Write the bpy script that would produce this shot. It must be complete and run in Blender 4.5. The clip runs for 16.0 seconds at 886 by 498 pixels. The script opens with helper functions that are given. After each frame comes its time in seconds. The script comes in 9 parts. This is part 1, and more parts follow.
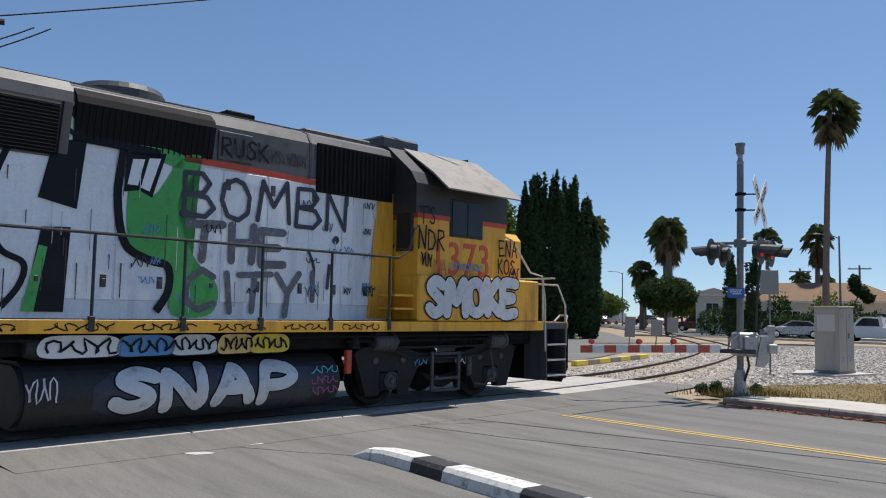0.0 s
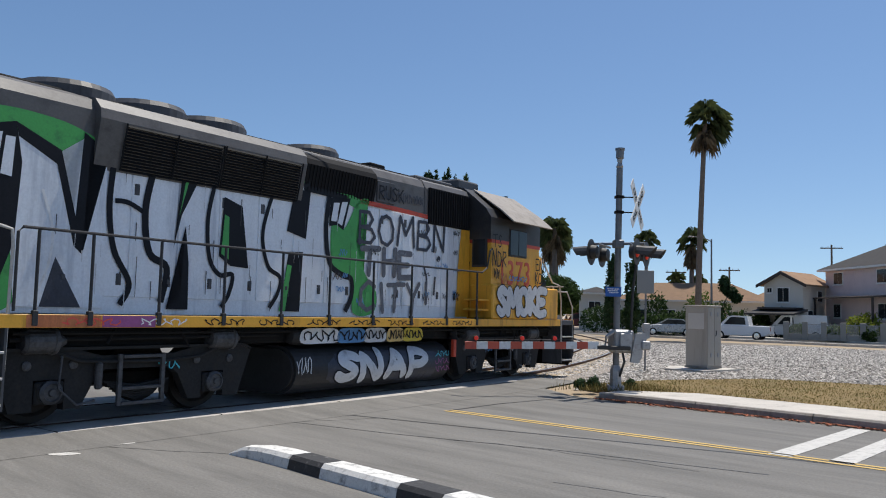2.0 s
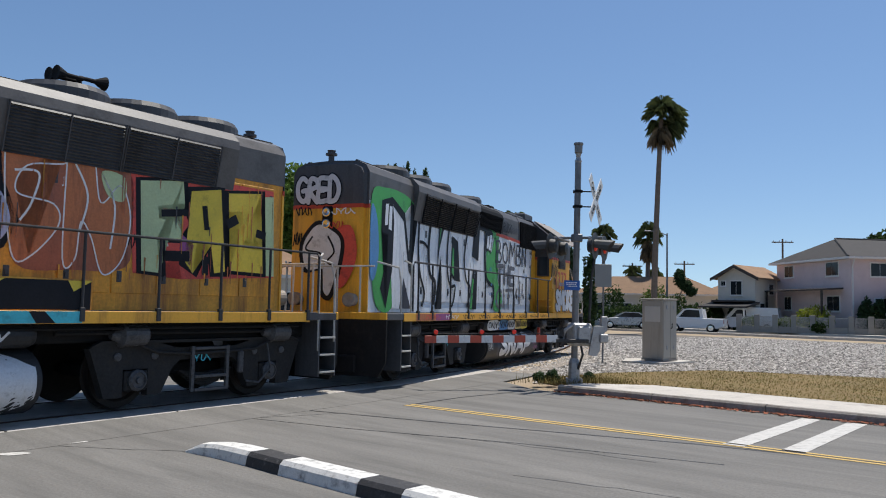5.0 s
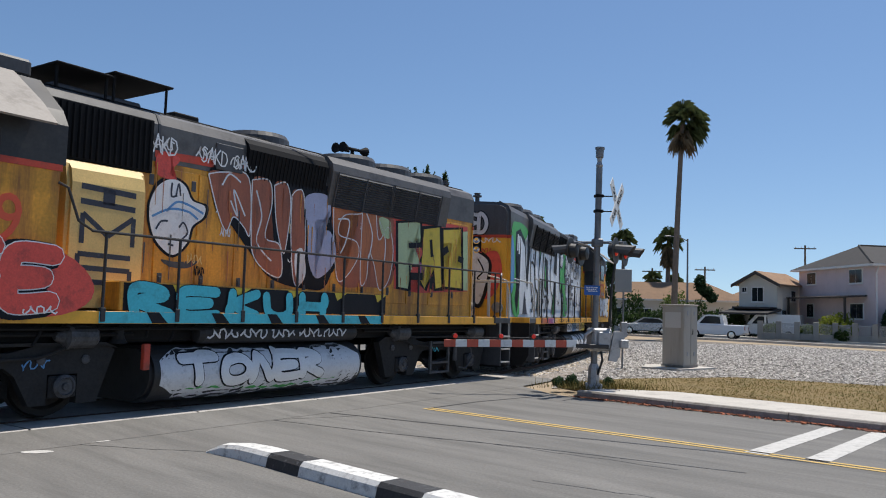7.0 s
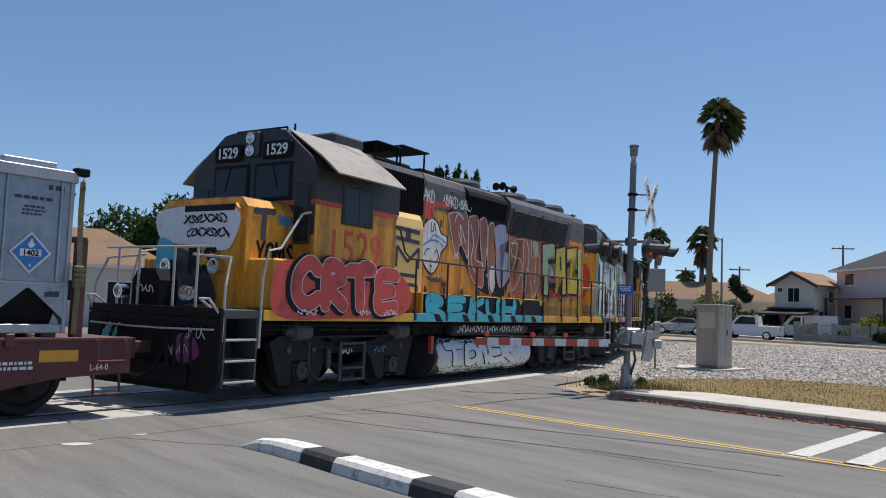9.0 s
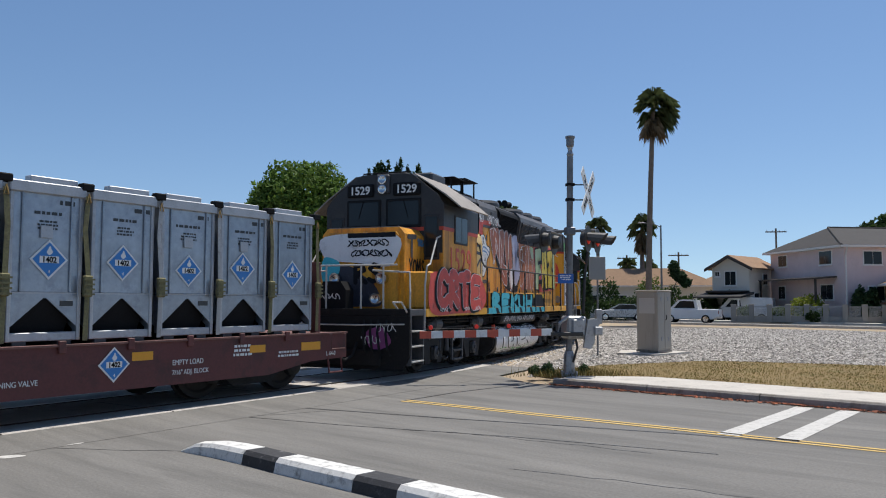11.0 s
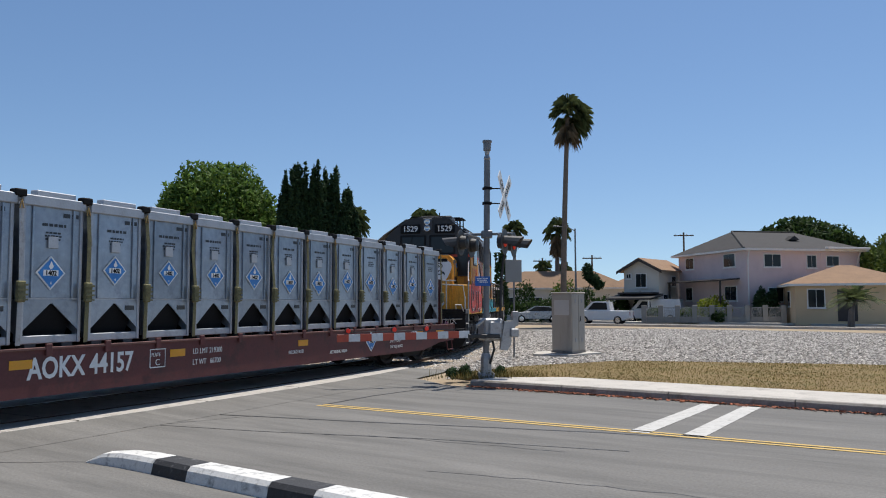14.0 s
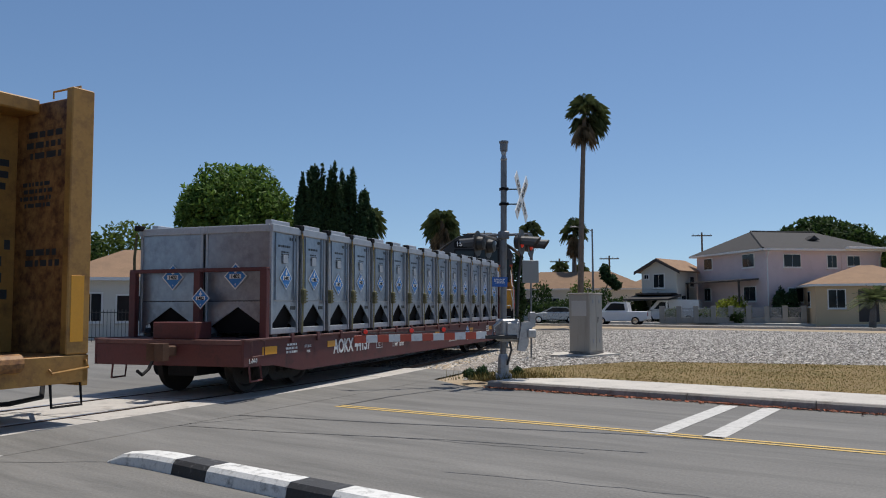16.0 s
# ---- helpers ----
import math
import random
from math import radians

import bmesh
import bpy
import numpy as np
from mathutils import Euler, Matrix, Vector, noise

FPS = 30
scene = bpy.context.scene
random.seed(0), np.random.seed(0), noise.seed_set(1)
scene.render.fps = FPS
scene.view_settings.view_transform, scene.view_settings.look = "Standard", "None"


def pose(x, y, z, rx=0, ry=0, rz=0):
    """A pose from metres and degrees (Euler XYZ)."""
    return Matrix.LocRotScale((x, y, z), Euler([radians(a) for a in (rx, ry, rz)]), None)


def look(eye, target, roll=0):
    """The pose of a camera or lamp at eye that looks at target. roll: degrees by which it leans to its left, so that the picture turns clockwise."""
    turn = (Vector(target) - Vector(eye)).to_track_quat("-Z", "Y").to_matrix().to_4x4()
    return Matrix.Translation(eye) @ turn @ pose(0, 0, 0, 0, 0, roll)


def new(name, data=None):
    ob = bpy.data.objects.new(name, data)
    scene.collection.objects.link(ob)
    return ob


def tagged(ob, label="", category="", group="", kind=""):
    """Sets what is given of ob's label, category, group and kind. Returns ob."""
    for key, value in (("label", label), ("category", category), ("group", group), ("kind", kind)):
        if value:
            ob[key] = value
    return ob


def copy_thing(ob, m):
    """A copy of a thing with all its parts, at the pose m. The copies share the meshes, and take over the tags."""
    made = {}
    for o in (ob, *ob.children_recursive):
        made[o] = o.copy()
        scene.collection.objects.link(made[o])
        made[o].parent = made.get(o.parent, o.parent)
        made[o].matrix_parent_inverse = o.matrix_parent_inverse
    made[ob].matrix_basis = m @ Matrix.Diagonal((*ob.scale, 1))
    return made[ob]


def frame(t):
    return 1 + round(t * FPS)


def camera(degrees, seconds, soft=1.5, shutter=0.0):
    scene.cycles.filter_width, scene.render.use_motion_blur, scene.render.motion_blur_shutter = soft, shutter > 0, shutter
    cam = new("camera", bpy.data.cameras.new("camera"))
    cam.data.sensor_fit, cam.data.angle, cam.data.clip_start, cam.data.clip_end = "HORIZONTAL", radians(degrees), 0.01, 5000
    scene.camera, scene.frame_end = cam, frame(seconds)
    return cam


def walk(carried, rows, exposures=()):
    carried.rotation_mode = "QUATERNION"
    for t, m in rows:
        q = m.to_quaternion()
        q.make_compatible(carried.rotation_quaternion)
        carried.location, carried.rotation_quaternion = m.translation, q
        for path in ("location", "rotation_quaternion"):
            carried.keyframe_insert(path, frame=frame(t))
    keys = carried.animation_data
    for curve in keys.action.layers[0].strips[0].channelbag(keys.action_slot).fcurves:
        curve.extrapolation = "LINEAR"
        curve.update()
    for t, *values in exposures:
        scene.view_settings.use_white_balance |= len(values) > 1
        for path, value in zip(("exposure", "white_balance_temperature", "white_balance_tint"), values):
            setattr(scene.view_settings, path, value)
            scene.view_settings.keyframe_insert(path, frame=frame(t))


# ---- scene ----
cam = camera(58.01, 16.0, soft=1.05)


def held(x, y, yaw, pitch, roll):
    """The pose of the hand-held camera, 1.62 m over the road."""
    return Matrix.Translation((x, y, 1.62)) @ pose(0, 0, 0, 90 + pitch, 0, yaw) @ pose(0, 0, 0, 0, 0, -roll)


walk(cam, [
    (0, held(-0.053, -0.005, 0.00, 4.54, -0.95)),
    (0.5, held(-0.020, -0.009, -1.40, 4.53, -0.97)),
    (1, held(0.017, -0.033, -3.24, 4.48, -0.81)),
    (1.5, held(0.039, -0.051, -6.10, 4.52, -0.83)),
    (2, held(0.033, -0.027, -7.77, 4.44, -1.39)),
    (2.5, held(0.040, -0.011, -9.38, 4.50, -1.35)),
    (3, held(0.034, -0.005, -10.80, 4.56, -1.29)),
    (5.5, held(0.024, 0.015, -10.69, 4.04, -1.13)),
    (6, held(0.005, 0.038, -10.81, 4.08, -1.34)),
    (6.5, held(-0.018, 0.048, -9.12, 4.21, -1.64)),
    (7, held(0.003, 0.014, -9.36, 4.31, -1.71)),
    (7.5, held(-0.029, 0.034, -9.74, 4.31, -1.79)),
    (8, held(-0.049, 0.043, -5.85, 4.21, -2.33)),
    (8.5, held(-0.046, 0.043, -6.16, 4.12, -2.72)),
    (9, held(-0.023, 0.018, -7.15, 4.09, -2.19)),
    (11.5, held(0.056, -0.014, -12.20, 3.75, 0.02)),
    (12, held(0.056, -0.016, -13.65, 3.86, 0.13)),
    (12.5, held(0.060, 0.002, -15.38, 3.85, 0.21)),
    (13, held(0.066, 0.003, -16.13, 3.85, 0.17)),
    (13.5, held(0.057, -0.010, -16.86, 3.92, 0.18)),
    (14, held(0.056, -0.021, -16.96, 3.96, 0.21)),
    (14.5, held(0.054, -0.006, -16.21, 3.91, 0.27)),
    (15, held(0.049, -0.015, -16.84, 3.85, 0.24)),
    (15.5, held(0.055, -0.018, -16.78, 3.95, 0.29)),
    (16, held(0.050, -0.018, -15.77, 4.03, 0.28)),
], exposures=[(0.0, -0.02), (13.0, -0.02), (14.5, -0.07), (16.0, -0.22)])

# ---- daylight ----
SUN_AZ, SUN_EL = 51.0, 69.0          # degrees clockwise from +y, degrees up
world = bpy.data.worlds.new("sky")
scene.world = world
world.use_nodes = True
wn = world.node_tree
wn.nodes.clear()
sky = wn.nodes.new("ShaderNodeTexSky")
sky.sky_type, sky.sun_disc = "NISHITA", False
sky.sun_elevation, sky.sun_rotation = radians(SUN_EL), radians(SUN_AZ)
sky.air_density, sky.dust_density, sky.ozone_density = 0.95, 0.3, 2.2
bg = wn.nodes.new("ShaderNodeBackground")
bg.inputs["Strength"].default_value = 0.12
wo = wn.nodes.new("ShaderNodeOutputWorld")
tone = wn.nodes.new("ShaderNodeHueSaturation")
tone.inputs["Saturation"].default_value, tone.inputs["Value"].default_value = 1.09, 1.0
# the sky is looked up a little higher, to flatten its bright horizon
way = wn.nodes.new("ShaderNodeTexCoord")
lift = wn.nodes.new("ShaderNodeVectorMath")
lift.operation = "ADD"
lift.inputs[1].default_value = (0, 0, 0.07)
unit = wn.nodes.new("ShaderNodeVectorMath")
unit.operation = "NORMALIZE"
wn.links.new(way.outputs["Generated"], lift.inputs[0])
wn.links.new(lift.outputs[0], unit.inputs[0])
wn.links.new(unit.outputs[0], sky.inputs[0])
wn.links.new(sky.outputs[0], tone.inputs["Color"])
wn.links.new(tone.outputs[0], bg.inputs[0])
wn.links.new(bg.outputs[0], wo.inputs[0])
sun = new("sun", bpy.data.lights.new("sun", "SUN"))
sun.data.energy, sun.data.angle, sun.data.color = 5.0, radians(0.53), (1.0, 0.95, 0.87)
_d = Vector((math.sin(radians(SUN_AZ)) * math.cos(radians(SUN_EL)), math.cos(radians(SUN_AZ)) * math.cos(radians(SUN_EL)), math.sin(radians(SUN_EL))))
sun.matrix_basis = look(_d * 60, (0, 0, 0))
scene.view_settings.exposure = 0.0


# ---- materials ----
def mat(name, col, rough=0.6, metal=0.0, var=0.18, scale=3.0, fine=40.0, bump=0.15, dirt=None, dirt_amt=0.35, streak=False, per=0.0, spec=0.5, lane=None, thin=0.0):
    """A worn surface: base colour with broad and fine variation, dirt patches, roughness variation and relief."""
    m = bpy.data.materials.new(name)
    m.use_nodes = True
    n, l = m.node_tree.nodes, m.node_tree.links
    b = n["Principled BSDF"]
    b.inputs["Metallic"].default_value = metal
    b.inputs["Specular IOR Level"].default_value = spec
    tc = n.new("ShaderNodeTexCoord")
    mp = n.new("ShaderNodeMapping")
    l.new(tc.outputs["Object"], mp.inputs[0])
    if lane is not None:
        mp.vector_type = "TEXTURE"
        mp.inputs["Rotation"].default_value = (0, 0, lane)
        mp.inputs["Scale"].default_value = (7.0, 0.8, 1)
    if streak:
        mp.inputs["Scale"].default_value = (1, 1, 0.12)
    n1 = n.new("ShaderNodeTexNoise")
    n1.inputs["Scale"].default_value, n1.inputs["Detail"].default_value, n1.inputs["Roughness"].default_value = scale, 6, 0.65
    l.new(mp.outputs[0], n1.inputs[0])
    n2 = n.new("ShaderNodeTexNoise")
    n2.inputs["Scale"].default_value, n2.inputs["Detail"].default_value = fine, 4
    l.new(tc.outputs["Object"], n2.inputs[0])
    mixn = n.new("ShaderNodeMath")
    mixn.operation = "MULTIPLY_ADD"
    mixn.inputs[1].default_value = 0.45
    l.new(n2.outputs[0], mixn.inputs[0])
    sc = n.new("ShaderNodeMath")
    sc.operation = "MULTIPLY"
    sc.inputs[1].default_value = 0.55
    l.new(n1.outputs[0], sc.inputs[0])
    l.new(sc.outputs[0], mixn.inputs[2])
    ramp = n.new("ShaderNodeValToRGB")
    lo = [max(0.0, c * (1 - var)) for c in col]
    hi = [min(1.0, c * (1 + var)) for c in col]
    ramp.color_ramp.elements[0].position, ramp.color_ramp.elements[1].position = 0.3, 0.7
    ramp.color_ramp.elements[0].color, ramp.color_ramp.elements[1].color = (*lo, 1), (*hi, 1)
    l.new(mixn.outputs[0], ramp.inputs[0])
    out = ramp.outputs[0]
    if dirt:
        n3 = n.new("ShaderNodeTexNoise")
        n3.inputs["Scale"].default_value, n3.inputs["Detail"].default_value, n3.inputs["Roughness"].default_value = scale * 1.7, 8, 0.72
        l.new(mp.outputs[0], n3.inputs[0])
        r3 = n.new("ShaderNodeValToRGB")
        r3.color_ramp.elements[0].position, r3.color_ramp.elements[1].position = 0.62 - 0.25 * dirt_amt, 0.82 - 0.2 * dirt_amt
        l.new(n3.outputs[0], r3.inputs[0])
        mx = n.new("ShaderNodeMix")
        mx.data_type = "RGBA"
        l.new(r3.outputs[0], mx.inputs[0])
        l.new(out, mx.inputs[6])
        mx.inputs[7].default_value = (*dirt, 1)
        out = mx.outputs[2]
    if per:
        oi = n.new("ShaderNodeObjectInfo")
        gi = n.new("ShaderNodeNewGeometry")
        ad = n.new("ShaderNodeMath")
        ad.operation = "ADD"
        l.new(oi.outputs["Random"], ad.inputs[0])
        l.new(gi.outputs["Random Per Island"], ad.inputs[1])
        fr = n.new("ShaderNodeMath")
        fr.operation = "FRACT"
        l.new(ad.outputs[0], fr.inputs[0])
        mr = n.new("ShaderNodeMapRange")
        mr.inputs[3].default_value, mr.inputs[4].default_value = 1 - per, 1 + per
        l.new(fr.outputs[0], mr.inputs[0])
        hs = n.new("ShaderNodeHueSaturation")
        l.new(mr.outputs[0], hs.inputs["Value"])
        l.new(out, hs.inputs["Color"])
        out = hs.outputs[0]
    l.new(out, b.inputs["Base Color"])
    rr = n.new("ShaderNodeMapRange")
    rr.inputs[3].default_value, rr.inputs[4].default_value = max(0.03, rough - 0.12), min(1.0, rough + 0.12)
    l.new(n1.outputs[0], rr.inputs[0])
    l.new(rr.outputs[0], b.inputs["Roughness"])
    if bump:
        bp = n.new("ShaderNodeBump")
        bp.inputs["Strength"].default_value, bp.inputs["Distance"].default_value = bump, 0.02
        l.new(mixn.outputs[0], bp.inputs["Height"])
        l.new(bp.outputs[0], b.inputs["Normal"])
    if thin:
        # leaves let a part of the light through
        tl = n.new("ShaderNodeBsdfTranslucent")
        l.new(out, tl.inputs[0])
        ms_ = n.new("ShaderNodeMixShader")
        ms_.inputs[0].default_value = thin
        l.new(b.outputs[0], ms_.inputs[1])
        l.new(tl.outputs[0], ms_.inputs[2])
        l.new(ms_.outputs[0], n["Material Output"].inputs[0])
    return m


def glow(name, col, strength):
    m = bpy.data.materials.new(name)
    m.use_nodes = True
    b = m.node_tree.nodes["Principled BSDF"]
    b.inputs["Base Color"].default_value = (*col, 1)
    b.inputs["Emission Color"].default_value = (*col, 1)
    b.inputs["Emission Strength"].default_value = strength
    b.inputs["Roughness"].default_value = 0.3
    return m


GRIME = (0.05, 0.042, 0.035)
RUST = (0.13, 0.055, 0.025)
LANE = radians(-52.5)             # the way the road runs
M = dict(
    asphalt=mat("asphalt", (0.178, 0.171, 0.159), 0.9, var=0.3, scale=1.1, fine=34, bump=0.6, dirt=(0.122, 0.118, 0.11), dirt_amt=0.62, spec=0.25, lane=LANE),
    asphalt_patch=mat("asphalt_patch", (0.105, 0.103, 0.102), 0.9, var=0.2, scale=0.6, fine=60, bump=0.25, dirt=(0.15, 0.147, 0.14), dirt_amt=0.25, spec=0.3),
    tar=mat("tar", (0.025, 0.025, 0.026), 0.55, var=0.3, bump=0.1),
    dirt=mat("dirt", (0.34, 0.265, 0.18), 0.95, var=0.22, scale=0.5, fine=18, bump=0.5, dirt=(0.23, 0.18, 0.125), dirt_amt=0.4, spec=0.2),
    gravel=mat("gravel", (0.17, 0.15, 0.128), 0.95, var=0.32, scale=2.0, fine=22, bump=0.9, dirt=(0.19, 0.165, 0.14), dirt_amt=0.4, spec=0.2),
    stone=mat("stone", (0.36, 0.335, 0.305), 0.9, var=0.3, scale=0.9, fine=30, bump=0.3, per=0.75, spec=0.25),
    ballast=mat("ballast_bed", (0.27, 0.235, 0.2), 0.95, var=0.45, scale=3, fine=16, bump=1.0, dirt=(0.13, 0.105, 0.085), dirt_amt=0.4, spec=0.2),
    concrete=mat("concrete", (0.50, 0.465, 0.415), 0.85, var=0.14, scale=1.2, fine=30, bump=0.2, dirt=(0.27, 0.25, 0.22), dirt_amt=0.45, spec=0.3),
    kerb=mat("kerb_concrete", (0.28, 0.255, 0.225), 0.88, var=0.2, scale=2.0, fine=30, bump=0.3, dirt=(0.15, 0.125, 0.10), dirt_amt=0.55, spec=0.3),
    panel=mat("crossing_concrete", (0.44, 0.41, 0.37), 0.85, var=0.15, scale=2, fine=30, bump=0.2, dirt=(0.2, 0.18, 0.16), dirt_amt=0.35),
    white_line=mat("white_road_paint", (0.52, 0.505, 0.475), 0.8, var=0.14, scale=5, fine=60, bump=0.1, dirt=(0.26, 0.25, 0.23), dirt_amt=0.45),
    yellow_line=mat("yellow_road_paint", (0.55, 0.37, 0.11), 0.8, var=0.15, scale=5, fine=60, bump=0.1, dirt=(0.25, 0.2, 0.13), dirt_amt=0.3),
    kerb_white=mat("white_kerb_paint", (0.66, 0.65, 0.62), 0.75, var=0.1, scale=5, fine=40, bump=0.2, dirt=(0.13, 0.125, 0.12), dirt_amt=0.42),
    kerb_black=mat("black_kerb_paint", (0.035, 0.035, 0.037), 0.7, var=0.3, scale=5, fine=40, bump=0.3, dirt=(0.2, 0.195, 0.19), dirt_amt=0.25),
    kerb_yellow=mat("yellow_kerb_paint", (0.66, 0.50, 0.08), 0.75, var=0.1, scale=5, fine=40, dirt=(0.3, 0.26, 0.18), dirt_amt=0.3),
    rail=mat("rail_steel", (0.11, 0.06, 0.038), 0.75, metal=0.3, var=0.3, scale=5, fine=60, bump=0.2),
    railhead=mat("rail_head_steel", (0.42, 0.40, 0.38), 0.32, metal=1.0, var=0.2, bump=0.02),
    sleeper=mat("sleeper_wood", (0.10, 0.075, 0.055), 0.9, var=0.35, scale=3, fine=40, bump=0.5),
    soil=mat("soil", (0.20, 0.14, 0.06), 0.95, var=0.3, scale=1.0, fine=20, bump=0.4, dirt=(0.14, 0.13, 0.045), dirt_amt=0.5, spec=0.2),
    grass=mat("dry_grass", (0.17, 0.135, 0.045), 0.9, var=0.35, scale=0.8, fine=30, bump=0.0, per=0.35, dirt=(0.125, 0.135, 0.04), dirt_amt=0.5, spec=0.2),
    lawn=mat("lawn", (0.13, 0.14, 0.045), 0.95, var=0.3, scale=1.5, fine=20, bump=0.4, spec=0.2),
    leaf_litter=mat("leaf_litter", (0.24, 0.075, 0.035), 0.9, var=0.4, bump=0.0, per=0.5),
    silver=mat("silver_paint", (0.76, 0.79, 0.83), 0.42, metal=0.0, var=0.14, scale=1.6, fine=30, bump=0.08, dirt=(0.45, 0.48, 0.54), dirt_amt=0.42, streak=True),
    silver_tag=mat("silver_spray", (0.62, 0.63, 0.65), 0.5, var=0.14, scale=3, fine=40, bump=0.05, dirt=(0.2, 0.2, 0.21), dirt_amt=0.3),
    loco_yellow=mat("loco_yellow_paint", (0.80, 0.40, 0.035), 0.5, var=0.12, scale=1.4, fine=30, bump=0.06, dirt=(0.27, 0.12, 0.02), dirt_amt=0.42, streak=True),
    loco_yellow_rust=mat("rust_stained_yellow_paint", (0.74, 0.335, 0.03), 0.5, var=0.28, scale=1.6, fine=24, bump=0.08, dirt=(0.22, 0.075, 0.02), dirt_amt=0.66, streak=True),
    loco_grey=mat("loco_grey_paint", (0.075, 0.076, 0.082), 0.5, var=0.25, scale=1.4, fine=25, bump=0.08, dirt=(0.035, 0.033, 0.032), dirt_amt=0.45, streak=True, spec=0.3),
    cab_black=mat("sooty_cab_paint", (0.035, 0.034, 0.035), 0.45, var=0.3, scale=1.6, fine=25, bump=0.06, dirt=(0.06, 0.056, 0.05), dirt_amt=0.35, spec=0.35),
    roof_grey=mat("hood_roof_paint", (0.105, 0.10, 0.098), 0.5, var=0.2, scale=1.6, fine=30, bump=0.08, dirt=(0.05, 0.046, 0.044), dirt_amt=0.5),
    awning=mat("awning_sheet", (0.28, 0.25, 0.22), 0.65, var=0.18, scale=2, fine=30, bump=0.1, dirt=(0.14, 0.12, 0.10), dirt_amt=0.45),
    red_stripe=mat("red_paint", (0.52, 0.055, 0.025), 0.5, var=0.15, dirt=(0.18, 0.05, 0.03), dirt_amt=0.4),
    red_spray=mat("red_spray", (0.66, 0.075, 0.055), 0.5, var=0.22, scale=2, dirt=(0.15, 0.03, 0.03), dirt_amt=0.4),
    orange_spray=mat("rust_orange_spray", (0.50, 0.16, 0.055), 0.5, var=0.25, scale=2, dirt=(0.13, 0.04, 0.02), dirt_amt=0.5, streak=True),
    brown_spray=mat("brown_spray", (0.36, 0.11, 0.055), 0.5, var=0.25, scale=2, dirt=(0.09, 0.035, 0.02), dirt_amt=0.5, streak=True),
    tan_spray=mat("tan_spray", (0.70, 0.48, 0.17), 0.5, var=0.2, scale=2),
    green_spray=mat("green_spray", (0.06, 0.36, 0.08), 0.5, var=0.18, scale=2, dirt=(0.03, 0.16, 0.05), dirt_amt=0.35),
    lime_spray=mat("pale_green_spray", (0.48, 0.58, 0.32), 0.5, var=0.15, scale=2),
    yellow_spray=mat("yellow_spray", (0.70, 0.52, 0.05), 0.5, var=0.15, scale=2, dirt=(0.3, 0.2, 0.02), dirt_amt=0.3),
    blue_spray=mat("blue_spray", (0.09, 0.26, 0.52), 0.5, var=0.18, scale=2),
    cyan_spray=mat("turquoise_spray", (0.05, 0.46, 0.56), 0.5, var=0.18, scale=2, dirt=(0.03, 0.2, 0.25), dirt_amt=0.35),
    violet_spray=mat("lilac_spray", (0.42, 0.44, 0.6), 0.5, var=0.18, scale=2),
    magenta_spray=mat("magenta_spray", (0.28, 0.07, 0.22), 0.5, var=0.2, scale=2),
    white_spray=mat("white_spray", (0.76, 0.76, 0.76), 0.5, var=0.12, scale=2, dirt=(0.38, 0.37, 0.36), dirt_amt=0.25),
    black_spray=mat("black_spray", (0.013, 0.014, 0.018), 0.5, var=0.3, scale=3, bump=0.03, spec=0.15),
    dark_spray=mat("thin_black_spray", (0.03, 0.033, 0.05), 0.5, var=0.4, scale=6, bump=0.03, dirt=(0.1, 0.11, 0.14), dirt_amt=0.2),
    faded_spray=mat("faded_black_spray", (0.10, 0.105, 0.125), 0.5, var=0.45, scale=7, bump=0.03, dirt=(0.32, 0.34, 0.38), dirt_amt=0.3),
    grille=mat("black_grille", (0.014, 0.014, 0.015), 0.7, var=0.3, bump=0.05, spec=0.1),
    underframe=mat("underframe_grime", (0.016, 0.0155, 0.016), 0.75, var=0.3, scale=3, fine=30, bump=0.2, dirt=(0.032, 0.027, 0.023), dirt_amt=0.3, spec=0.15),
    truck=mat("truck_casting", (0.03, 0.029, 0.029), 0.7, var=0.35, scale=3, fine=30, bump=0.2, dirt=(0.045, 0.038, 0.03), dirt_amt=0.35, spec=0.15),
    truck_worn=mat("worn_truck_steel", (0.085, 0.085, 0.09), 0.55, metal=0.2, var=0.35, scale=5, fine=30, bump=0.2, dirt=(0.03, 0.027, 0.025), dirt_amt=0.5, spec=0.3),
    wheel=mat("wheel_steel", (0.045, 0.038, 0.034), 0.6, metal=0.4, var=0.3, bump=0.1, spec=0.15),
    tank=mat("tank_steel", (0.038, 0.037, 0.038), 0.5, metal=0.15, var=0.25, scale=2, fine=30, bump=0.08, dirt=(0.024, 0.022, 0.02), dirt_amt=0.45, spec=0.25),
    handrail=mat("handrail_paint", (0.05, 0.05, 0.052), 0.5, var=0.2, bump=0.03, spec=0.15),
    handrail_light=mat("pale_handrail_paint", (0.50, 0.48, 0.44), 0.5, var=0.2, bump=0.03, dirt=(0.2, 0.18, 0.15), dirt_amt=0.3),
    rubber=mat("rubber", (0.02, 0.02, 0.021), 0.8, var=0.2, bump=0.1, spec=0.15),
    numeral_red=mat("numeral_red", (0.64, 0.085, 0.035), 0.5, var=0.1, bump=0.0),
    white=mat("white_paint", (0.74, 0.74, 0.72), 0.5, var=0.06, bump=0.02),
    flat_red=mat("freight_red_paint", (0.115, 0.03, 0.027), 0.6, var=0.22, scale=1.4, fine=30, bump=0.1, dirt=(0.045, 0.022, 0.02), dirt_amt=0.42),
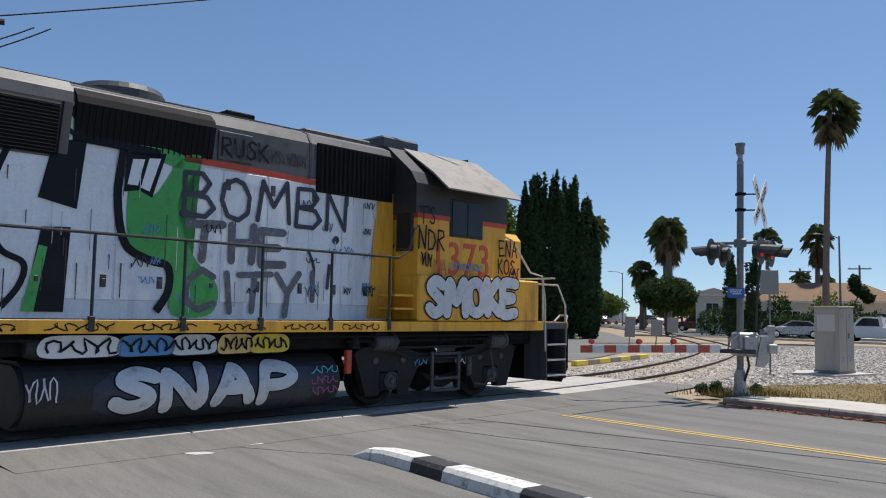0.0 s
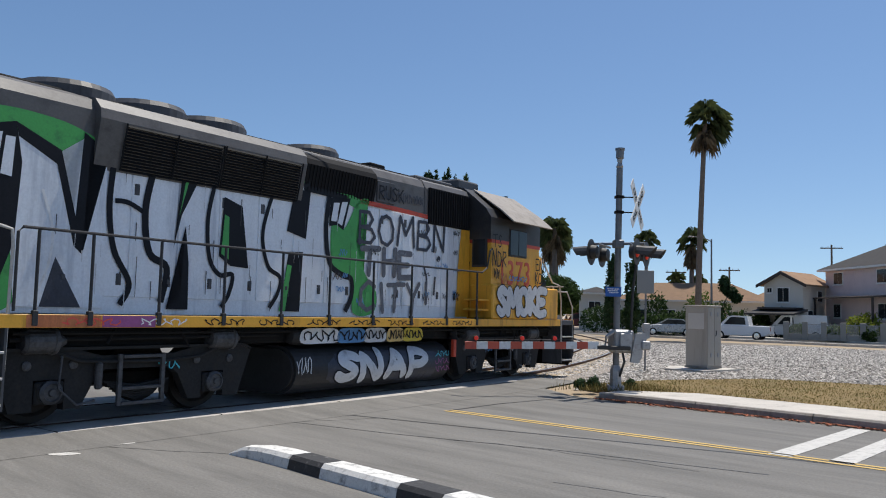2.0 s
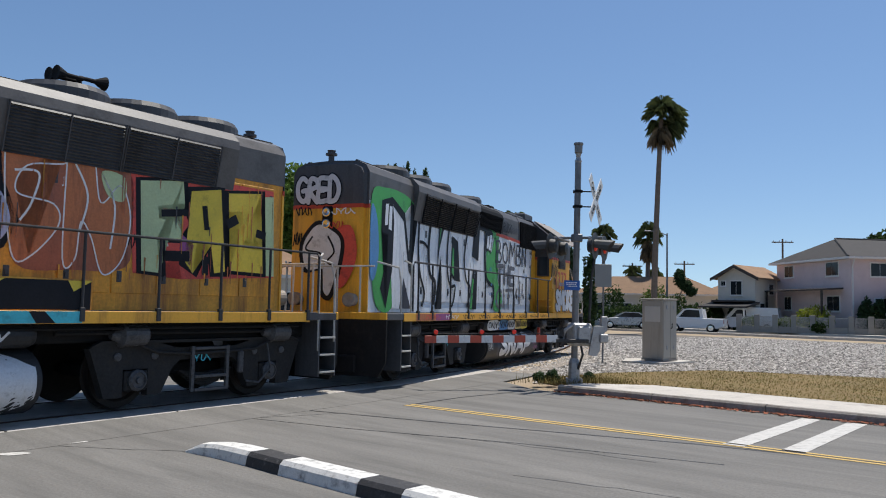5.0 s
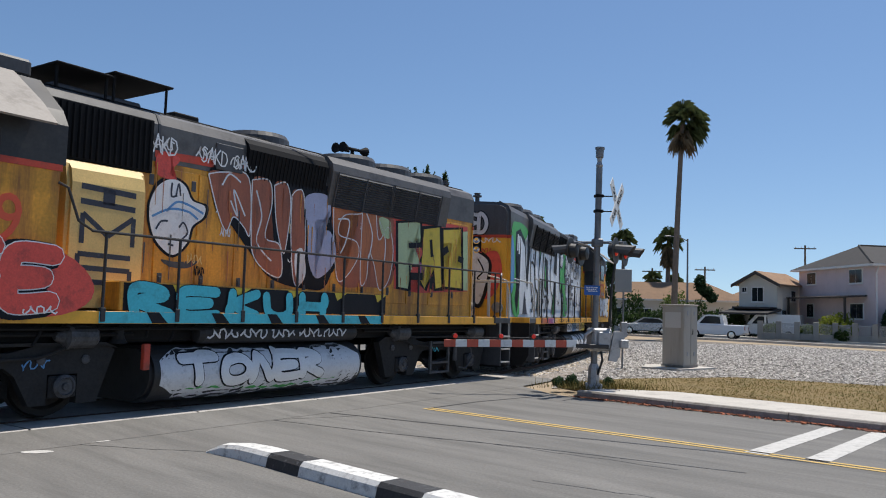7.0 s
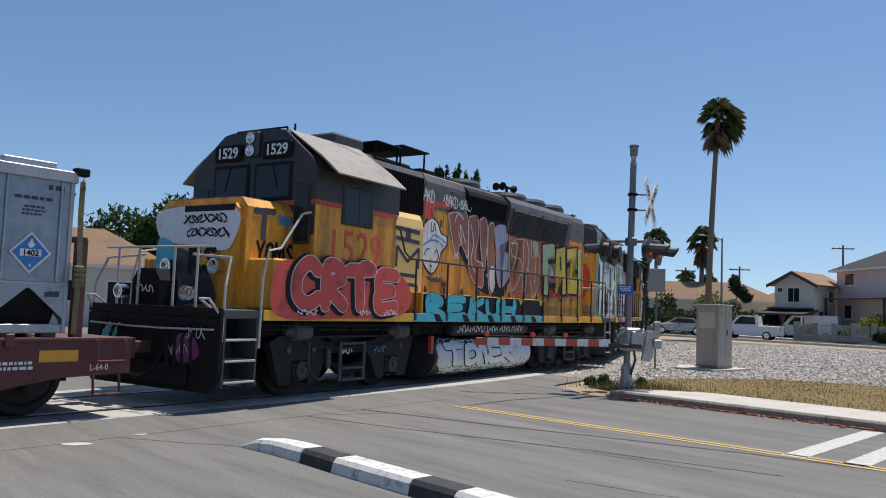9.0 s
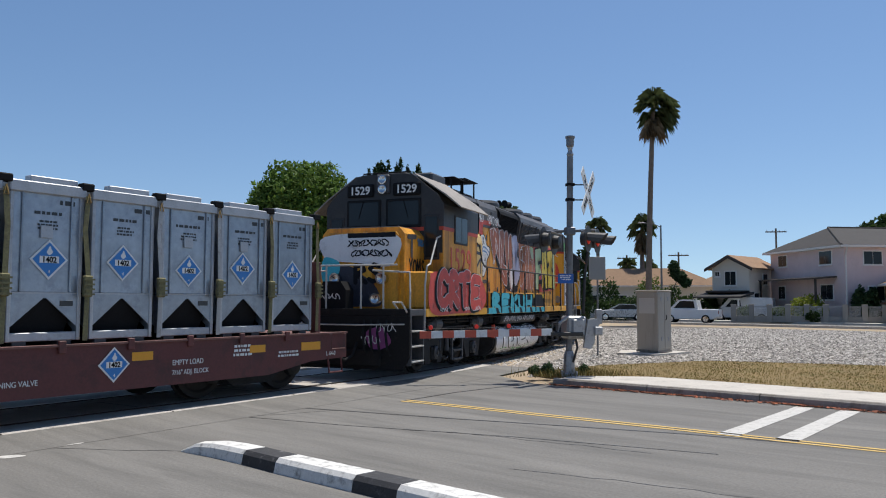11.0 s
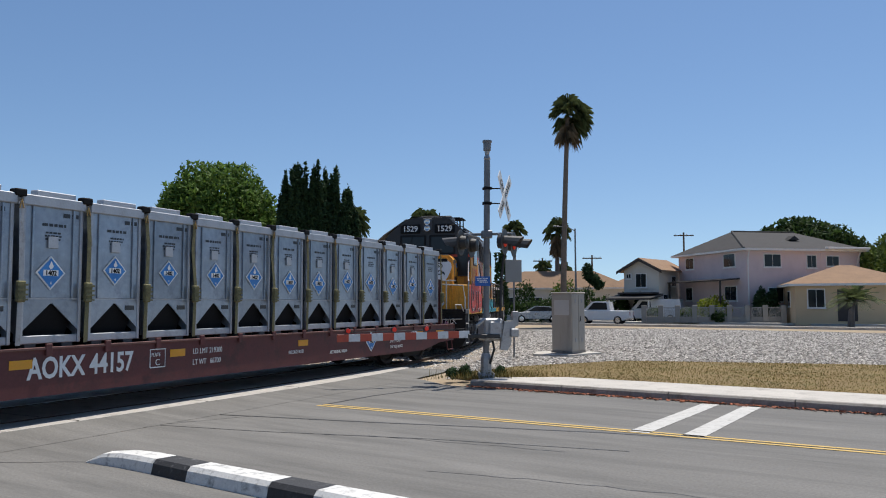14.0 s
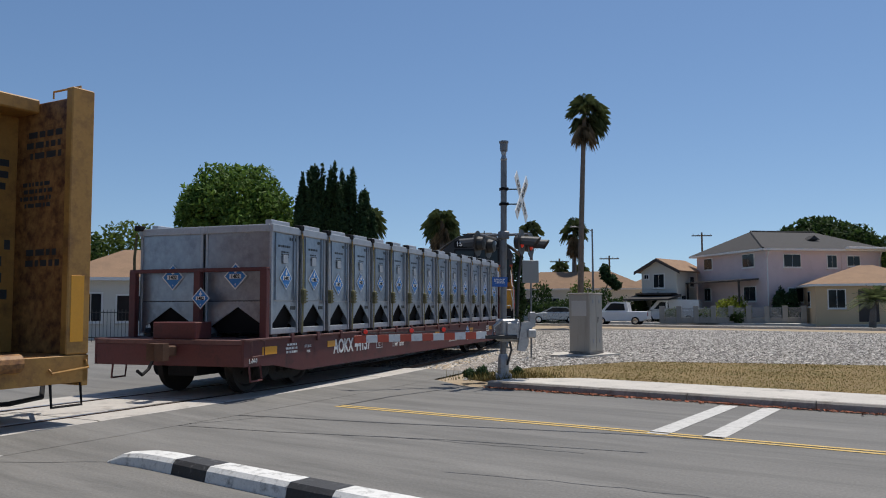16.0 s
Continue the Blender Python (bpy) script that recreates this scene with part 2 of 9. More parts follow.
    flat_red_top=mat("worn_red_deck", (0.15, 0.068, 0.058), 0.75, var=0.25, scale=2, bump=0.15, dirt=(0.07, 0.03, 0.025), dirt_amt=0.4),
    bin_grey=mat("galvanised_grey", (0.30, 0.335, 0.385), 0.34, metal=0.6, var=0.2, scale=2.2, fine=9, bump=0.3, dirt=(0.20, 0.22, 0.255), dirt_amt=0.5, per=0.14),
    bin_frame=mat("galvanised_frame", (0.40, 0.415, 0.44), 0.45, metal=0.35, var=0.14, scale=3, bump=0.05, dirt=(0.28, 0.28, 0.29), dirt_amt=0.35),
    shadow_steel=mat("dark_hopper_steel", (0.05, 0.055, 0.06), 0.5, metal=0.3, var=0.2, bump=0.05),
    strap=mat("olive_strap", (0.17, 0.155, 0.075), 0.85, var=0.4, scale=8, bump=0.15, dirt=(0.06, 0.055, 0.04), dirt_amt=0.5),
    placard=mat("placard_blue", (0.03, 0.20, 0.52), 0.4, var=0.08, bump=0.0),
    reflector=mat("orange_reflector", (0.75, 0.33, 0.02), 0.35, var=0.08, bump=0.0),
    tan_steel=mat("rusty_tan_paint", (0.36, 0.175, 0.055), 0.6, var=0.35, scale=3.4, fine=12, bump=0.12, dirt=(0.085, 0.03, 0.014), dirt_amt=0.85),
    tan_clean=mat("tan_paint", (0.42, 0.215, 0.05), 0.6, var=0.15, scale=1.2, fine=20, bump=0.1, dirt=(0.17, 0.075, 0.025), dirt_amt=0.55),
    mast=mat("aluminium_mast", (0.20, 0.20, 0.205), 0.5, metal=0.5, var=0.15, scale=4, bump=0.05, dirt=(0.12, 0.115, 0.11), dirt_amt=0.4),
    alu=mat("cast_aluminium", (0.36, 0.36, 0.365), 0.5, metal=0.5, var=0.15, scale=5, bump=0.08, dirt=(0.2, 0.19, 0.18), dirt_amt=0.4),
    signal_black=mat("signal_black", (0.022, 0.021, 0.021), 0.5, var=0.25, bump=0.03, dirt=(0.06, 0.055, 0.05), dirt_amt=0.3),
    hood_grey=mat("weathered_visor", (0.055, 0.055, 0.056), 0.5, var=0.25, bump=0.05),
    red_lens=glow("red_signal_lens", (0.62, 0.03, 0.015), 0.18),
    gate_white=mat("gate_white", (0.72, 0.72, 0.71), 0.45, var=0.08, bump=0.02, dirt=(0.42, 0.41, 0.39), dirt_amt=0.3),
    gate_red=mat("gate_red", (0.52, 0.085, 0.045), 0.45, var=0.1, bump=0.02, dirt=(0.35, 0.06, 0.04), dirt_amt=0.3),
    sign_blue=mat("sign_blue", (0.02, 0.11, 0.40), 0.4, var=0.1, bump=0.0),
    sign_back=mat("sign_back_metal", (0.27, 0.27, 0.265), 0.5, metal=0.5, var=0.1, bump=0.03),
    cabinet=mat("cabinet_paint", (0.41, 0.365, 0.305), 0.55, var=0.06, scale=1.5, fine=30, bump=0.04, dirt=(0.31, 0.275, 0.225), dirt_amt=0.4, streak=True),
    cabinet_label=mat("cabinet_patch", (0.55, 0.52, 0.47), 0.5, var=0.06, bump=0.0),
    stucco_pink=mat("pale_pink_stucco", (0.66, 0.535, 0.52), 0.9, var=0.08, scale=0.8, fine=40, bump=0.3, dirt=(0.57, 0.455, 0.44), dirt_amt=0.4),
    stucco_white=mat("cream_stucco", (0.64, 0.60, 0.53), 0.9, var=0.06, scale=0.8, fine=40, bump=0.3),
    stucco_tan=mat("tan_stucco", (0.62, 0.46, 0.28), 0.9, var=0.06, scale=0.8, fine=40, bump=0.3),
    shingle=mat("grey_shingle", (0.062, 0.059, 0.058), 0.9, var=0.25, scale=1.2, fine=25, bump=0.4, per=0.18, spec=0.25),
    shingle_brown=mat("brown_shingle", (0.25, 0.16, 0.10), 0.9, var=0.25, scale=1.2, fine=25, bump=0.4, per=0.18, spec=0.25),
    trim=mat("white_trim", (0.76, 0.74, 0.70), 0.6, var=0.06, bump=0.02),
    dark_trim=mat("dark_wood_trim", (0.055, 0.042, 0.036), 0.7, var=0.2, bump=0.1),
    window=mat("dark_window_glass", (0.016, 0.02, 0.024), 0.08, var=0.2, bump=0.0, spec=0.3),
    block=mat("fence_block", (0.31, 0.285, 0.25), 0.9, var=0.12, scale=2, bump=0.25, per=0.08),
    iron=mat("iron_fence_paint", (0.42, 0.40, 0.37), 0.6, var=0.1, bump=0.0),
    black_iron=mat("black_iron", (0.03, 0.03, 0.03), 0.6, var=0.2, bump=0.0),
    bark=mat("bark", (0.13, 0.10, 0.075), 0.95, var=0.35, scale=3, fine=20, bump=0.8),
    palm_bark=mat("palm_bark", (0.16, 0.13, 0.105), 0.95, var=0.35, scale=4, fine=20, bump=0.8),
    leaf=mat("broad_leaf", (0.115, 0.19, 0.038), 0.6, var=0.3, scale=2, bump=0.0, per=0.45, spec=0.15, thin=0.4),
    leaf_dark=mat("cypress_leaf", (0.036, 0.066, 0.026), 0.7, var=0.3, scale=2, bump=0.0, per=0.4, spec=0.15, thin=0.2),
    leaf_mid=mat("hedge_leaf", (0.038, 0.068, 0.018), 0.65, var=0.3, scale=2, bump=0.0, per=0.45, spec=0.15, thin=0.4),
    leaf_light=mat("light_leaf", (0.10, 0.14, 0.03), 0.6, var=0.3, scale=2, bump=0.0, per=0.4, spec=0.15, thin=0.4),
    leaf_lime=mat("yellow_green_leaf", (0.22, 0.25, 0.03), 0.6, var=0.3, scale=2, bump=0.0, per=0.4, spec=0.15, thin=0.4),
    frond=mat("palm_frond", (0.10, 0.125, 0.05), 0.6, var=0.3, scale=2, bump=0.0, per=0.4, spec=0.15, thin=0.4),
    dead_frond=mat("dead_palm_frond", (0.2, 0.15, 0.09), 0.9, var=0.3, scale=2, bump=0.0, per=0.35, spec=0.15),
    car_white=mat("white_car_paint", (0.72, 0.73, 0.74), 0.25, var=0.03, bump=0.0),
    car_grey=mat("grey_car_paint", (0.17, 0.18, 0.19), 0.25, metal=0.4, var=0.05, bump=0.0),
    car_silver=mat("silver_car_paint", (0.42, 0.43, 0.44), 0.28, metal=0.5, var=0.05, bump=0.0),
    car_red=mat("maroon_car_paint", (0.10, 0.02, 0.025), 0.25, var=0.05, bump=0.0),
    car_blue=mat("blue_grey_car_paint", (0.08, 0.10, 0.14), 0.25, metal=0.3, var=0.05, bump=0.0),
    car_black=mat("black_car_paint", (0.02, 0.021, 0.024), 0.2, var=0.05, bump=0.0),
    chrome=mat("chrome", (0.6, 0.6, 0.6), 0.2, metal=1.0, var=0.05, bump=0.0),
    tail_red=mat("tail_lamp", (0.3, 0.02, 0.02), 0.2, var=0.05, bump=0.0),
    wire=mat("wire", (0.02, 0.02, 0.022), 0.6, var=0.1, bump=0.0),
    brass=mat("brass", (0.45, 0.28, 0.10), 0.5, metal=0.5, var=0.2, bump=0.05),
)


# ---- builders ----
def box(bm, x0, x1, y0, y1, z0, z1, bevel=0.0):
    vs = [bm.verts.new((x, y, z)) for x in (x0, x1) for y in (y0, y1) for z in (z0, z1)]
    fs = [bm.faces.new([vs[i] for i in q]) for q in ((0, 1, 3, 2), (4, 6, 7, 5), (0, 4, 5, 1), (2, 3, 7, 6), (0, 2, 6, 4), (1, 5, 7, 3))]
    if bevel:
        bmesh.ops.bevel(bm, geom=list({e for f in fs for e in f.edges}), offset=bevel, segments=1, affect="EDGES")
    return bm


def prism(bm, prof, a, b, axis="x"):
    """Extrude a closed profile along an axis. Profile points are (y, z) for x, (x, z) for y, (x, y) for z."""
    def at(p, q):
        return {"x": (q, p[0], p[1]), "y": (p[0], q, p[1]), "z": (p[0], p[1], q)}[axis]
    v0 = [bm.verts.new(at(p, a)) for p in prof]
    v1 = [bm.verts.new(at(p, b)) for p in prof]
    n = len(prof)
    faces = [bm.faces.new(v0), bm.faces.new(v1[::-1])]
    for i in range(n):
        faces.append(bm.faces.new((v0[i], v1[i], v1[(i + 1) % n], v0[(i + 1) % n])))
    bmesh.ops.recalc_face_normals(bm, faces=faces)
    return bm


def rod(bm, pts, r, n=8, r2=None):
    """A tube along a polyline."""
    pts = [Vector(p) for p in pts]
    rings = []
    for i, p in enumerate(pts):
        d = (pts[min(i + 1, len(pts) - 1)] - pts[max(i - 1, 0)]).normalized()
        u = d.orthogonal().normalized() if abs(d.z) > 0.9 else d.cross(Vector((0, 0, 1))).normalized()
        w = d.cross(u)
        rr = r if r2 is None else r + (r2 - r) * i / (len(pts) - 1)
        rings.append([bm.verts.new(p + (u * math.cos(k * math.tau / n) + w * math.sin(k * math.tau / n)) * rr) for k in range(n)])
    for a, b in zip(rings, rings[1:]):
        for k in range(n):
            bm.faces.new((a[k], a[(k + 1) % n], b[(k + 1) % n], b[k]))
    bm.faces.new(rings[0][::-1])
    bm.faces.new(rings[-1])
    return bm


def lathe(bm, prof, n=20, centre=(0, 0, 0), axis="z"):
    """Turn (radius, height) pairs about an axis."""
    rings = []
    for r, h in prof:
        ring = []
        for k in range(n):
            a = k * math.tau / n
            c, s = r * math.cos(a), r * math.sin(a)
            q = {"z": (c, s, h), "x": (h, c, s), "y": (c, h, s)}[axis]
            ring.append(bm.verts.new(Vector(q) + Vector(centre)))
        rings.append(ring)
    fs = []
    for a, b in zip(rings, rings[1:]):
        for k in range(n):
            fs.append(bm.faces.new((a[k], a[(k + 1) % n], b[(k + 1) % n], b[k])))
    fs.append(bm.faces.new(rings[0][::-1]))
    fs.append(bm.faces.new(rings[-1]))
    bmesh.ops.recalc_face_normals(bm, faces=fs)
    return bm


def B():
    return bmesh.new()


def finish(name, bm, material, smooth=False):
    me = bpy.data.meshes.new(name)
    bm.normal_update()
    bm.to_mesh(me)
    bm.free()
    me.materials.append(material if not isinstance(material, str) else M[material])
    if smooth:
        for p in me.polygons:
            p.use_smooth = True
    return me


def part(name, bm, material, parent=None, label="", smooth=False):
    """Link a bmesh as one mesh object, under a thing or a part."""
    ob = new(name, finish(name, bm, material, smooth))
    if parent is not None:
        ob.parent = parent
    return tagged(ob, label)


def thing(name, label, category, m=None, group="", kind=""):
    ob = new(name)
    ob.empty_display_size = 0.2
    if m is not None:
        ob.matrix_basis = m
    return tagged(ob, label, category, group, kind)


def lettering(name, text, size, m, material, parent, bold=0.0, depth=0.003, shear=0.0, wide=1.0, label="", align="LEFT", gap=1.0):
    """Flat raised letters in the built-in font, on the plane m."""
    cu = bpy.data.curves.new(name, "FONT")
    cu.body, cu.size, cu.offset, cu.extrude, cu.shear, cu.align_x = text, size, bold, depth, shear, align
    cu.space_character, cu.resolution_u = gap, 3
    tmp = bpy.data.objects.new(name, cu)
    scene.collection.objects.link(tmp)
    me = bpy.data.meshes.new_from_object(tmp)
    bpy.data.objects.remove(tmp)
    bpy.data.curves.remove(cu)
    me.name = name
    me.transform(Matrix.Diagonal((wide, 1, 1, 1)))
    me.transform(m)
    me.materials.clear()
    me.materials.append(M[material])
    ob = new(name, me)
    if parent is not None:
        ob.parent = parent
    return tagged(ob, label)


def side(x, y, z, s):
    """The plane of a side wall at (x, y, z): s = -1 faces -y and reads along +x, s = 1 faces +y and reads along -x."""
    return Matrix(((-s, 0, 0, x), (0, 0, s, y), (0, 1, 0, z), (0, 0, 0, 1)))


def blob(bm, pts, m, depth=0.003):
    """A flat painted patch: a smooth closed outline through the given corners, on the plane m."""
    n, out = len(pts), []
    for i in range(n):
        p0, p1, p2, p3 = (Vector((*pts[(i + k) % n], 0)) for k in (-1, 0, 1, 2))
        for k in range(5):
            t = k / 5
            out.append(0.5 * ((2 * p1) + (p2 - p0) * t + (2 * p0 - 5 * p1 + 4 * p2 - p3) * t * t + (3 * p1 - p0 - 3 * p2 + p3) * t ** 3))
    v = [bm.verts.new(m @ Vector((p.x, p.y, depth))) for p in out]
    f = bm.faces.new(v)
    bmesh.ops.triangulate(bm, faces=[f])
    return bm


def poly(bm, pts, m, depth=0.003):
    """A flat patch with straight edges, on the plane m."""
    f = bm.faces.new([bm.verts.new(m @ Vector((p[0], p[1], depth))) for p in pts])
    bmesh.ops.triangulate(bm, faces=[f])
    return bm


def stroke(bm, pts, w, m, depth=0.004, taper=False):
    """A painted line of width w along a polyline, on the plane m."""
    n = len(pts)
    ps = [Vector((p[0], p[1], 0)) for p in pts]
    l, r = [], []
    for i, p in enumerate(ps):
        d = (ps[min(i + 1, n - 1)] - ps[max(i - 1, 0)]).normalized()
        nn = Vector((-d.y, d.x, 0)) * w / 2 * (1 - 0.6 * i / n if taper else 1)
        l.append(bm.verts.new(m @ (p + nn + Vector((0, 0, depth)))))
        r.append(bm.verts.new(m @ (p - nn + Vector((0, 0, depth)))))
    for i in range(n - 1):
        bm.faces.new((l[i], r[i], r[i + 1], l[i + 1]))
    return bm


GLYPH = {
    "B": [(0, 0), (0.04, 1), (0.5, 1.02), (0.68, 0.8), (0.5, 0.56), (0.08, 0.5), (0.6, 0.46), (0.78, 0.22), (0.55, 0.0), (0, 0)],
    "O": [(0.4, 1), (0.1, 0.85), (0, 0.45), (0.15, 0.08), (0.45, 0), (0.72, 0.2), (0.78, 0.6), (0.62, 0.92), (0.4, 1)],
    "M": [(0, 0), (0.1, 1), (0.45, 0.38), (0.82, 1.04), (0.95, 0)], "N": [(0, 0), (0.08, 1), (0.62, 0.02), (0.72, 1.15)],
    "T": [(0, 0.96), (0.95, 1.02), (0.46, 1), (0.42, 0)], "H": [(0, 1), (0.04, 0), (0.02, 0.5), (0.66, 0.55), (0.66, 1.02), (0.64, 0)],
    "E": [(0.7, 1), (0, 1), (0, 0.5), (0.55, 0.53), (0, 0.5), (0.02, 0), (0.72, 0.04)], "C": [(0.76, 0.85), (0.45, 1.02), (0.08, 0.72), (0.06, 0.22), (0.42, 0), (0.8, 0.16)],
    "I": [(0.2, 1), (0.24, 0)], "Y": [(0, 1), (0.34, 0.5), (0.72, 1.05), (0.34, 0.5), (0.26, -0.12)], "!": [(0.2, 1.1), (0.2, 0.32)],
    "U": [(0, 1), (0.03, 0.25), (0.3, 0), (0.58, 0.22), (0.62, 1)], "S": [(0.66, 0.88), (0.35, 1), (0.08, 0.78), (0.55, 0.4), (0.55, 0.12), (0.25, 0), (0.0, 0.15)],
    "R": [(0, 0), (0.03, 1), (0.5, 0.98), (0.6, 0.72), (0.08, 0.5), (0.68, 0)], "A": [(0, 0), (0.35, 1.05), (0.55, 0.45), (0.15, 0.42), (0.55, 0.45), (0.7, 0)],
    "G": [(0.72, 0.86), (0.4, 1.0), (0.06, 0.7), (0.05, 0.25), (0.4, 0.0), (0.72, 0.15), (0.72, 0.45), (0.42, 0.45)], "P": [(0.02, -0.02), (0.04, 1), (0.5, 1.0), (0.66, 0.75), (0.45, 0.5), (0.06, 0.46)], "L": [(0.02, 1), (0.0, 0.02), (0.6, 0.04)],
    "V": [(0, 1), (0.32, 0), (0.66, 1)], "K": [(0, 1), (0.02, 0), (0.02, 0.45), (0.6, 1), (0.1, 0.5), (0.66, 0)], "D": [(0, 0), (0.02, 1), (0.5, 0.85), (0.68, 0.45), (0.45, 0.06), (0, 0)],
}


def scrawl_letter(pts, w, m, depth=0.005, rise=0.0004):
    """One letter sprayed in a single round-tipped line."""
    bm = B()
    mids = [bm.verts.new(m @ Vector((*p, depth + rise * i))) for i, p in enumerate(pts)]
    for i in range(len(pts) - 1):
        p, q = Vector((*pts[i], 0)), Vector((*pts[i + 1], 0))
        d = (q - p)
        if d.length < 1e-6:
            continue
        a0 = math.atan2(d.y, d.x)
        ring = [(q if k < 5 else p) + Vector((math.cos(a), math.sin(a), 0)) * w / 2 for k, a in enumerate([a0 - math.pi / 2 + math.pi * j / 4 for j in range(5)] + [a0 + math.pi / 2 + math.pi * j / 4 for j in range(5)])]
        r_ = [bm.verts.new(m @ (v + Vector((0, 0, depth + rise * (i + 0.5))))) for v in ring]
        P, Q = mids[i], mids[i + 1]
        for k in range(4):
            bm.faces.new((Q, r_[k], r_[k + 1]))
            bm.faces.new((P, r_[k + 5], r_[k + 6]))
        bm.faces.new((P, Q, r_[4], r_[5]))
        bm.faces.new((Q, P, r_[9], r_[0]))
    return bm


def sprayed(text, parent, m, x, z, size, w, material, wide=1.0, gap=0.22, label="", seed=1):
    """A line of hand-sprayed letters, a little uneven."""
    r, at = random.Random(seed), x
    for ch in text:
        if ch != " ":
            g = GLYPH[ch]
            j, t = r.uniform(-0.04, 0.04) * size, r.uniform(-0.06, 0.06)
            part("graffiti_letter", scrawl_letter([(at + (px + t * py) * size * wide, z + j + py * size) for px, py in g], w * r.uniform(0.9, 1.12), m), material, parent, label)
            at += (max(q[0] for q in g) + gap) * size * wide
        else:
            at += 0.5 * size * wide


# ---- the line of the track ----
HEADINGS = [(-80, 45.5), (-6, 44.6), (-2, 43.5), (3, 36.2), (8, 30.3), (16, 25.6), (24, 19.5), (36, 11), (56, 6.5), (80, 4.5), (110, 3.5), (200, 2.5)]
RAIL_TOP = 0.05
_s = np.arange(-80, 200, 0.05)
_h = np.radians(np.interp(_s, [a for a, _ in HEADINGS], [b for _, b in HEADINGS]))
_x, _y = np.cumsum(np.sin(_h)) * 0.05, np.cumsum(np.cos(_h)) * 0.05
_k = int(np.argmin(abs(_s)))
_x, _y = _x - _x[_k] + 2.0, _y - _y[_k] + 17.95


def track(s, off=0.0, z=0.0):
    """A point on the line, s metres along it, off metres to its right."""
    h = float(np.interp(s, _s, _h))
    return Vector((float(np.interp(s, _s, _x)) + off * math.cos(h), float(np.interp(s, _s, _y)) - off * math.sin(h), z))


def ribbon(bm, s0, s1, prof, step=1.0):
    """Sweep an open profile of (offset, z) along the track."""
    n = max(2, int((s1 - s0) / step) + 1)
    rows = [[bm.verts.new(track(s0 + (s1 - s0) * i / (n - 1), o, z)) for o, z in prof] for i in range(n)]
    for a, b in zip(rows, rows[1:]):
        for k in range(len(prof) - 1):
            bm.faces.new((a[k], b[k], b[k + 1], a[k + 1]))
    return bm


def sheet(name, pts, z, material, label, category="ground"):
    bm = B()
    f = bm.faces.new([bm.verts.new((x, y, z)) for x, y in pts])
    if f.normal.z < 0:
        f.normal_flip()
    bm.normal_update()
    if bm.faces[:][0].normal.z < 0:
        bmesh.ops.reverse_faces(bm, faces=bm.faces[:])
    bmesh.ops.triangulate(bm, faces=bm.faces[:])
    ob = part(name, bm, material)
    return tagged(ob, label, category, kind="structure")


def slab(name, pts, z0, z1, material, label="", category="", parent=None):
    bm = prism(B(), pts, z0, z1, "z")
    ob = part(name, bm, material, parent, label)
    if parent is None:
        tagged(ob, label, category, kind="structure")
    return ob


# ---- ground, roads, kerbs ----
bm = B()
for r0, r1 in ((0, 60), (60, 200), (200, 700), (700, 2500)):
    n = 48
    a = [bm.verts.new((r0 * math.cos(k * math.tau / n), 30 + r0 * math.sin(k * math.tau / n), -0.03)) for k in range(n)]
    b = [bm.verts.new((r1 * math.cos(k * math.tau / n), 30 + r1 * math.sin(k * math.tau / n), -0.03)) for k in range(n)]
    for k in range(n):
        bm.faces.new((a[k], b[k], b[(k + 1) % n], a[(k + 1) % n]))
bmesh.ops.remove_doubles(bm, verts=bm.verts, dist=0.01)
bm.normal_update()
if bm.faces[:][0].normal.z < 0:
    bmesh.ops.reverse_faces(bm, faces=bm.faces[:])
tagged(part("ground", bm, "dirt"), "dry bare dirt ground with dusty patches", "ground", kind="structure")

edge_l = [tuple(track(s, -1.9)[:2]) for s in (3.2, 8, 14, 20, 28, 38, 60, 100, 160)]
sheet("road", [(-160, -70), (60, -70), (36, -25.5), (4.85, 15.4), (4.6, 17.6), tuple(track(3.2, 1.7)[:2])] + [edge_l[0]] + [tuple(track(s, -3.4 - 0.02 * s)[:2]) for s in (8, 14, 20, 28, 38, 60, 100, 160)] + [(-60, 170), (-160, 60)],
      0.0, "asphalt", "sun-bleached grey asphalt road with cracks", "road")
sheet("side_street", [(20.5, 66), (26.5, 58), (39.3, 38.3), (80, -24), (92, -16), (47, 50.5), (33.5, 73), (31, 92), (29, 170), (24, 170), (22, 92)], -0.012, "asphalt_patch", "grey asphalt side street beyond the gravel lot", "road")
lot = [tuple(track(s, 2.4)[:2]) for s in (3.4, 8, 14, 20, 28)] + [(20.0, 50), (26.0, 50), (33.5, 38), (48, 14), (30, 6), (16.3, 15.7), (13.5, 17.6), (11, 19.2), (7.4, 18.3), (5.3, 16.9)]
sheet("gravel_lot", lot, -0.018, "gravel", "coarse pale grey gravel lot beside the track", "gravel")
KD = Vector((0.609, -0.793, 0))       # the way of the kerb
KN = Vector((0.793, 0.609, 0))        # from the road to the grass
K0 = Vector((4.95, 15.35, 0))
walk_pts = [(K0 + KD * 0.4 + KN * 0.16)[:2], (K0 + KD * 48 + KN * 0.16)[:2], (K0 + KD * 48 + KN * 1.75)[:2], (K0 + KD * 1.6 + KN * 1.75)[:2], (K0 + KD * 0.4 + KN * 0.9)[:2]]
slab("pavement", [tuple(p) for p in walk_pts], -0.02, 0.115, "concrete", "pale worn concrete pavement behind the kerb", "pavement")
kerb = thing("kerb", "grey concrete kerb along the road edge", "kerb", kind="structure")
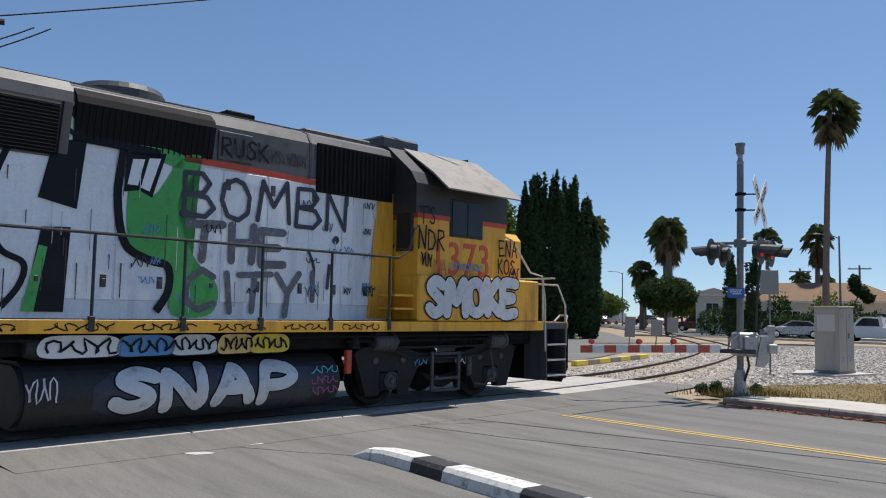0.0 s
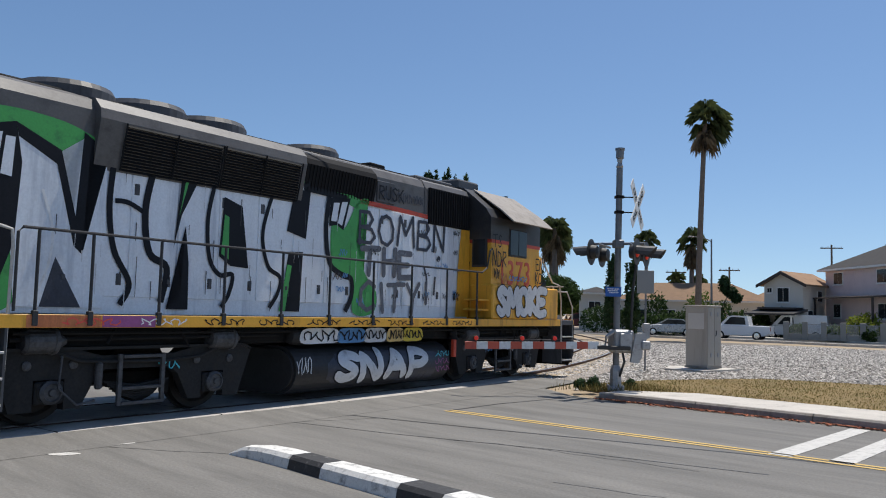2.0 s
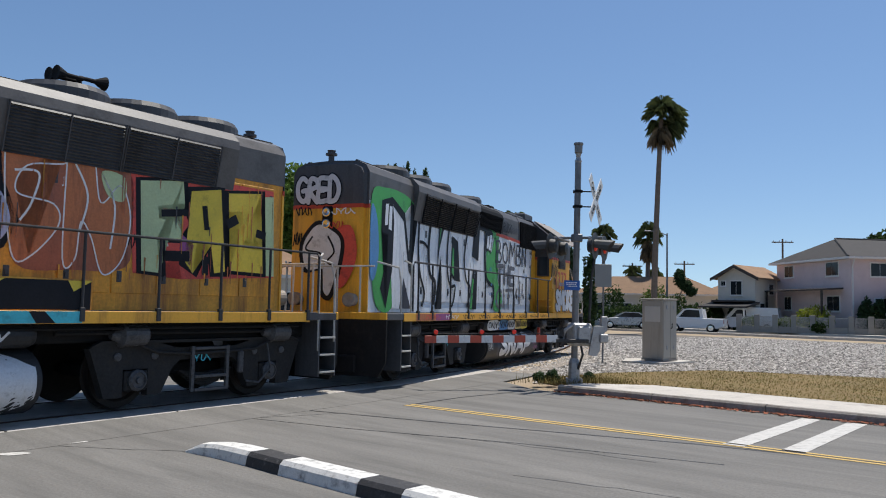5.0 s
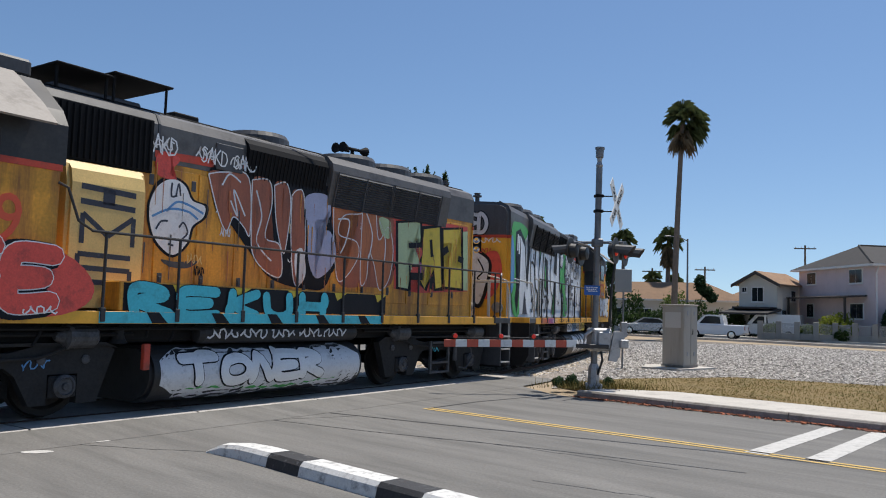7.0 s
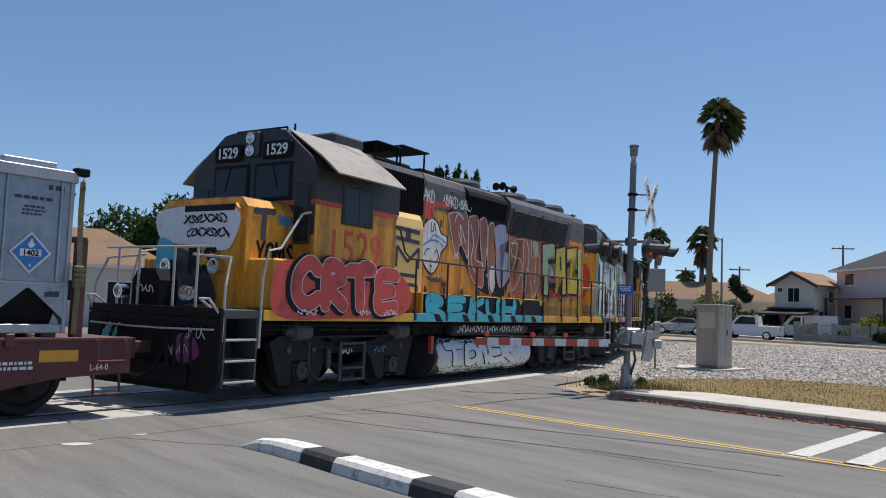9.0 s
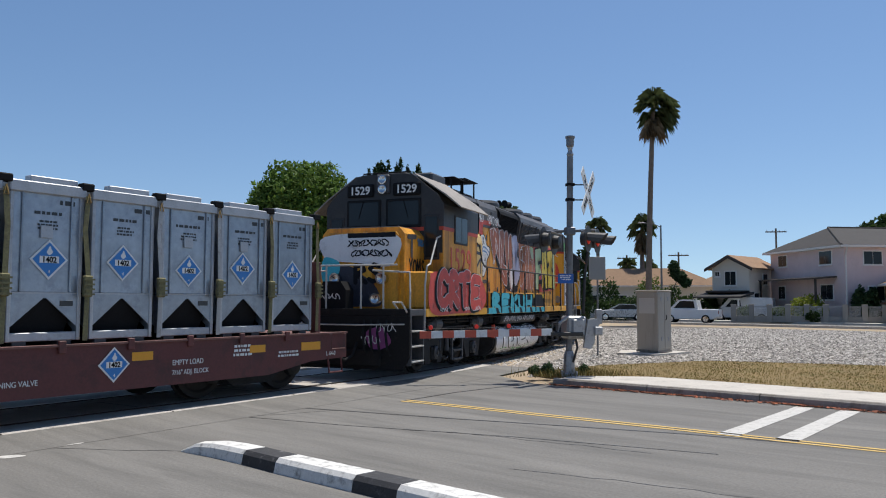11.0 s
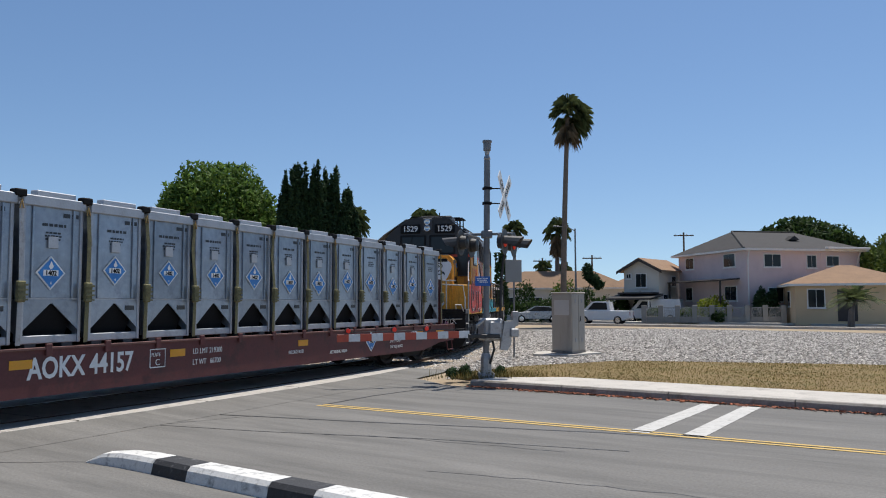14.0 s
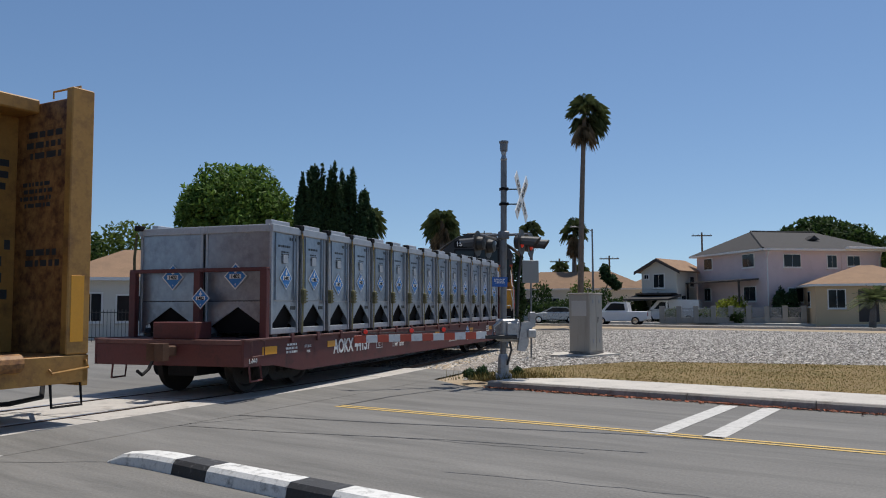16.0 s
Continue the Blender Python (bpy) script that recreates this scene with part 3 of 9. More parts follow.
for i in range(24):
    a, L = K0 + KD * (0.4 + 2 * i), 1.985
    hgt = 0.13
    bm = prism(B(), [(0, -0.02), (0.015, hgt - 0.03), (0.045, hgt), (0.155, hgt), (0.155, -0.02)], 0, L, "y")
    bm.transform(Matrix(((KN.x, KD.x, 0, a.x), (KN.y, KD.y, 0, a.y), (0, 0, 1, 0), (0, 0, 0, 1))))
    bmesh.ops.recalc_face_normals(bm, faces=bm.faces[:])
    part("kerb_stone", bm, "kerb", kerb)
soil = [tuple((K0 + KD * 0.5 + KN * 0.92)[:2]), tuple((K0 + KD * 1.6 + KN * 1.77)[:2]), tuple((K0 + KD * 48 + KN * 1.77)[:2]), tuple((K0 + KD * 44 + KN * 9)[:2]), (30, 6.2), (16.3, 15.9), (13.5, 17.8), (11, 19.4), (7.6, 18.5), (5.5, 17.0)]
slab("grass_verge", soil, -0.02, 0.085, "soil", "dry yellowed verge soil with thin grass", "verge")

# crossing panels, rails, sleepers, ballast
rail_track = thing("railway_track", "rusty curved railway track with timber sleepers", "railway track", kind="structure")
for o in (-0.7535, 0.7535):
    b0, w, hd = 0.07, 0.012, 0.036
    prof = [(o - b0, -0.10), (o - b0, -0.085), (o - w, -0.07), (o - w, RAIL_TOP - 0.035), (o - hd, RAIL_TOP - 0.03), (o - hd, RAIL_TOP - 0.004)]
    prof += [(2 * o - p, z) for p, z in reversed(prof)]
    part("rail", ribbon(B(), -70, 150, prof, 0.7), "rail", rail_track)
    part("rail_head", ribbon(B(), -70, 150, [(o - 0.033, RAIL_TOP - 0.002), (o - 0.02, RAIL_TOP + 0.002), (o + 0.02, RAIL_TOP + 0.002), (o + 0.033, RAIL_TOP - 0.002)], 0.7), "railhead", rail_track, "polished running surface of the rail")
for s0, s1 in ((-70, -11.6), (3.2, 150)):
    part("ballast_bed", ribbon(B(), s0, s1, [(-2.3, -0.028), (-1.5, -0.035), (-0.6, -0.045), (0.6, -0.045), (1.5, -0.035), (2.3, -0.014)], 1.0), "ballast", rail_track, "brown-grey stone ballast")
sl = finish("sleeper", box(B(), -1.28, 1.28, -0.11, 0.11, -0.16, -0.034, 0.01), "sleeper")
for i in range(110):
    s = 3.5 + 0.6 * i
    ob = new("sleeper", sl)
    ob.parent = rail_track
    p, q = track(s), track(s + 0.1)
    ob.matrix_basis = pose(p.x, p.y, 0, 0, 0, math.degrees(math.atan2(q.y - p.y, q.x - p.x)) - 90 + random.uniform(-1, 1))
crossing = thing("level_crossing", "pale concrete crossing panels set around the rails", "level crossing", kind="structure")
for o0, o1 in ((-1.62, -0.84), (-0.66, 0.66), (0.84, 1.5)):
    for i in range(6):
        s0 = -11.5 + 2.44 * i
        pr = [(o0, -0.05), (o0 + 0.01, RAIL_TOP - 0.014), (o0 + 0.03, RAIL_TOP - 0.006), (o1 - 0.03, RAIL_TOP - 0.006), (o1 - 0.01, RAIL_TOP - 0.014), (o1, -0.05)]
        part("concrete_panel", ribbon(B(), s0, s0 + 2.41, pr, 1.2), "panel", crossing)
bm = ribbon(B(), -11.5, 3.15, [(1.51, RAIL_TOP - 0.012), (1.8, 0.022), (2.6, 0.003)], 1.0)
ribbon(bm, -11.5, 3.15, [(-2.6, 0.003), (-1.9, 0.022), (-1.63, RAIL_TOP - 0.012)], 1.0)
part("asphalt_ramp", bm, "asphalt", crossing, "asphalt ramp up to the crossing panels")


def paint(name, pts, width, material, label, z=0.005, parent=None):
    bm = stroke(B(), pts, width, Matrix.Identity(4), z)
    bm.normal_update()
    if bm.faces[:][0].normal.z < 0:
        bmesh.ops.reverse_faces(bm, faces=bm.faces[:])
    return tagged(part(name, bm, material, parent), label, "road marking" if parent is None else "", kind="structure" if parent is None else "")


yl = [Vector((1.97, 13.06, 0)), Vector((2.66, 12.26, 0)), Vector((3.6, 11.15, 0)), Vector((4.85, 9.7, 0)), Vector((5.85, 8.5, 0)), Vector((7.05, 7.1, 0)), Vector((16, -4.3, 0))]
for k in (-0.075, 0.075):
    paint("yellow_line", [(p + KN * k)[:2] for p in yl], 0.075, "yellow_line", "faded double yellow centre line on asphalt")
for a, b in (((5.35, 9.0), (7.95, 11.15)), ((5.85, 8.55), (8.35, 10.65))):
    paint("crosswalk_stripe", [a, b], 0.27, "white_line", "worn white crosswalk stripe painted on asphalt")
paint("tar_seam", [(1.99, 13.05), (3.04, 14.07), (4.5, 15.1)], 0.045, "tar", "thin black tar seam across the road", 0.004)
paint("tar_crack", [(-1.04, 13.39), (-0.65, 13.14), (0.92, 12.01), (2.38, 10.92), (3.73, 10.0), (4.93, 9.15), (5.9, 8.3), (7.1, 7.2), (14, 1.2)], 0.05, "tar", "long black crack sealed with tar in asphalt", 0.003)
paint("tar_crack", [(-2.2, 13.0), (-0.92, 11.97), (0.82, 10.62), (2.74, 9.37), (4.6, 7.9)], 0.022, "tar", "faint narrow crack sealed with tar in asphalt", 0.003)
random.seed(4)
for x0, y0, dx, dy, L in ((-6, 8.2, 0.6, -0.35, 5), (-2.6, 9.6, 0.8, -0.2, 3), (1.5, 10.2, 0.8, -0.6, 3.4), (-3.4, 6.2, 0.9, 0.1, 4), (2.2, 7.6, 0.7, -0.7, 3), (-1.2, 11.4, 0.75, 0.3, 2.4)):
    pts, p = [], Vector((x0, y0))
    for i in range(int(L / 0.2)):
        pts.append(tuple(p))
        p = p + Vector((dx, dy)).normalized() * 0.2 + Vector((random.uniform(-0.05, 0.05), random.uniform(-0.05, 0.05)))
    paint("crack", pts, 0.013, "tar", "fine dark crack in the asphalt", 0.002)
bm = B()
for cx, cy in ((-2.35, 9.8), (-2.75, 9.1)):
    blob(bm, [(cx - 0.16, cy), (cx, cy - 0.09), (cx + 0.17, cy + 0.02), (cx + 0.02, cy + 0.1)], Matrix.Identity(4), 0.004)
tagged(part("paint_stain", bm, "white_line"), "pale worn paint stain on asphalt", "stain", kind="structure")

# black and white painted island kerb
island = thing("island_kerb", "raised island kerb painted in black and white blocks", "kerb", kind="structure")
IC = [(-1.02, 9.1, 0.05, 0.02), (-0.82, 9.02, 0.2, 0.11), (-0.6, 8.85, 0.27, 0.135), (-0.4, 8.62, 0.3, 0.14), (-0.22, 8.38, 0.3, 0.14), (0.1, 7.92, 0.3, 0.14), (0.76, 7.03, 0.3, 0.14), (1.08, 6.6, 0.3, 0.14), (1.75, 5.7, 0.3, 0.14), (2.1, 5.25, 0.3, 0.14), (4.2, 2.4, 0.3, 0.14)]
for i0, i1, mt in ((0, 4, "kerb_white"), (4, 5, "kerb_black"), (5, 6, "kerb_white"), (6, 7, "kerb_black"), (7, 8, "kerb_white"), (8, 9, "kerb_black"), (9, 10, "kerb_white")):
    bm, rows = B(), []
    for i in range(i0, i1 + 1):
        x, y, w, h = IC[i]
        d = (Vector(IC[min(i + 1, 10)][:2]) - Vector(IC[max(i - 1, 0)][:2])).normalized()
        nn = Vector((-d.y, d.x))
        e = 0.004 if i == i1 and i1 < 10 else 0.0
        rows.append([bm.verts.new((x + nn.x * a * w / 2 - d.x * e, y + nn.y * a * w / 2 - d.y * e, h * b - 0.005)) for a, b in ((-1.15, 0), (-1.0, 0.72), (-0.75, 1), (0.75, 1), (1.0, 0.72), (1.15, 0))])
    for a, b in zip(rows, rows[1:]):
        for k in range(5):
            bm.faces.new((a[k], a[k + 1], b[k + 1], b[k]))
    bm.faces.new(rows[0])
    bm.faces.new(rows[-1][::-1])
    bmesh.ops.recalc_face_normals(bm, faces=bm.faces[:])
    part("kerb_block", bm, mt, island)


# ---- train ----
def bogie(parent, x, wheelbase, width, loco=True):
    """A two-axle truck with side frames, springs, axle boxes and two wheelsets that turn."""
    tr = part("truck", box(B(), x - wheelbase / 2 - 0.1, x + wheelbase / 2 + 0.1, -0.55, 0.55, 0.42, 0.62, 0.03), "underframe", parent)
    h = wheelbase / 2
    for s in (-1, 1):
        y = s * width
        if loco:
            # cast frame: a deep top beam that drops to a pedestal at each axle
            pr = [(x - h - 0.72, 0.9), (x - h - 0.55, 0.98), (x - h + 0.3, 0.98), (x - 0.55, 0.88), (x + 0.55, 0.88), (x + h - 0.3, 0.98), (x + h + 0.55, 0.98), (x + h + 0.72, 0.9),
                  (x + h + 0.62, 0.62), (x + h + 0.48, 0.22), (x + h + 0.2, 0.22), (x + h + 0.2, 0.6), (x + h - 0.2, 0.6), (x + h - 0.2, 0.22), (x + h - 0.42, 0.22), (x + h - 0.62, 0.6), (x + 0.5, 0.7),
                  (x - 0.5, 0.7), (x - h + 0.62, 0.6), (x - h + 0.42, 0.22), (x - h + 0.2, 0.22), (x - h + 0.2, 0.6), (x - h - 0.2, 0.6), (x - h - 0.2, 0.22), (x - h - 0.48, 0.22), (x - h - 0.62, 0.62)]
            fr = part("side_frame", prism(B(), pr, y - 0.07, y + 0.07, "y"), "truck", tr)
            part("frame_flange", prism(B(), [(x - h - 0.74, 0.92), (x - h - 0.56, 1.0), (x + h + 0.56, 1.0), (x + h + 0.74, 0.92), (x + h + 0.5, 0.96), (x - h - 0.5, 0.96)], y + s * 0.06 - 0.05, y + s * 0.06 + 0.05, "y"), "truck", tr)
            for q in (-h, h):
                part("axle_box", box(B(), x + q - 0.185, x + q + 0.185, y - 0.06, y + 0.1 * s if s > 0 else y + 0.06, 0.3, 0.58, 0.02) if s > 0 else box(B(), x + q - 0.185, x + q + 0.185, y - 0.1, y + 0.06, 0.3, 0.58, 0.02), "truck", tr)
                part("bearing_cap", lathe(B(), [(0.15, y + s * 0.1), (0.15, y + s * 0.14), (0.11, y + s * 0.17), (0.1, y + s * 0.15), (0.05, y + s * 0.15), (0.04, y + s * 0.18), (0.0, y + s * 0.18)], 16, (x + q, 0, 0.45), "y"), "truck_worn", tr, "worn round axle bearing cap")
                for e in (-0.3, 0.3):
                    part("frame_boss", lathe(B(), [(0.06, y + s * 0.07), (0.06, y + s * 0.09), (0.035, y + s * 0.1), (0.0, y + s * 0.1)], 10, (x + q + e, 0, 0.78), "y"), "truck_worn", tr)
                part("brake_shoe", prism(B(), [(x + q - (0.6 if q > 0 else -0.6), 0.3), (x + q - (0.52 if q > 0 else -0.52), 0.3), (x + q - (0.5 if q > 0 else -0.5), 0.66), (x + q - (0.6 if q > 0 else -0.6), 0.66)], s * 0.8 - 0.06, s * 0.8 + 0.06, "y"), "truck", tr)
            # leaf springs between the frames
            for k in range(6):
                part("leaf_spring", prism(B(), [(x - 0.5 + 0.05 * k, 0.52 - 0.035 * k), (x, 0.45 - 0.035 * k), (x + 0.5 - 0.05 * k, 0.52 - 0.035 * k), (x + 0.5 - 0.05 * k, 0.545 - 0.035 * k), (x, 0.475 - 0.035 * k), (x - 0.5 + 0.05 * k, 0.545 - 0.035 * k)], y - 0.06, y + 0.06, "y"), "truck", tr)
            for q in (-h - 0.14, h + 0.14):
                part("brake_cylinder", lathe(B(), [(0.02, -0.26), (0.12, -0.26), (0.155, -0.22), (0.155, 0.1), (0.17, 0.11), (0.17, 0.16), (0.1, 0.2), (0.05, 0.3), (0.02, 0.3)], 16, (x + q, y + s * 0.1, 1.08), "x"), "truck_worn", tr, "grimy brake cylinder")
            part("brake_pipe", rod(B(), [(x - h - 0.1, y + s * 0.15, 0.98), (x - h + 0.35, y + s * 0.13, 0.82), (x - 0.35, y + s * 0.13, 0.8), (x + 0.4, y + s * 0.14, 0.79), (x + h - 0.3, y + s * 0.13, 0.83), (x + h + 0.1, y + s * 0.15, 0.98)], 0.022), "truck", tr)
            d = 1 if x > 0 else -1
            part("air_hose", rod(B(), [(x + d * (h - 0.1), y + s * 0.16, 0.9), (x + d * (h - 0.05), y + s * 0.2, 0.5), (x + d * (h - 0.3), y + s * 0.2, 0.28), (x + d * (h - 0.55), y + s * 0.18, 0.32)], 0.016), "truck_worn", tr)
            # hanger and step in the middle of the frame
            for k in (-0.33, 0.33):
                part("step_hanger", box(B(), x + k - 0.03, x + k + 0.03, y + s * 0.14 - 0.025, y + s * 0.14 + 0.025, 0.22, 0.9, 0.006), "truck_worn", tr)
            for z in (0.22, 0.42, 0.84):
                part("truck_step", box(B(), x - 0.3, x + 0.3, y + s * 0.14 - 0.04, y + s * 0.14 + 0.04, z, z + 0.045, 0.006), "truck_worn", tr)
            part("snubber", lathe(B(), [(0.03, 0.45), (0.05, 0.47), (0.05, 0.78), (0.03, 0.8)], 10, (x + 0.62 * d, y + s * 0.12, 0)), "truck_worn", tr)
        else:
            pr = [(x - h - 0.22, 0.5), (x - h - 0.2, 0.66), (x - 0.4, 0.72), (x + 0.4, 0.72), (x + h + 0.2, 0.66), (x + h + 0.22, 0.5), (x + h - 0.2, 0.4), (x + 0.42, 0.2), (x - 0.42, 0.2), (x - h + 0.2, 0.4)]
            fr = part("side_frame", prism(B(), pr, y - 0.07, y + 0.07, "y"), "truck", tr)
            for q in (-h, h):
                part("axle_box", lathe(B(), [(0.17, y + s * 0.05), (0.17, y + s * 0.15), (0.12, y + s * 0.2), (0.05, y + s * 0.22)], 14, (x + q, 0, 0.44), "y"), "truck", tr)
            for q in (-0.26, 0.0, 0.26):
                part("coil_spring", lathe(B(), [(0.075 + 0.02 * (k % 2), 0.34 + k * 0.03) for k in range(11)], 10, (x + q, y + s * 0.02, 0)), "underframe", tr)
    for q in (-h, h):
        bm = lathe(B(), [(0.08, -0.72), (0.08, 0.72)], 10, (0, 0, 0), "y")
        for s in (-1, 1):
            lathe(bm, [(0.12, s * 0.78), (0.36, s * 0.765), (0.40, s * 0.8), (0.48, s * 0.8), (0.485, s * 0.70), (0.515, s * 0.69), (0.515, s * 0.66), (0.40, s * 0.665), (0.1, s * 0.70)], 28, (0, 0, 0), "y")
            for k in range(4):
                a = k * math.tau / 4
                box(bm, 0.2 * math.cos(a) - 0.03, 0.2 * math.cos(a) + 0.03, s * 0.79 - 0.01, s * 0.79 + 0.01, 0.2 * math.sin(a) - 0.03, 0.2 * math.sin(a) + 0.03)
        ws = part("wheelset", bm, "wheel", tr)
        WHEELSETS.append((ws, x + q))
    return tr


WHEELSETS = []


def coupler(parent, x, d):
    bm = box(B(), min(x, x + d * 0.34), max(x, x + d * 0.34), -0.08, 0.08, 0.72, 0.9, 0.02)
    prism(bm, [(x + d * 0.3, -0.14), (x + d * 0.48, -0.16), (x + d * 0.55, -0.04), (x + d * 0.46, 0.02), (x + d * 0.52, 0.14), (x + d * 0.36, 0.16)], 0.66, 0.95, "z")
    c = part("coupler", bm, "rail", parent, "rusty knuckle coupler")
    rod_ = rod(B(), [(x + d * 0.02, 0.35, 0.75), (x + d * 0.2, 0.35, 0.5), (x + d * 0.42, 0.3, 0.42), (x + d * 0.6, 0.25, 0.5)], 0.028)
    part("air_hose", rod_, "rubber", parent)
    return c


HW, HT, CT = 0.86, 4.40, 4.34                       # hood half width and height over the rail
def tank_y(z):
    """Half width of the rounded fuel tank at height z."""
    return 0.97 + 0.46 * math.sqrt(max(0.0, 1 - ((z - 0.53) / 0.41) ** 2))


def hood_profile(k=1.0, w=HW, top=HT):
    return [(-w, 1.42), (-w, top - 0.23), (-w + 0.08, top - 0.09), (-w + 0.26, top - 0.01), (0, top + 0.02), (w - 0.26, top - 0.01), (w - 0.08, top - 0.09), (w, top - 0.23), (w, 1.42)]


def locomotive(name, label, hood_mat, near, number, rear=-7.5, hood_rear=None, inset=0.0, cab_mat="loco_yellow"):
    """A four-axle hood diesel locomotive, nose towards +x. near: the side (-1 or 1) that shows its doors' hardware."""
    L = thing(name, label, "locomotive")
    hr = rear if hood_rear is None else hood_rear
    # frame, deck and sill
    part("underframe", box(B(), rear - 0.5, 6.9, -1.1, 1.1, 0.98, 1.28, 0.03), "underframe", L)
    part("deck", box(B(), rear - 0.8, 7.15, -1.5, 1.5, 1.28, 1.41, 0.012), "loco_grey", L)
    for s in (-1, 1):
        st = part("side_sill", box(B(), rear - 0.1, 6.35, s * 1.5 - 0.012, s * 1.5 + 0.012, 1.255, 1.415, 0.004), "loco_yellow", L, "yellow painted side sill with scrawls")
    # hood in sections
    part("hood", prism(B(), hood_profile(), hr, 2.95, "x"), hood_mat, L)
    roof = [(-HW - 0.012, HT - 0.78), (-HW - 0.012, HT - 0.23), (-HW + 0.072, HT - 0.075), (-HW + 0.26, HT + 0.005), (0, HT + 0.035), (HW - 0.26, HT + 0.005), (HW - 0.072, HT - 0.075), (HW + 0.012, HT - 0.23), (HW + 0.012, HT - 0.78)]
    part("hood_roof", prism(B(), roof, hr - 0.02, 2.96, "x"), "roof_grey", L, "weathered grey hood roof")
    for x in (-6.25, -2.55, 1.2):
        bm = B()
        prism(bm, [(-HW - 0.02, HT - 0.8), (-HW - 0.02, HT - 0.22), (-HW + 0.066, HT - 0.065), (-HW + 0.26, HT + 0.015), (0, HT + 0.045), (HW - 0.26, HT + 0.015), (HW - 0.066, HT - 0.065), (HW + 0.02, HT - 0.22), (HW + 0.02, HT - 0.8)], x - 0.02, x + 0.02, "x")
        part("roof_seam", bm, "loco_grey", L)
    # hood doors
    xs = [rear + 0.2, -6.55, -5.75, -4.95, -4.2, -3.4, -2.6, -1.8, -1.05, -0.3, 0.45, 1.2, 1.85, 2.5]
    for s in (-1, 1):
        for a, b in zip(xs, xs[1:]):
            top = HT - 0.86 if not (-6.1 < a < -2.4) else HT - 1.02
            d = part("hood_door", box(B(), a + 0.015, b - 0.015, s * HW - 0.016, s * HW + 0.016, 1.66, top, 0.006), hood_mat, L)
            if s == near:
                bm = box(B(), b - 0.17, b - 0.09, s * (HW + 0.012) - 0.012, s * (HW + 0.012) + 0.012, 1.82, 1.98, 0.004)
                box(bm, b - 0.155, b - 0.105, s * (HW + 0.028) - 0.012, s * (HW + 0.028) + 0.012, 1.86, 1.93, 0.004)
                part("latch", bm, "loco_grey", d)
                bm = box(B(), a + 0.05, a + 0.13, s * (HW + 0.012) - 0.012, s * (HW + 0.012) + 0.012, top - 0.28, top - 0.12, 0.004)
                part("hinge", bm, "loco_grey", d)
    # flared radiator sides with dark shutters, brake grille, air intake
    shutter = "grille" if near < 0 else "loco_grey"
    for s in (-1, 1):
        fl = [(s * (HW - 0.06), HT - 1.02), (s * (HW + 0.02), HT - 1.02), (s * (HW + 0.15), HT - 0.34), (s * (HW + 0.13), HT - 0.2), (s * (HW - 0.02), HT - 0.05), (s * (HW - 0.25), HT + 0.01), (s * (HW - 0.25), HT - 0.1)]
        rf = part("radiator_side", prism(B(), fl, -6.35, -2.45, "x"), "roof_grey", L, "flared grey radiator side")
        for a, b in ((-5.95, -4.3), (-4.22, -2.6)):
            for k in range(15):
                z = HT - 1.0 + 0.64 * (k + 0.5) / 15
                y = HW + 0.024 + 0.13 * (z - HT + 1.02) / 0.68
                part("shutter", prism(B(), [(s * (y - 0.01), z - 0.014), (s * (y + 0.012), z - 0.02), (s * (y + 0.03), z - 0.016), (s * (y + 0.002), z + 0.016)], a, b, "x"), shutter, rf)
            for xx in (a - 0.02, (a + b) / 2, b + 0.02):
                bm = rod(B(), [(xx, s * (HW + 0.05), HT - 1.0), (xx, s * (HW + 0.185), HT - 0.35)], 0.014, 5)
                part("shutter_rib", bm, shutter, rf)
        bf = [(s * (HW - 0.02), HT - 0.78), (s * (HW + 0.012), HT - 0.78), (s * (HW + 0.1), HT - 0.3), (s * (HW + 0.06), HT - 0.2), (s * (HW - 0.1), HT - 0.06)]
        g = part("brake_grille", prism(B(), bf, -2.38, -0.48, "x"), "grille", L, "black slanted brake resistor grille")
        for k in range(22):
            xx = -2.3 + 1.74 * k / 21
            part("grille_bar", rod(B(), [(xx, s * (HW + 0.02), HT - 0.76), (xx, s * (HW + 0.108), HT - 0.3)], 0.012, 4), "grille", g)
        part("access_panel", box(B(), -0.4, 0.15, s * (HW + 0.005), s * (HW + 0.04), HT - 0.72, HT - 0.3, 0.008), "loco_grey", L)
        g = part("air_intake", box(B(), 1.32, 2.9, s * (HW + 0.005), s * (HW + 0.06), HT - 0.98, HT - 0.2, 0.008), "grille", L, "black engine air intake screen")
        for k in range(17):
            xx = 1.38 + 1.46 * k / 16
            part("intake_bar", prism(B(), [(xx - 0.022, s * (HW + 0.06)), (xx + 0.022, s * (HW + 0.06)), (xx + 0.01, s * (HW + 0.09)), (xx - 0.01, s * (HW + 0.09))], HT - 0.95, HT - 0.23, "z"), "grille", g)
    # roof fans, stack, hatch
    for x, r in ((-6.3, 0.62), (-5.05, 0.62), (-3.85, 0.62), (-1.45, 0.55)):
        f = part("roof_fan", lathe(B(), [(r + 0.05, HT - 0.03), (r + 0.05, HT + 0.12), (r, HT + 0.2), (r - 0.05, HT + 0.2), (r - 0.06, HT + 0.12), (0.08, HT + 0.1)], 28, (x, 0, 0)), "loco_grey", L, "round dark radiator fan", smooth=False)
        bm = B()
        for k in range(8):
            a = k * math.tau / 8
            rod(bm, [(x, 0, HT + 0.19), (x + r * math.cos(a), r * math.sin(a), HT + 0.19)], 0.012, 5)
        part("fan_guard", bm, "grille", f)
    part("exhaust_outlet", box(B(), 0.05, 0.55, -0.3, 0.3, HT, HT + 0.19, 0.02), "grille", L)
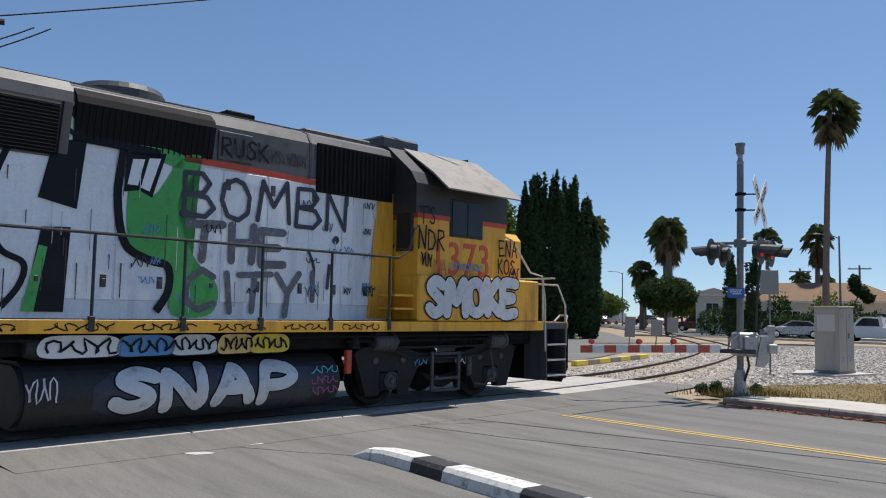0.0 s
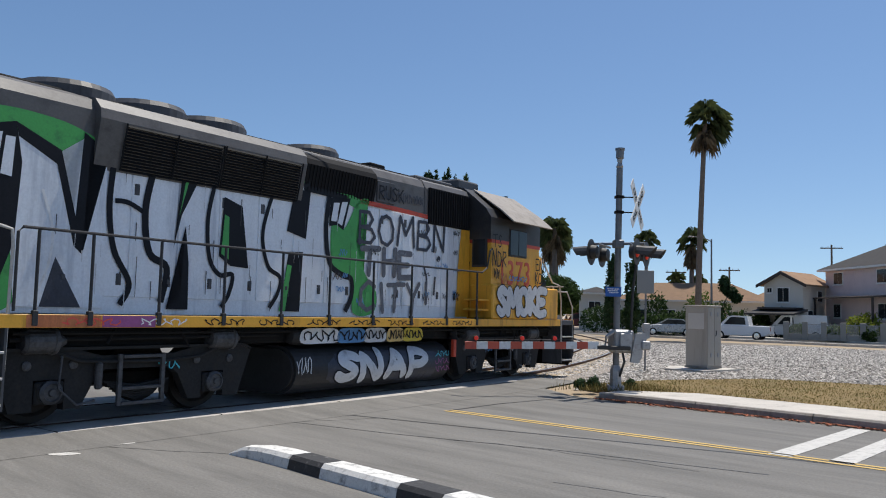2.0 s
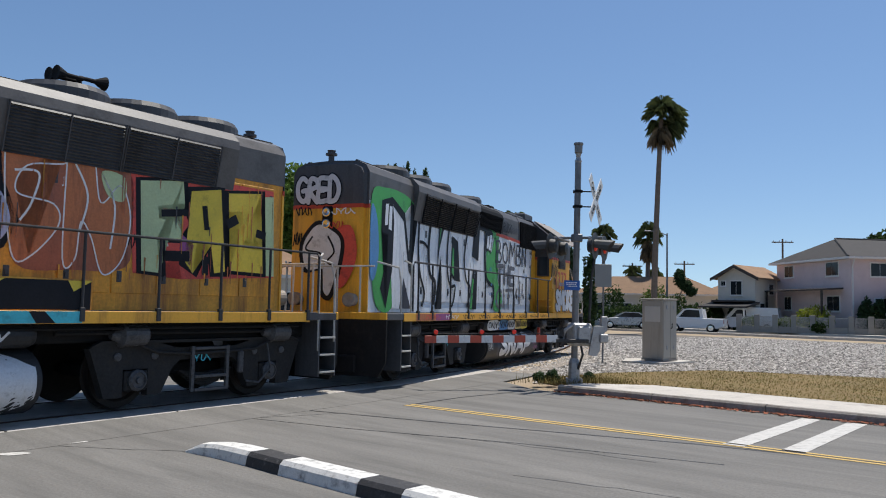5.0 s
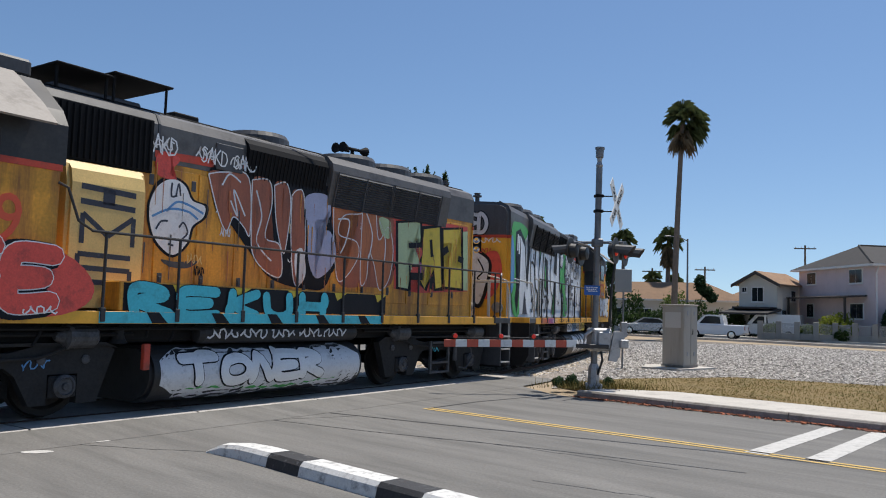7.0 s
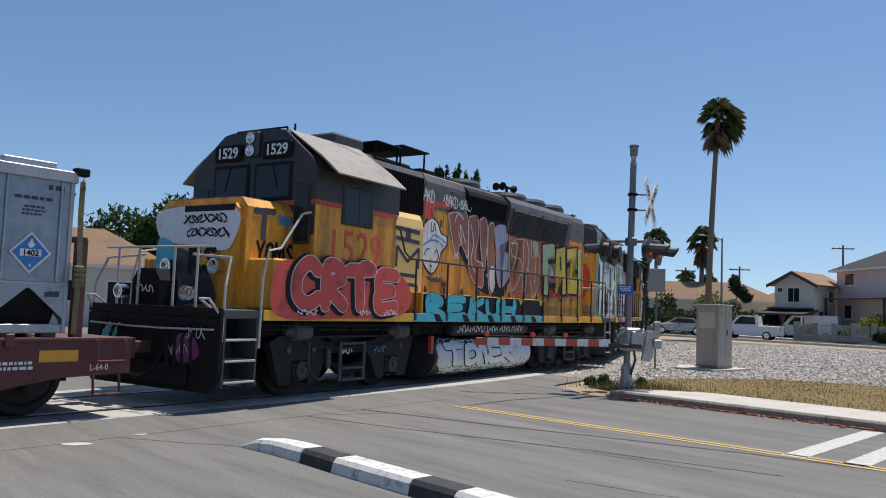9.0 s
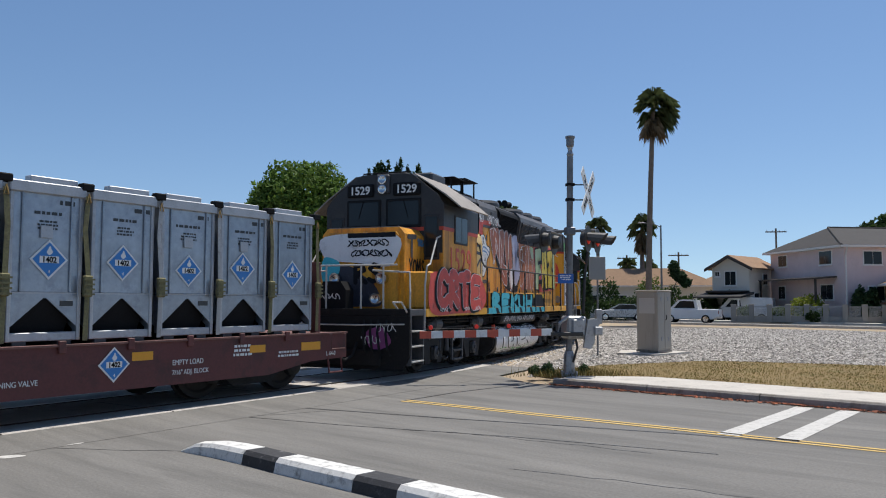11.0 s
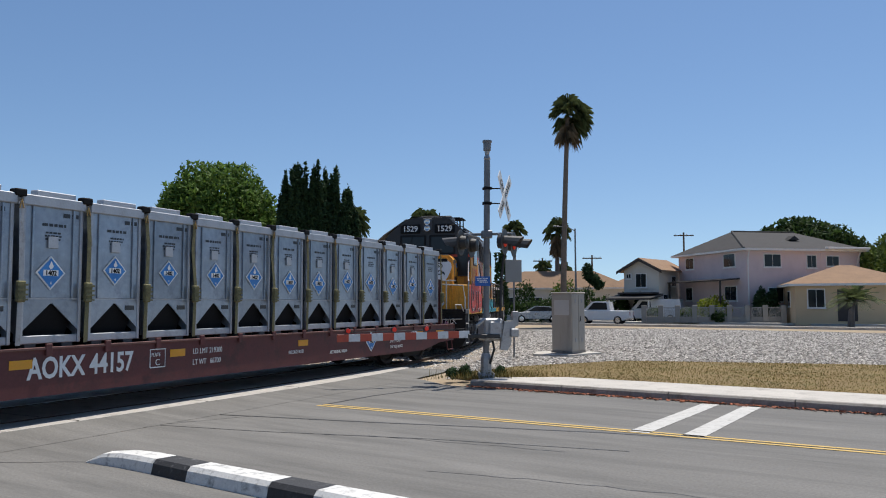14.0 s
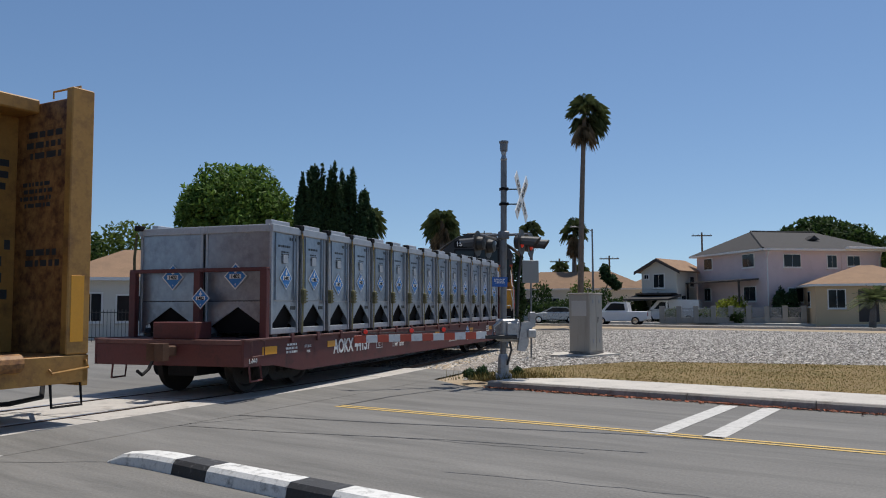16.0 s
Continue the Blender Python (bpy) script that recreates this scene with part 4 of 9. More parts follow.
    part("filter_hatch", box(B(), 1.3, 2.7, -0.55, 0.55, HT, HT + 0.1, 0.03), "loco_grey", L)
    # cab
    CW = 1.45
    cprof = [(-CW, 1.42), (-CW, CT - 0.62), (-CW + 0.14, CT - 0.42), (-0.72, CT + 0.06), (-0.5, CT + 0.1), (0.5, CT + 0.1), (0.72, CT + 0.06), (CW - 0.14, CT - 0.42), (CW, CT - 0.62), (CW, 1.42)]
    part("cab", prism(B(), cprof, 3.0, 5.25, "x"), cab_mat, L, "yellow driver's cab")
    up = [(-CW - 0.012, CT - 1.12), (-CW - 0.012, CT - 0.62), (-CW + 0.13, CT - 0.405), (-0.72, CT + 0.075), (-0.5, CT + 0.115), (0.5, CT + 0.115), (0.72, CT + 0.075), (CW - 0.13, CT - 0.405), (CW + 0.012, CT - 0.62), (CW + 0.012, CT - 1.12)]
    part("cab_roof", prism(B(), up, 2.94, 5.27, "x"), "cab_black", L, "dark grey cab roof band")
    st2 = [(-CW - 0.014, CT - 1.2), (-CW - 0.014, CT - 1.12), (CW + 0.014, CT - 1.12), (CW + 0.014, CT - 1.2)]
    part("red_band", prism(B(), st2, 2.98, 5.275, "x"), "red_stripe", L, "narrow red band round the cab")
    part("roof_rail", rod(B(), [(5.1, -0.6, CT + 0.1), (5.1, -0.6, CT + 0.17), (5.1, 0.6, CT + 0.17), (5.1, 0.6, CT + 0.1)], 0.018, 6), "grille", L)
    part("roof_cooler", box(B(), 3.0, 3.9, -0.5, 0.62, CT + 0.1, CT + 0.34, 0.04), "loco_grey", L, "air conditioner on the cab roof")
    part("roof_box", box(B(), 4.0, 4.9, -0.4, 0.4, CT + 0.1, CT + 0.2, 0.03), "loco_grey", L)
    bm = B()
    rod(bm, [(4.6, 0.3, CT + 0.15), (4.6, 0.3, CT + 0.36)], 0.02)
    rod(bm, [(3.2, -0.3, CT + 0.27), (3.2, -0.3, CT + 0.37)], 0.03)
    part("antenna", bm, "grille", L)
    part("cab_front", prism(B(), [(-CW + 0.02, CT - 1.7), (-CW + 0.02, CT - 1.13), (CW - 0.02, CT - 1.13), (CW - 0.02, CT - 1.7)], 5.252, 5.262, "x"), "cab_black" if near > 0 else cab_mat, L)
    for s in (-1, 1):
        w = part("side_window", box(B(), 3.75, 4.6, s * CW - 0.02, s * CW + 0.03, CT - 1.46, CT - 0.8, 0.01), "handrail", L, "sliding cab side window in black frame")
        part("pane", box(B(), 3.79, 4.16, s * CW + s * 0.031 - 0.004, s * CW + s * 0.031 + 0.004, CT - 1.42, CT - 0.84), "window", w)
        part("pane", box(B(), 4.19, 4.56, s * CW + s * 0.031 - 0.004, s * CW + s * 0.031 + 0.004, CT - 1.42, CT - 0.84), "window", w)
        aw = [(s * 0.74, CT + 0.085), (s * 0.74, CT + 0.105), (s * 1.5, CT - 0.4), (s * 1.86, CT - 0.7), (s * 1.84, CT - 0.72), (s * 1.48, CT - 0.425)]
        part("awning", prism(B(), aw, 3.3, 5.2, "x"), "awning", L, "faded canvas-grey sun awning over the cab window")
        # door window in the rear cab wall, front door window
        d = part("rear_door_window", box(B(), 2.955, 2.99, min(s * 0.95, s * 1.35), max(s * 0.95, s * 1.35), CT - 1.75, CT - 0.85, 0.01), "handrail", L)
        part("pane", box(B(), 2.945, 2.954, min(s * 1.0, s * 1.3), max(s * 1.0, s * 1.3), CT - 1.7, CT - 0.9), "window", d)
        d = part("front_door_window", box(B(), 5.255, 5.285, min(s * 1.0, s * 1.36), max(s * 1.0, s * 1.36), CT - 1.85, CT - 0.85, 0.01), "handrail", L)
        part("pane", box(B(), 5.286, 5.295, min(s * 1.04, s * 1.32), max(s * 1.04, s * 1.32), CT - 1.8, CT - 0.9), "window", d)
        wf = part("windscreen_frame", box(B(), 5.256, 5.292, min(s * 0.06, s * 0.93), max(s * 0.06, s * 0.93), CT - 1.12, CT - 0.46, 0.02), "rubber", L)
        part("windscreen", box(B(), 5.288, 5.298, min(s * 0.12, s * 0.87), max(s * 0.12, s * 0.87), CT - 1.06, CT - 0.52, 0.004), "window", wf)
        part("wiper", rod(B(), [(5.303, s * 0.5, CT - 0.5), (5.303, s * 0.62, CT - 0.9)], 0.009, 5), "grille", wf)
    nb = part("headlight_box", box(B(), 5.25, 5.34, -0.16, 0.16, CT - 0.34, CT + 0.1, 0.03), "loco_grey", L)
    for z in (CT - 0.24, CT - 0.02):
        part("headlight", lathe(B(), [(0.10, 5.34), (0.105, 5.37), (0.08, 5.375), (0.02, 5.36)], 16, (0, 0, z), "x"), "chrome", nb)
    for s in (-1, 1):
        b_ = part("number_board", box(B(), 5.26, 5.32, min(s * 0.24, s * 0.92), max(s * 0.24, s * 0.92), CT - 0.4, CT - 0.1, 0.03), "grille", L)
        m = Matrix(((0, 0, 1, 5.322), (1, 0, 0, s * 0.58), (0, 1, 0, CT - 0.335), (0, 0, 0, 1)))
        lettering("numeral_lettering", number, 0.26, m, "white", b_, bold=0.006, align="CENTER", label="white road numerals")
    # short nose
    npf = [(-0.98, 1.42), (-0.98, 3.0), (-0.86, 3.14), (0.86, 3.14), (0.98, 3.0), (0.98, 1.42)]
    bm = prism(B(), npf, 5.25, 6.38, "x")
    bmesh.ops.bevel(bm, geom=[e for e in bm.edges if abs(e.verts[0].co.x - 6.38) < 0.01 and abs(e.verts[1].co.x - 6.38) < 0.01 and max(e.verts[0].co.z, e.verts[1].co.z) > 1.5], offset=0.1, segments=2, affect="EDGES")
    nose = part("nose", bm, cab_mat, L, "yellow short nose with tags")
    part("nose_top", box(B(), 5.3, 6.28, -0.84, 0.84, 3.135, 3.155, 0.01), "loco_grey", nose)
    d = part("nose_door", box(B(), 6.37, 6.40, -0.28, 0.28, 1.5, 2.7, 0.01), "loco_yellow", nose)
    for y in (-0.55, 0.55):
        part("ditch_light", lathe(B(), [(0.12, 6.39), (0.125, 6.53), (0.09, 6.53), (0.02, 6.5)], 16, (0, y, 2.05), "x"), "chrome", nose)
    for s in (-1, 1):
        part("battery_box", box(B(), 2.98, 6.2, min(s * 0.9, s * 1.515), max(s * 0.9, s * 1.515), 1.42, 2.2, 0.03), cab_mat, L, "side locker below the cab")
    for s in (-1, 1):
        lettering("road_number", number, 0.82, side(3.3 if s < 0 else 4.95, s * (CW + 0.004), CT - 2.12, s), "numeral_red", L, bold=0.004, wide=0.88, gap=1.08, label="red road number with dark outline")
    # cab steps up to the cab door
    for s in (-1, 1):
        for k in range(2):
            part("cab_step", box(B(), 2.55, 2.98, min(s * 1.0, s * 1.42), max(s * 1.0, s * 1.42), 1.6 + k * 0.22, 1.64 + k * 0.22, 0.006), "loco_yellow", L)
    # handrails
    for s in (-1, 1):
        px = [rear - 0.05 + inset, -6.65, -5.65, -4.55, -3.4, -2.3, -1.15, 0.0, 1.2, 2.35]
        for x in px:
            bm = rod(B(), [(x, s * 1.5, 1.3), (x, s * 1.5, 2.42)], 0.021, 8)
            box(bm, x - 0.035, x + 0.035, s * 1.5 - 0.03, s * 1.5 + 0.03, 1.28, 1.46, 0.006)
            part("rail_post", bm, "handrail", L)
        part("handrail", rod(B(), [(rear - 0.3 + inset, s * 1.5, 1.45), (rear - 0.3 + inset, s * 1.5, 2.38), (rear - 0.24 + inset, s * 1.5, 2.44), (rear + 0.1 + inset, s * 1.5, 2.44), (2.55, s * 1.5, 2.44), (2.75, s * 1.5, 2.55), (2.9, s * 1.48, 2.95), (3.02, s * 1.46, 3.0)], 0.019, 8), "handrail", L)
        part("step_handrail", rod(B(), [(rear - 0.36 + inset, s * 1.48, 0.75), (rear - 0.34 + inset, s * 1.48, 2.2), (rear - 0.36 + inset, s * 1.48, 2.4), (rear - 0.5 + inset, s * 1.4, 2.45)], 0.02), "handrail_light", L)
        part("step_handrail", rod(B(), [(rear - 0.77 + inset, s * 1.48, 0.9), (rear - 0.77 + inset, s * 1.46, 2.0), (rear - 0.75 + inset, s * 1.4, 2.3), (rear - 0.72 + inset, s * 0.9, 2.42)], 0.02), "handrail_light", L)
        part("step_handrail", rod(B(), [(6.42, s * 1.5, 0.85), (6.4, s * 1.5, 1.9), (6.3, s * 1.5, 2.3), (6.0, s * 1.45, 2.36), (5.5, s * 1.4, 2.95), (5.3, s * 1.4, 3.0)], 0.02), "handrail_light", L)
        part("step_handrail", rod(B(), [(7.12, s * 1.48, 0.95), (7.1, s * 1.48, 1.75), (6.95, s * 1.4, 2.15), (6.9, s * 0.55, 2.2)], 0.02), "handrail_light", L)
        part("grab_iron", rod(B(), [(7.1, s * 1.2, 1.42), (7.3, s * 1.2, 1.55), (7.3, s * 1.38, 1.55), (7.12, s * 1.46, 1.3)], 0.02), "handrail_light", L)
    # step wells and pilots at both ends
    for x0, x1 in ((rear - 0.8 + inset, rear - 0.35 + inset), (6.45, 7.1)):
        for s in (-1, 1):
            bm = box(B(), x0, x0 + 0.03, min(s * 0.95, s * 1.5), max(s * 0.95, s * 1.5), 0.3, 1.28)
            box(bm, x1 - 0.03, x1, min(s * 0.95, s * 1.5), max(s * 0.95, s * 1.5), 0.3, 1.28)
            box(bm, x0 + 0.03, x1 - 0.03, min(s * 0.95, s * 1.0), max(s * 0.95, s * 1.0), 0.3, 1.28)
            w = part("step_well", bm, "loco_grey", L)
            for z in (0.36, 0.66, 0.96):
                part("step_tread", box(B(), x0 + 0.03, x1 - 0.03, min(s * 1.15, s * 1.52), max(s * 1.15, s * 1.52), z, z + 0.03, 0.004), "handrail_light", w)
    for x, d in ((rear - 0.8, -1), (7.12, 1)):
        bm = prism(B(), [(-1.35, 0.22), (-1.5, 0.5), (-1.5, 1.28), (1.5, 1.28), (1.5, 0.5), (1.35, 0.22)], x, x + d * 0.05, "x")
        pl = part("pilot", bm, "underframe", L, "grimy plough plate")
        part("pilot_bumper", box(B(), min(x + d * 0.05, x + d * 0.13), max(x + d * 0.05, x + d * 0.13), -0.9, 0.9, 0.28, 0.62, 0.03), "underframe", pl)
        coupler(L, x + d * 0.05, d)
        y0 = part("end_sill", box(B(), min(x, x + d * 0.055), max(x, x + d * 0.055), -1.5, 1.5, 1.29, 1.42, 0.006), "loco_yellow" if near < 0 or d < 0 else "underframe", L)
        for y in (-0.9, -0.4, 0.4, 0.9):
            part("end_rail_post", rod(B(), [(x, y, 1.4), (x, y, 2.3)], 0.02), "handrail_light", L)
        part("hood_end_rail", rod(B(), [(x, -1.2, 2.3), (x, 1.2, 2.3)], 0.018), "handrail_light", L)
    # end of the long hood: rounded plate, grey cap over a red band, twin lamps
    bm = box(B(), hr - 0.12, hr + 0.02, -HW - 0.018, HW + 0.018, 1.42, HT - 0.86)
    bmesh.ops.bevel(bm, geom=[q for q in bm.edges if abs(q.verts[0].co.z - q.verts[1].co.z) > 1 and q.verts[0].co.x < hr - 0.1], offset=0.1, segments=4, affect="EDGES")
    e = part("hood_end", bm, "loco_yellow", L, "yellow hood end with throw-ups")
    bm = box(B(), hr - 0.124, hr + 0.02, -HW - 0.022, HW + 0.022, HT - 0.94, HT - 0.86)
    bmesh.ops.bevel(bm, geom=[q for q in bm.edges if abs(q.verts[0].co.z - q.verts[1].co.z) > 0.05 and q.verts[0].co.x < hr - 0.1], offset=0.1, segments=4, affect="EDGES")
    part("red_band", bm, "red_stripe", e)
    bm = prism(B(), [(p_, z_) if z_ > HT - 0.7 else (p_, HT - 0.86) for p_, z_ in roof], hr - 0.122, hr - 0.018, "x")
    bmesh.ops.bevel(bm, geom=[q for q in bm.edges if q.verts[0].co.x < hr - 0.12 and q.verts[1].co.x < hr - 0.12 and max(q.verts[0].co.z, q.verts[1].co.z) > HT - 0.6], offset=0.09, segments=3, affect="EDGES")
    part("hood_end_cap", bm, "loco_grey", L)
    hb = part("end_headlight_box", box(B(), hr - 0.16, hr - 0.1, -0.12, 0.12, HT - 1.36, HT - 0.9, 0.03), "grille", e)
    for z in (HT - 1.25, HT - 1.02):
        part("end_headlight", lathe(B(), [(0.085, hr - 0.15), (0.09, hr - 0.18), (0.07, hr - 0.185), (0.02, hr - 0.17)], 16, (0, 0, z), "x"), "chrome", hb)
    for y in (-0.62, 0.62):
        part("ditch_light", lathe(B(), [(0.12, hr - 0.1), (0.14, hr - 0.3), (0.11, hr - 0.31), (0.02, hr - 0.29)], 16, (0, y, 1.66), "x"), "awning", e)
    rv = part("roof_beacon", lathe(B(), [(0.06, HT), (0.06, HT + 0.16), (0.12, HT + 0.17), (0.12, HT + 0.21), (0.07, HT + 0.22), (0.09, HT + 0.27), (0.02, HT + 0.28)], 14, (hr + 0.12, 0.1, 0)), "loco_grey", L)
    for s in (-1, 1):
        part("roof_conduit", rod(B(), [(hr, s * 0.55, HT + 0.02), (2.8, s * 0.55, HT + 0.02)], 0.022, 6), "grille", L)
    # tank, reservoirs, underframe gear
    arc = [(tank_y(0.13 + 0.8 * k / 14), 0.13 + 0.8 * k / 14) for k in range(15)]
    bm = prism(B(), arc + [(-p_, z_) for p_, z_ in reversed(arc)], -3.0, 1.5, "x")
    for side_end in (-3.0, 1.5):
        bmesh.ops.bevel(bm, geom=[q for q in bm.edges if abs(q.verts[0].co.x - side_end) < 0.01 and abs(q.verts[1].co.x - side_end) < 0.01], offset=0.05, segments=2, affect="EDGES")
    part("fuel_tank", bm, "tank", L, "bulging steel fuel tank covered in spray paint")
    for s in (-1, 1):
        part("air_reservoir", lathe(B(), [(0.02, -2.95), (0.12, -2.93), (0.155, -2.85), (0.155, 0.55), (0.12, 0.63), (0.02, 0.65)], 18, (0, s * 1.2, 1.1), "x"), "tank", L, "long air reservoir cylinder")
        part("filler_pipe", box(B(), 1.56, 1.66, s * 1.42 - 0.04, s * 1.42 + 0.04, 0.62, 0.98, 0.01), "red_stripe", L)
        part("bell", lathe(B(), [(0.03, 0.2), (0.07, 0.16), (0.09, 0.02), (0.13, -0.04), (0.0, -0.04)], 14, (1.9, s * 1.2, 1.02)), "truck", L)
        bm = B()
        for k in range(9):
            x = random.uniform(-7.4, 6.2)
            rod(bm, [(x, s * 1.25, 1.27), (x + random.uniform(-0.2, 0.2), s * 1.3, random.uniform(0.95, 1.1))], 0.02, 6)
        rod(bm, [(-7.5, s * 1.32, 1.18), (6.2, s * 1.32, 1.18)], 0.022, 6)
        rod(bm, [(-7.5, s * 1.24, 1.1), (-3.2, s * 1.24, 1.12)], 0.03, 6)
        rod(bm, [(1.7, s * 1.24, 1.1), (6.2, s * 1.24, 1.12)], 0.03, 6)
        part("brake_piping", bm, "underframe", L)
    bogie(L, -5.7, 2.5, 1.12)
    bogie(L, 3.9, 2.5, 1.12)
    return L


def tag_scrawl(bm, m, x, y, w, h, seed, thick=0.025, n=9):
    """An unreadable hand-sprayed scrawl."""
    r = random.Random(seed)
    pts = []
    for i in range(n * 4):
        t = i / (n * 4 - 1)
        pts.append((x + w * t + 0.06 * w * math.sin(t * n * 5.1 + seed), y + h * (0.5 + 0.5 * math.sin(t * n * 3.6 + seed * 1.7) * r.uniform(0.6, 1))))
    stroke(bm, pts, thick, m, 0.006)
    return bm


loco_a = locomotive("locomotive", "grey-roofed yellow diesel locomotive with hood sprayed silver and black", "silver", -1, "1373", -7.9, hood_rear=-8.35, inset=0.6)
loco_b = locomotive("locomotive", "dirty yellow diesel locomotive covered in bright graffiti", "loco_yellow_rust", 1, "1529", cab_mat="loco_yellow_rust")


def diamond(name, x, y, z, s, r, parent, end=False):
    """A blue hazard placard on a white diamond plate."""
    m = side(x, y, z, s)
    if end:
        m = Matrix(((0, 0, s, x), (s, 0, 0, y), (0, 1, 0, z), (0, 0, 0, 1)))
    pl = part(name, poly(B(), [(0, -r), (r, 0), (0, r), (-r, 0)], m, 0.012), "white", parent, "white-edged blue diamond placard")
    part("blue_field", poly(B(), [(0, -r * 0.86), (r * 0.86, 0), (0, r * 0.86), (-r * 0.86, 0)], m, 0.016), "placard", pl)
    part("number_strip", poly(B(), [(-r * 0.5, -r * 0.17), (r * 0.5, -r * 0.17), (r * 0.5, r * 0.17), (-r * 0.5, r * 0.17)], m, 0.019), "white", pl)
    lettering("numeral_lettering", "1402", r * 0.40, m @ Matrix.Translation((0, -r * 0.14, 0.02)), "grille", pl, bold=0.003, depth=0.002, align="CENTER", wide=0.95)
    lettering("class_number", "4", r * 0.24, m @ Matrix.Translation((0, -r * 0.68, 0.02)), "white", pl, depth=0.002, align="CENTER")
    part("flame", blob(B(), [(0, r * 0.22), (r * 0.17, r * 0.36), (r * 0.1, r * 0.5), (r * 0.02, r * 0.68), (-r * 0.08, r * 0.5), (-r * 0.15, r * 0.36)], m, 0.02), "white", pl)
    return pl


def bars(bm, m, x, z, w, h, lines, seed, depth=0.004, ragged=0.3):
    """Writing too small to read: rows of short bars."""
    r = random.Random(seed)
    for i in range(lines):
        zz = z - i * h * 1.7
        xx, end = x + w * r.uniform(0, ragged / 2), x + w * (1 - r.uniform(0, ragged / 2))
        while xx < end - h * 0.6:
            ww = min(r.uniform(0.6, 2.4) * h, end - xx)
            poly(bm, [(xx, zz), (xx + ww, zz), (xx + ww, zz + h), (xx, zz + h)], m, depth)
            xx += ww + h * 0.5
    return bm


CL, CD = 0.97, 1.42                        # container length along the car and depth across it


def container(seed, ends=False):
    """A galvanised hopper bin with a V bottom; its near face looks along -y, base at z = 0."""
    r = random.Random(seed)
    c = thing("bulk_container", "galvanised grey steel hopper container with blue placard, strapped down", "container", group="hopper containers on the flat car")
    h, w = CL / 2, CD / 2
    bm = box(B(), -h + 0.02, h - 0.02, -w + 0.02, w - 0.02, 0.66, 1.94, 0.02)
    part("body", bm, "bin_grey", c)
    for s in (-1, 1):
        bm = prism(B(), [(-h + 0.02, 0.1), (-h + 0.02, 0.66), (h - 0.02, 0.66), (h - 0.02, 0.1), (h - 0.05, 0.1), (h - 0.05, 0.24), (0.02, 0.6), (-0.02, 0.6), (-h + 0.05, 0.24), (-h + 0.05, 0.1)], s * (w - 0.02) - 0.008, s * (w - 0.02) + 0.008, "y")
        part("skirt", bm, "bin_grey", c)
        bm = prism(B(), [(-w + 0.03, 0.1), (-w + 0.03, 0.66), (w - 0.03, 0.66), (w - 0.03, 0.1), (w - 0.14, 0.1), (w - 0.14, 0.2), (0.0, 0.56), (-w + 0.14, 0.2), (-w + 0.14, 0.1)], s * (h - 0.02) - 0.008, s * (h - 0.02) + 0.008, "x")
        part("skirt", bm, "bin_grey", c)
    bm = B()
    a = [bm.verts.new((x, y, 0.68)) for x, y in ((-h + 0.03, -w + 0.03), (h - 0.03, -w + 0.03), (h - 0.03, w - 0.03), (-h + 0.03, w - 0.03))]
    b = [bm.verts.new((x, y, 0.08)) for x, y in ((-h + 0.14, -w + 0.2), (h - 0.14, -w + 0.2), (h - 0.14, w - 0.2), (-h + 0.14, w - 0.2))]
    for k in range(4):
        bm.faces.new((a[k], a[(k + 1) % 4], b[(k + 1) % 4], b[k]))
    bm.faces.new(b)
    bmesh.ops.recalc_face_normals(bm, faces=bm.faces[:])
    # black colour stands in for the shade inside the V openings
    part("hopper", bm, "grille", c)
    for y in (-w + 0.02, w - 0.1):
        part("base_bar", box(B(), -h + 0.02, h - 0.02, y, y + 0.08, 0.06, 0.17, 0.01), "bin_frame", c)
    for x in (-h + 0.1, h - 0.28):
        for y in (-w + 0.03, w - 0.2):
            part("base_skid", box(B(), x, x + 0.18, y, y + 0.17, 0.0, 0.07, 0.008), "shadow_steel", c)
    for x in (-h, h - 0.05):
        for y in (-w, w - 0.05):
            part("corner_post", box(B(), x, x + 0.05, y, y + 0.05, 0.06, 1.98, 0.006), "bin_frame", c)
    bm = B()
    box(bm, -h - 0.02, h + 0.02, -w - 0.035, -w + 0.04, 1.92, 2.06, 0.01)
    box(bm, -h - 0.02, h + 0.02, w - 0.04, w + 0.035, 1.92, 2.06, 0.01)
    box(bm, -h - 0.02, -h + 0.06, -w + 0.045, w - 0.045, 1.92, 2.06, 0.01)
    box(bm, h - 0.06, h + 0.02, -w + 0.045, w - 0.045, 1.92, 2.06, 0.01)
    part("top_frame", bm, "bin_frame", c)
    lid = part("lid", box(B(), -h + 0.07, h - 0.07, -w + 0.05, w - 0.05, 2.02, 2.05, 0.01), "bin_grey", c)
    k = r.uniform(-0.1, 0.1)
    part("lid_channel", box(B(), -0.3 + k, 0.34 + k, -w + 0.06, -w + 0.2, 2.05, 2.15, 0.01), "bin_frame", lid)
    part("seam", box(B(), -h + 0.05, h - 0.05, -w + 0.012, -w + 0.02, 0.655, 0.675), "bin_frame", c)
    m = side(0, -w + 0.02, 0, -1)
    diamond("placard", r.uniform(-0.05, 0.05), -w + 0.02, 1.02 + r.choice((0.0, 0.0, 0.07)), -1, r.uniform(0.21, 0.27), c)
    if ends:
        diamond("placard", -h + 0.012, 0.05, 1.12, -1, 0.25, c, end=True)
        diamond("placard", h - 0.012, 0.05, 1.12, 1, 0.25, c, end=True)
    bm = bars(B(), m, -0.24, 1.66, 0.5, 0.04, 1, seed)
    bars(bm, m, -0.14, 1.56, 0.3, 0.026, 3, seed + 1)
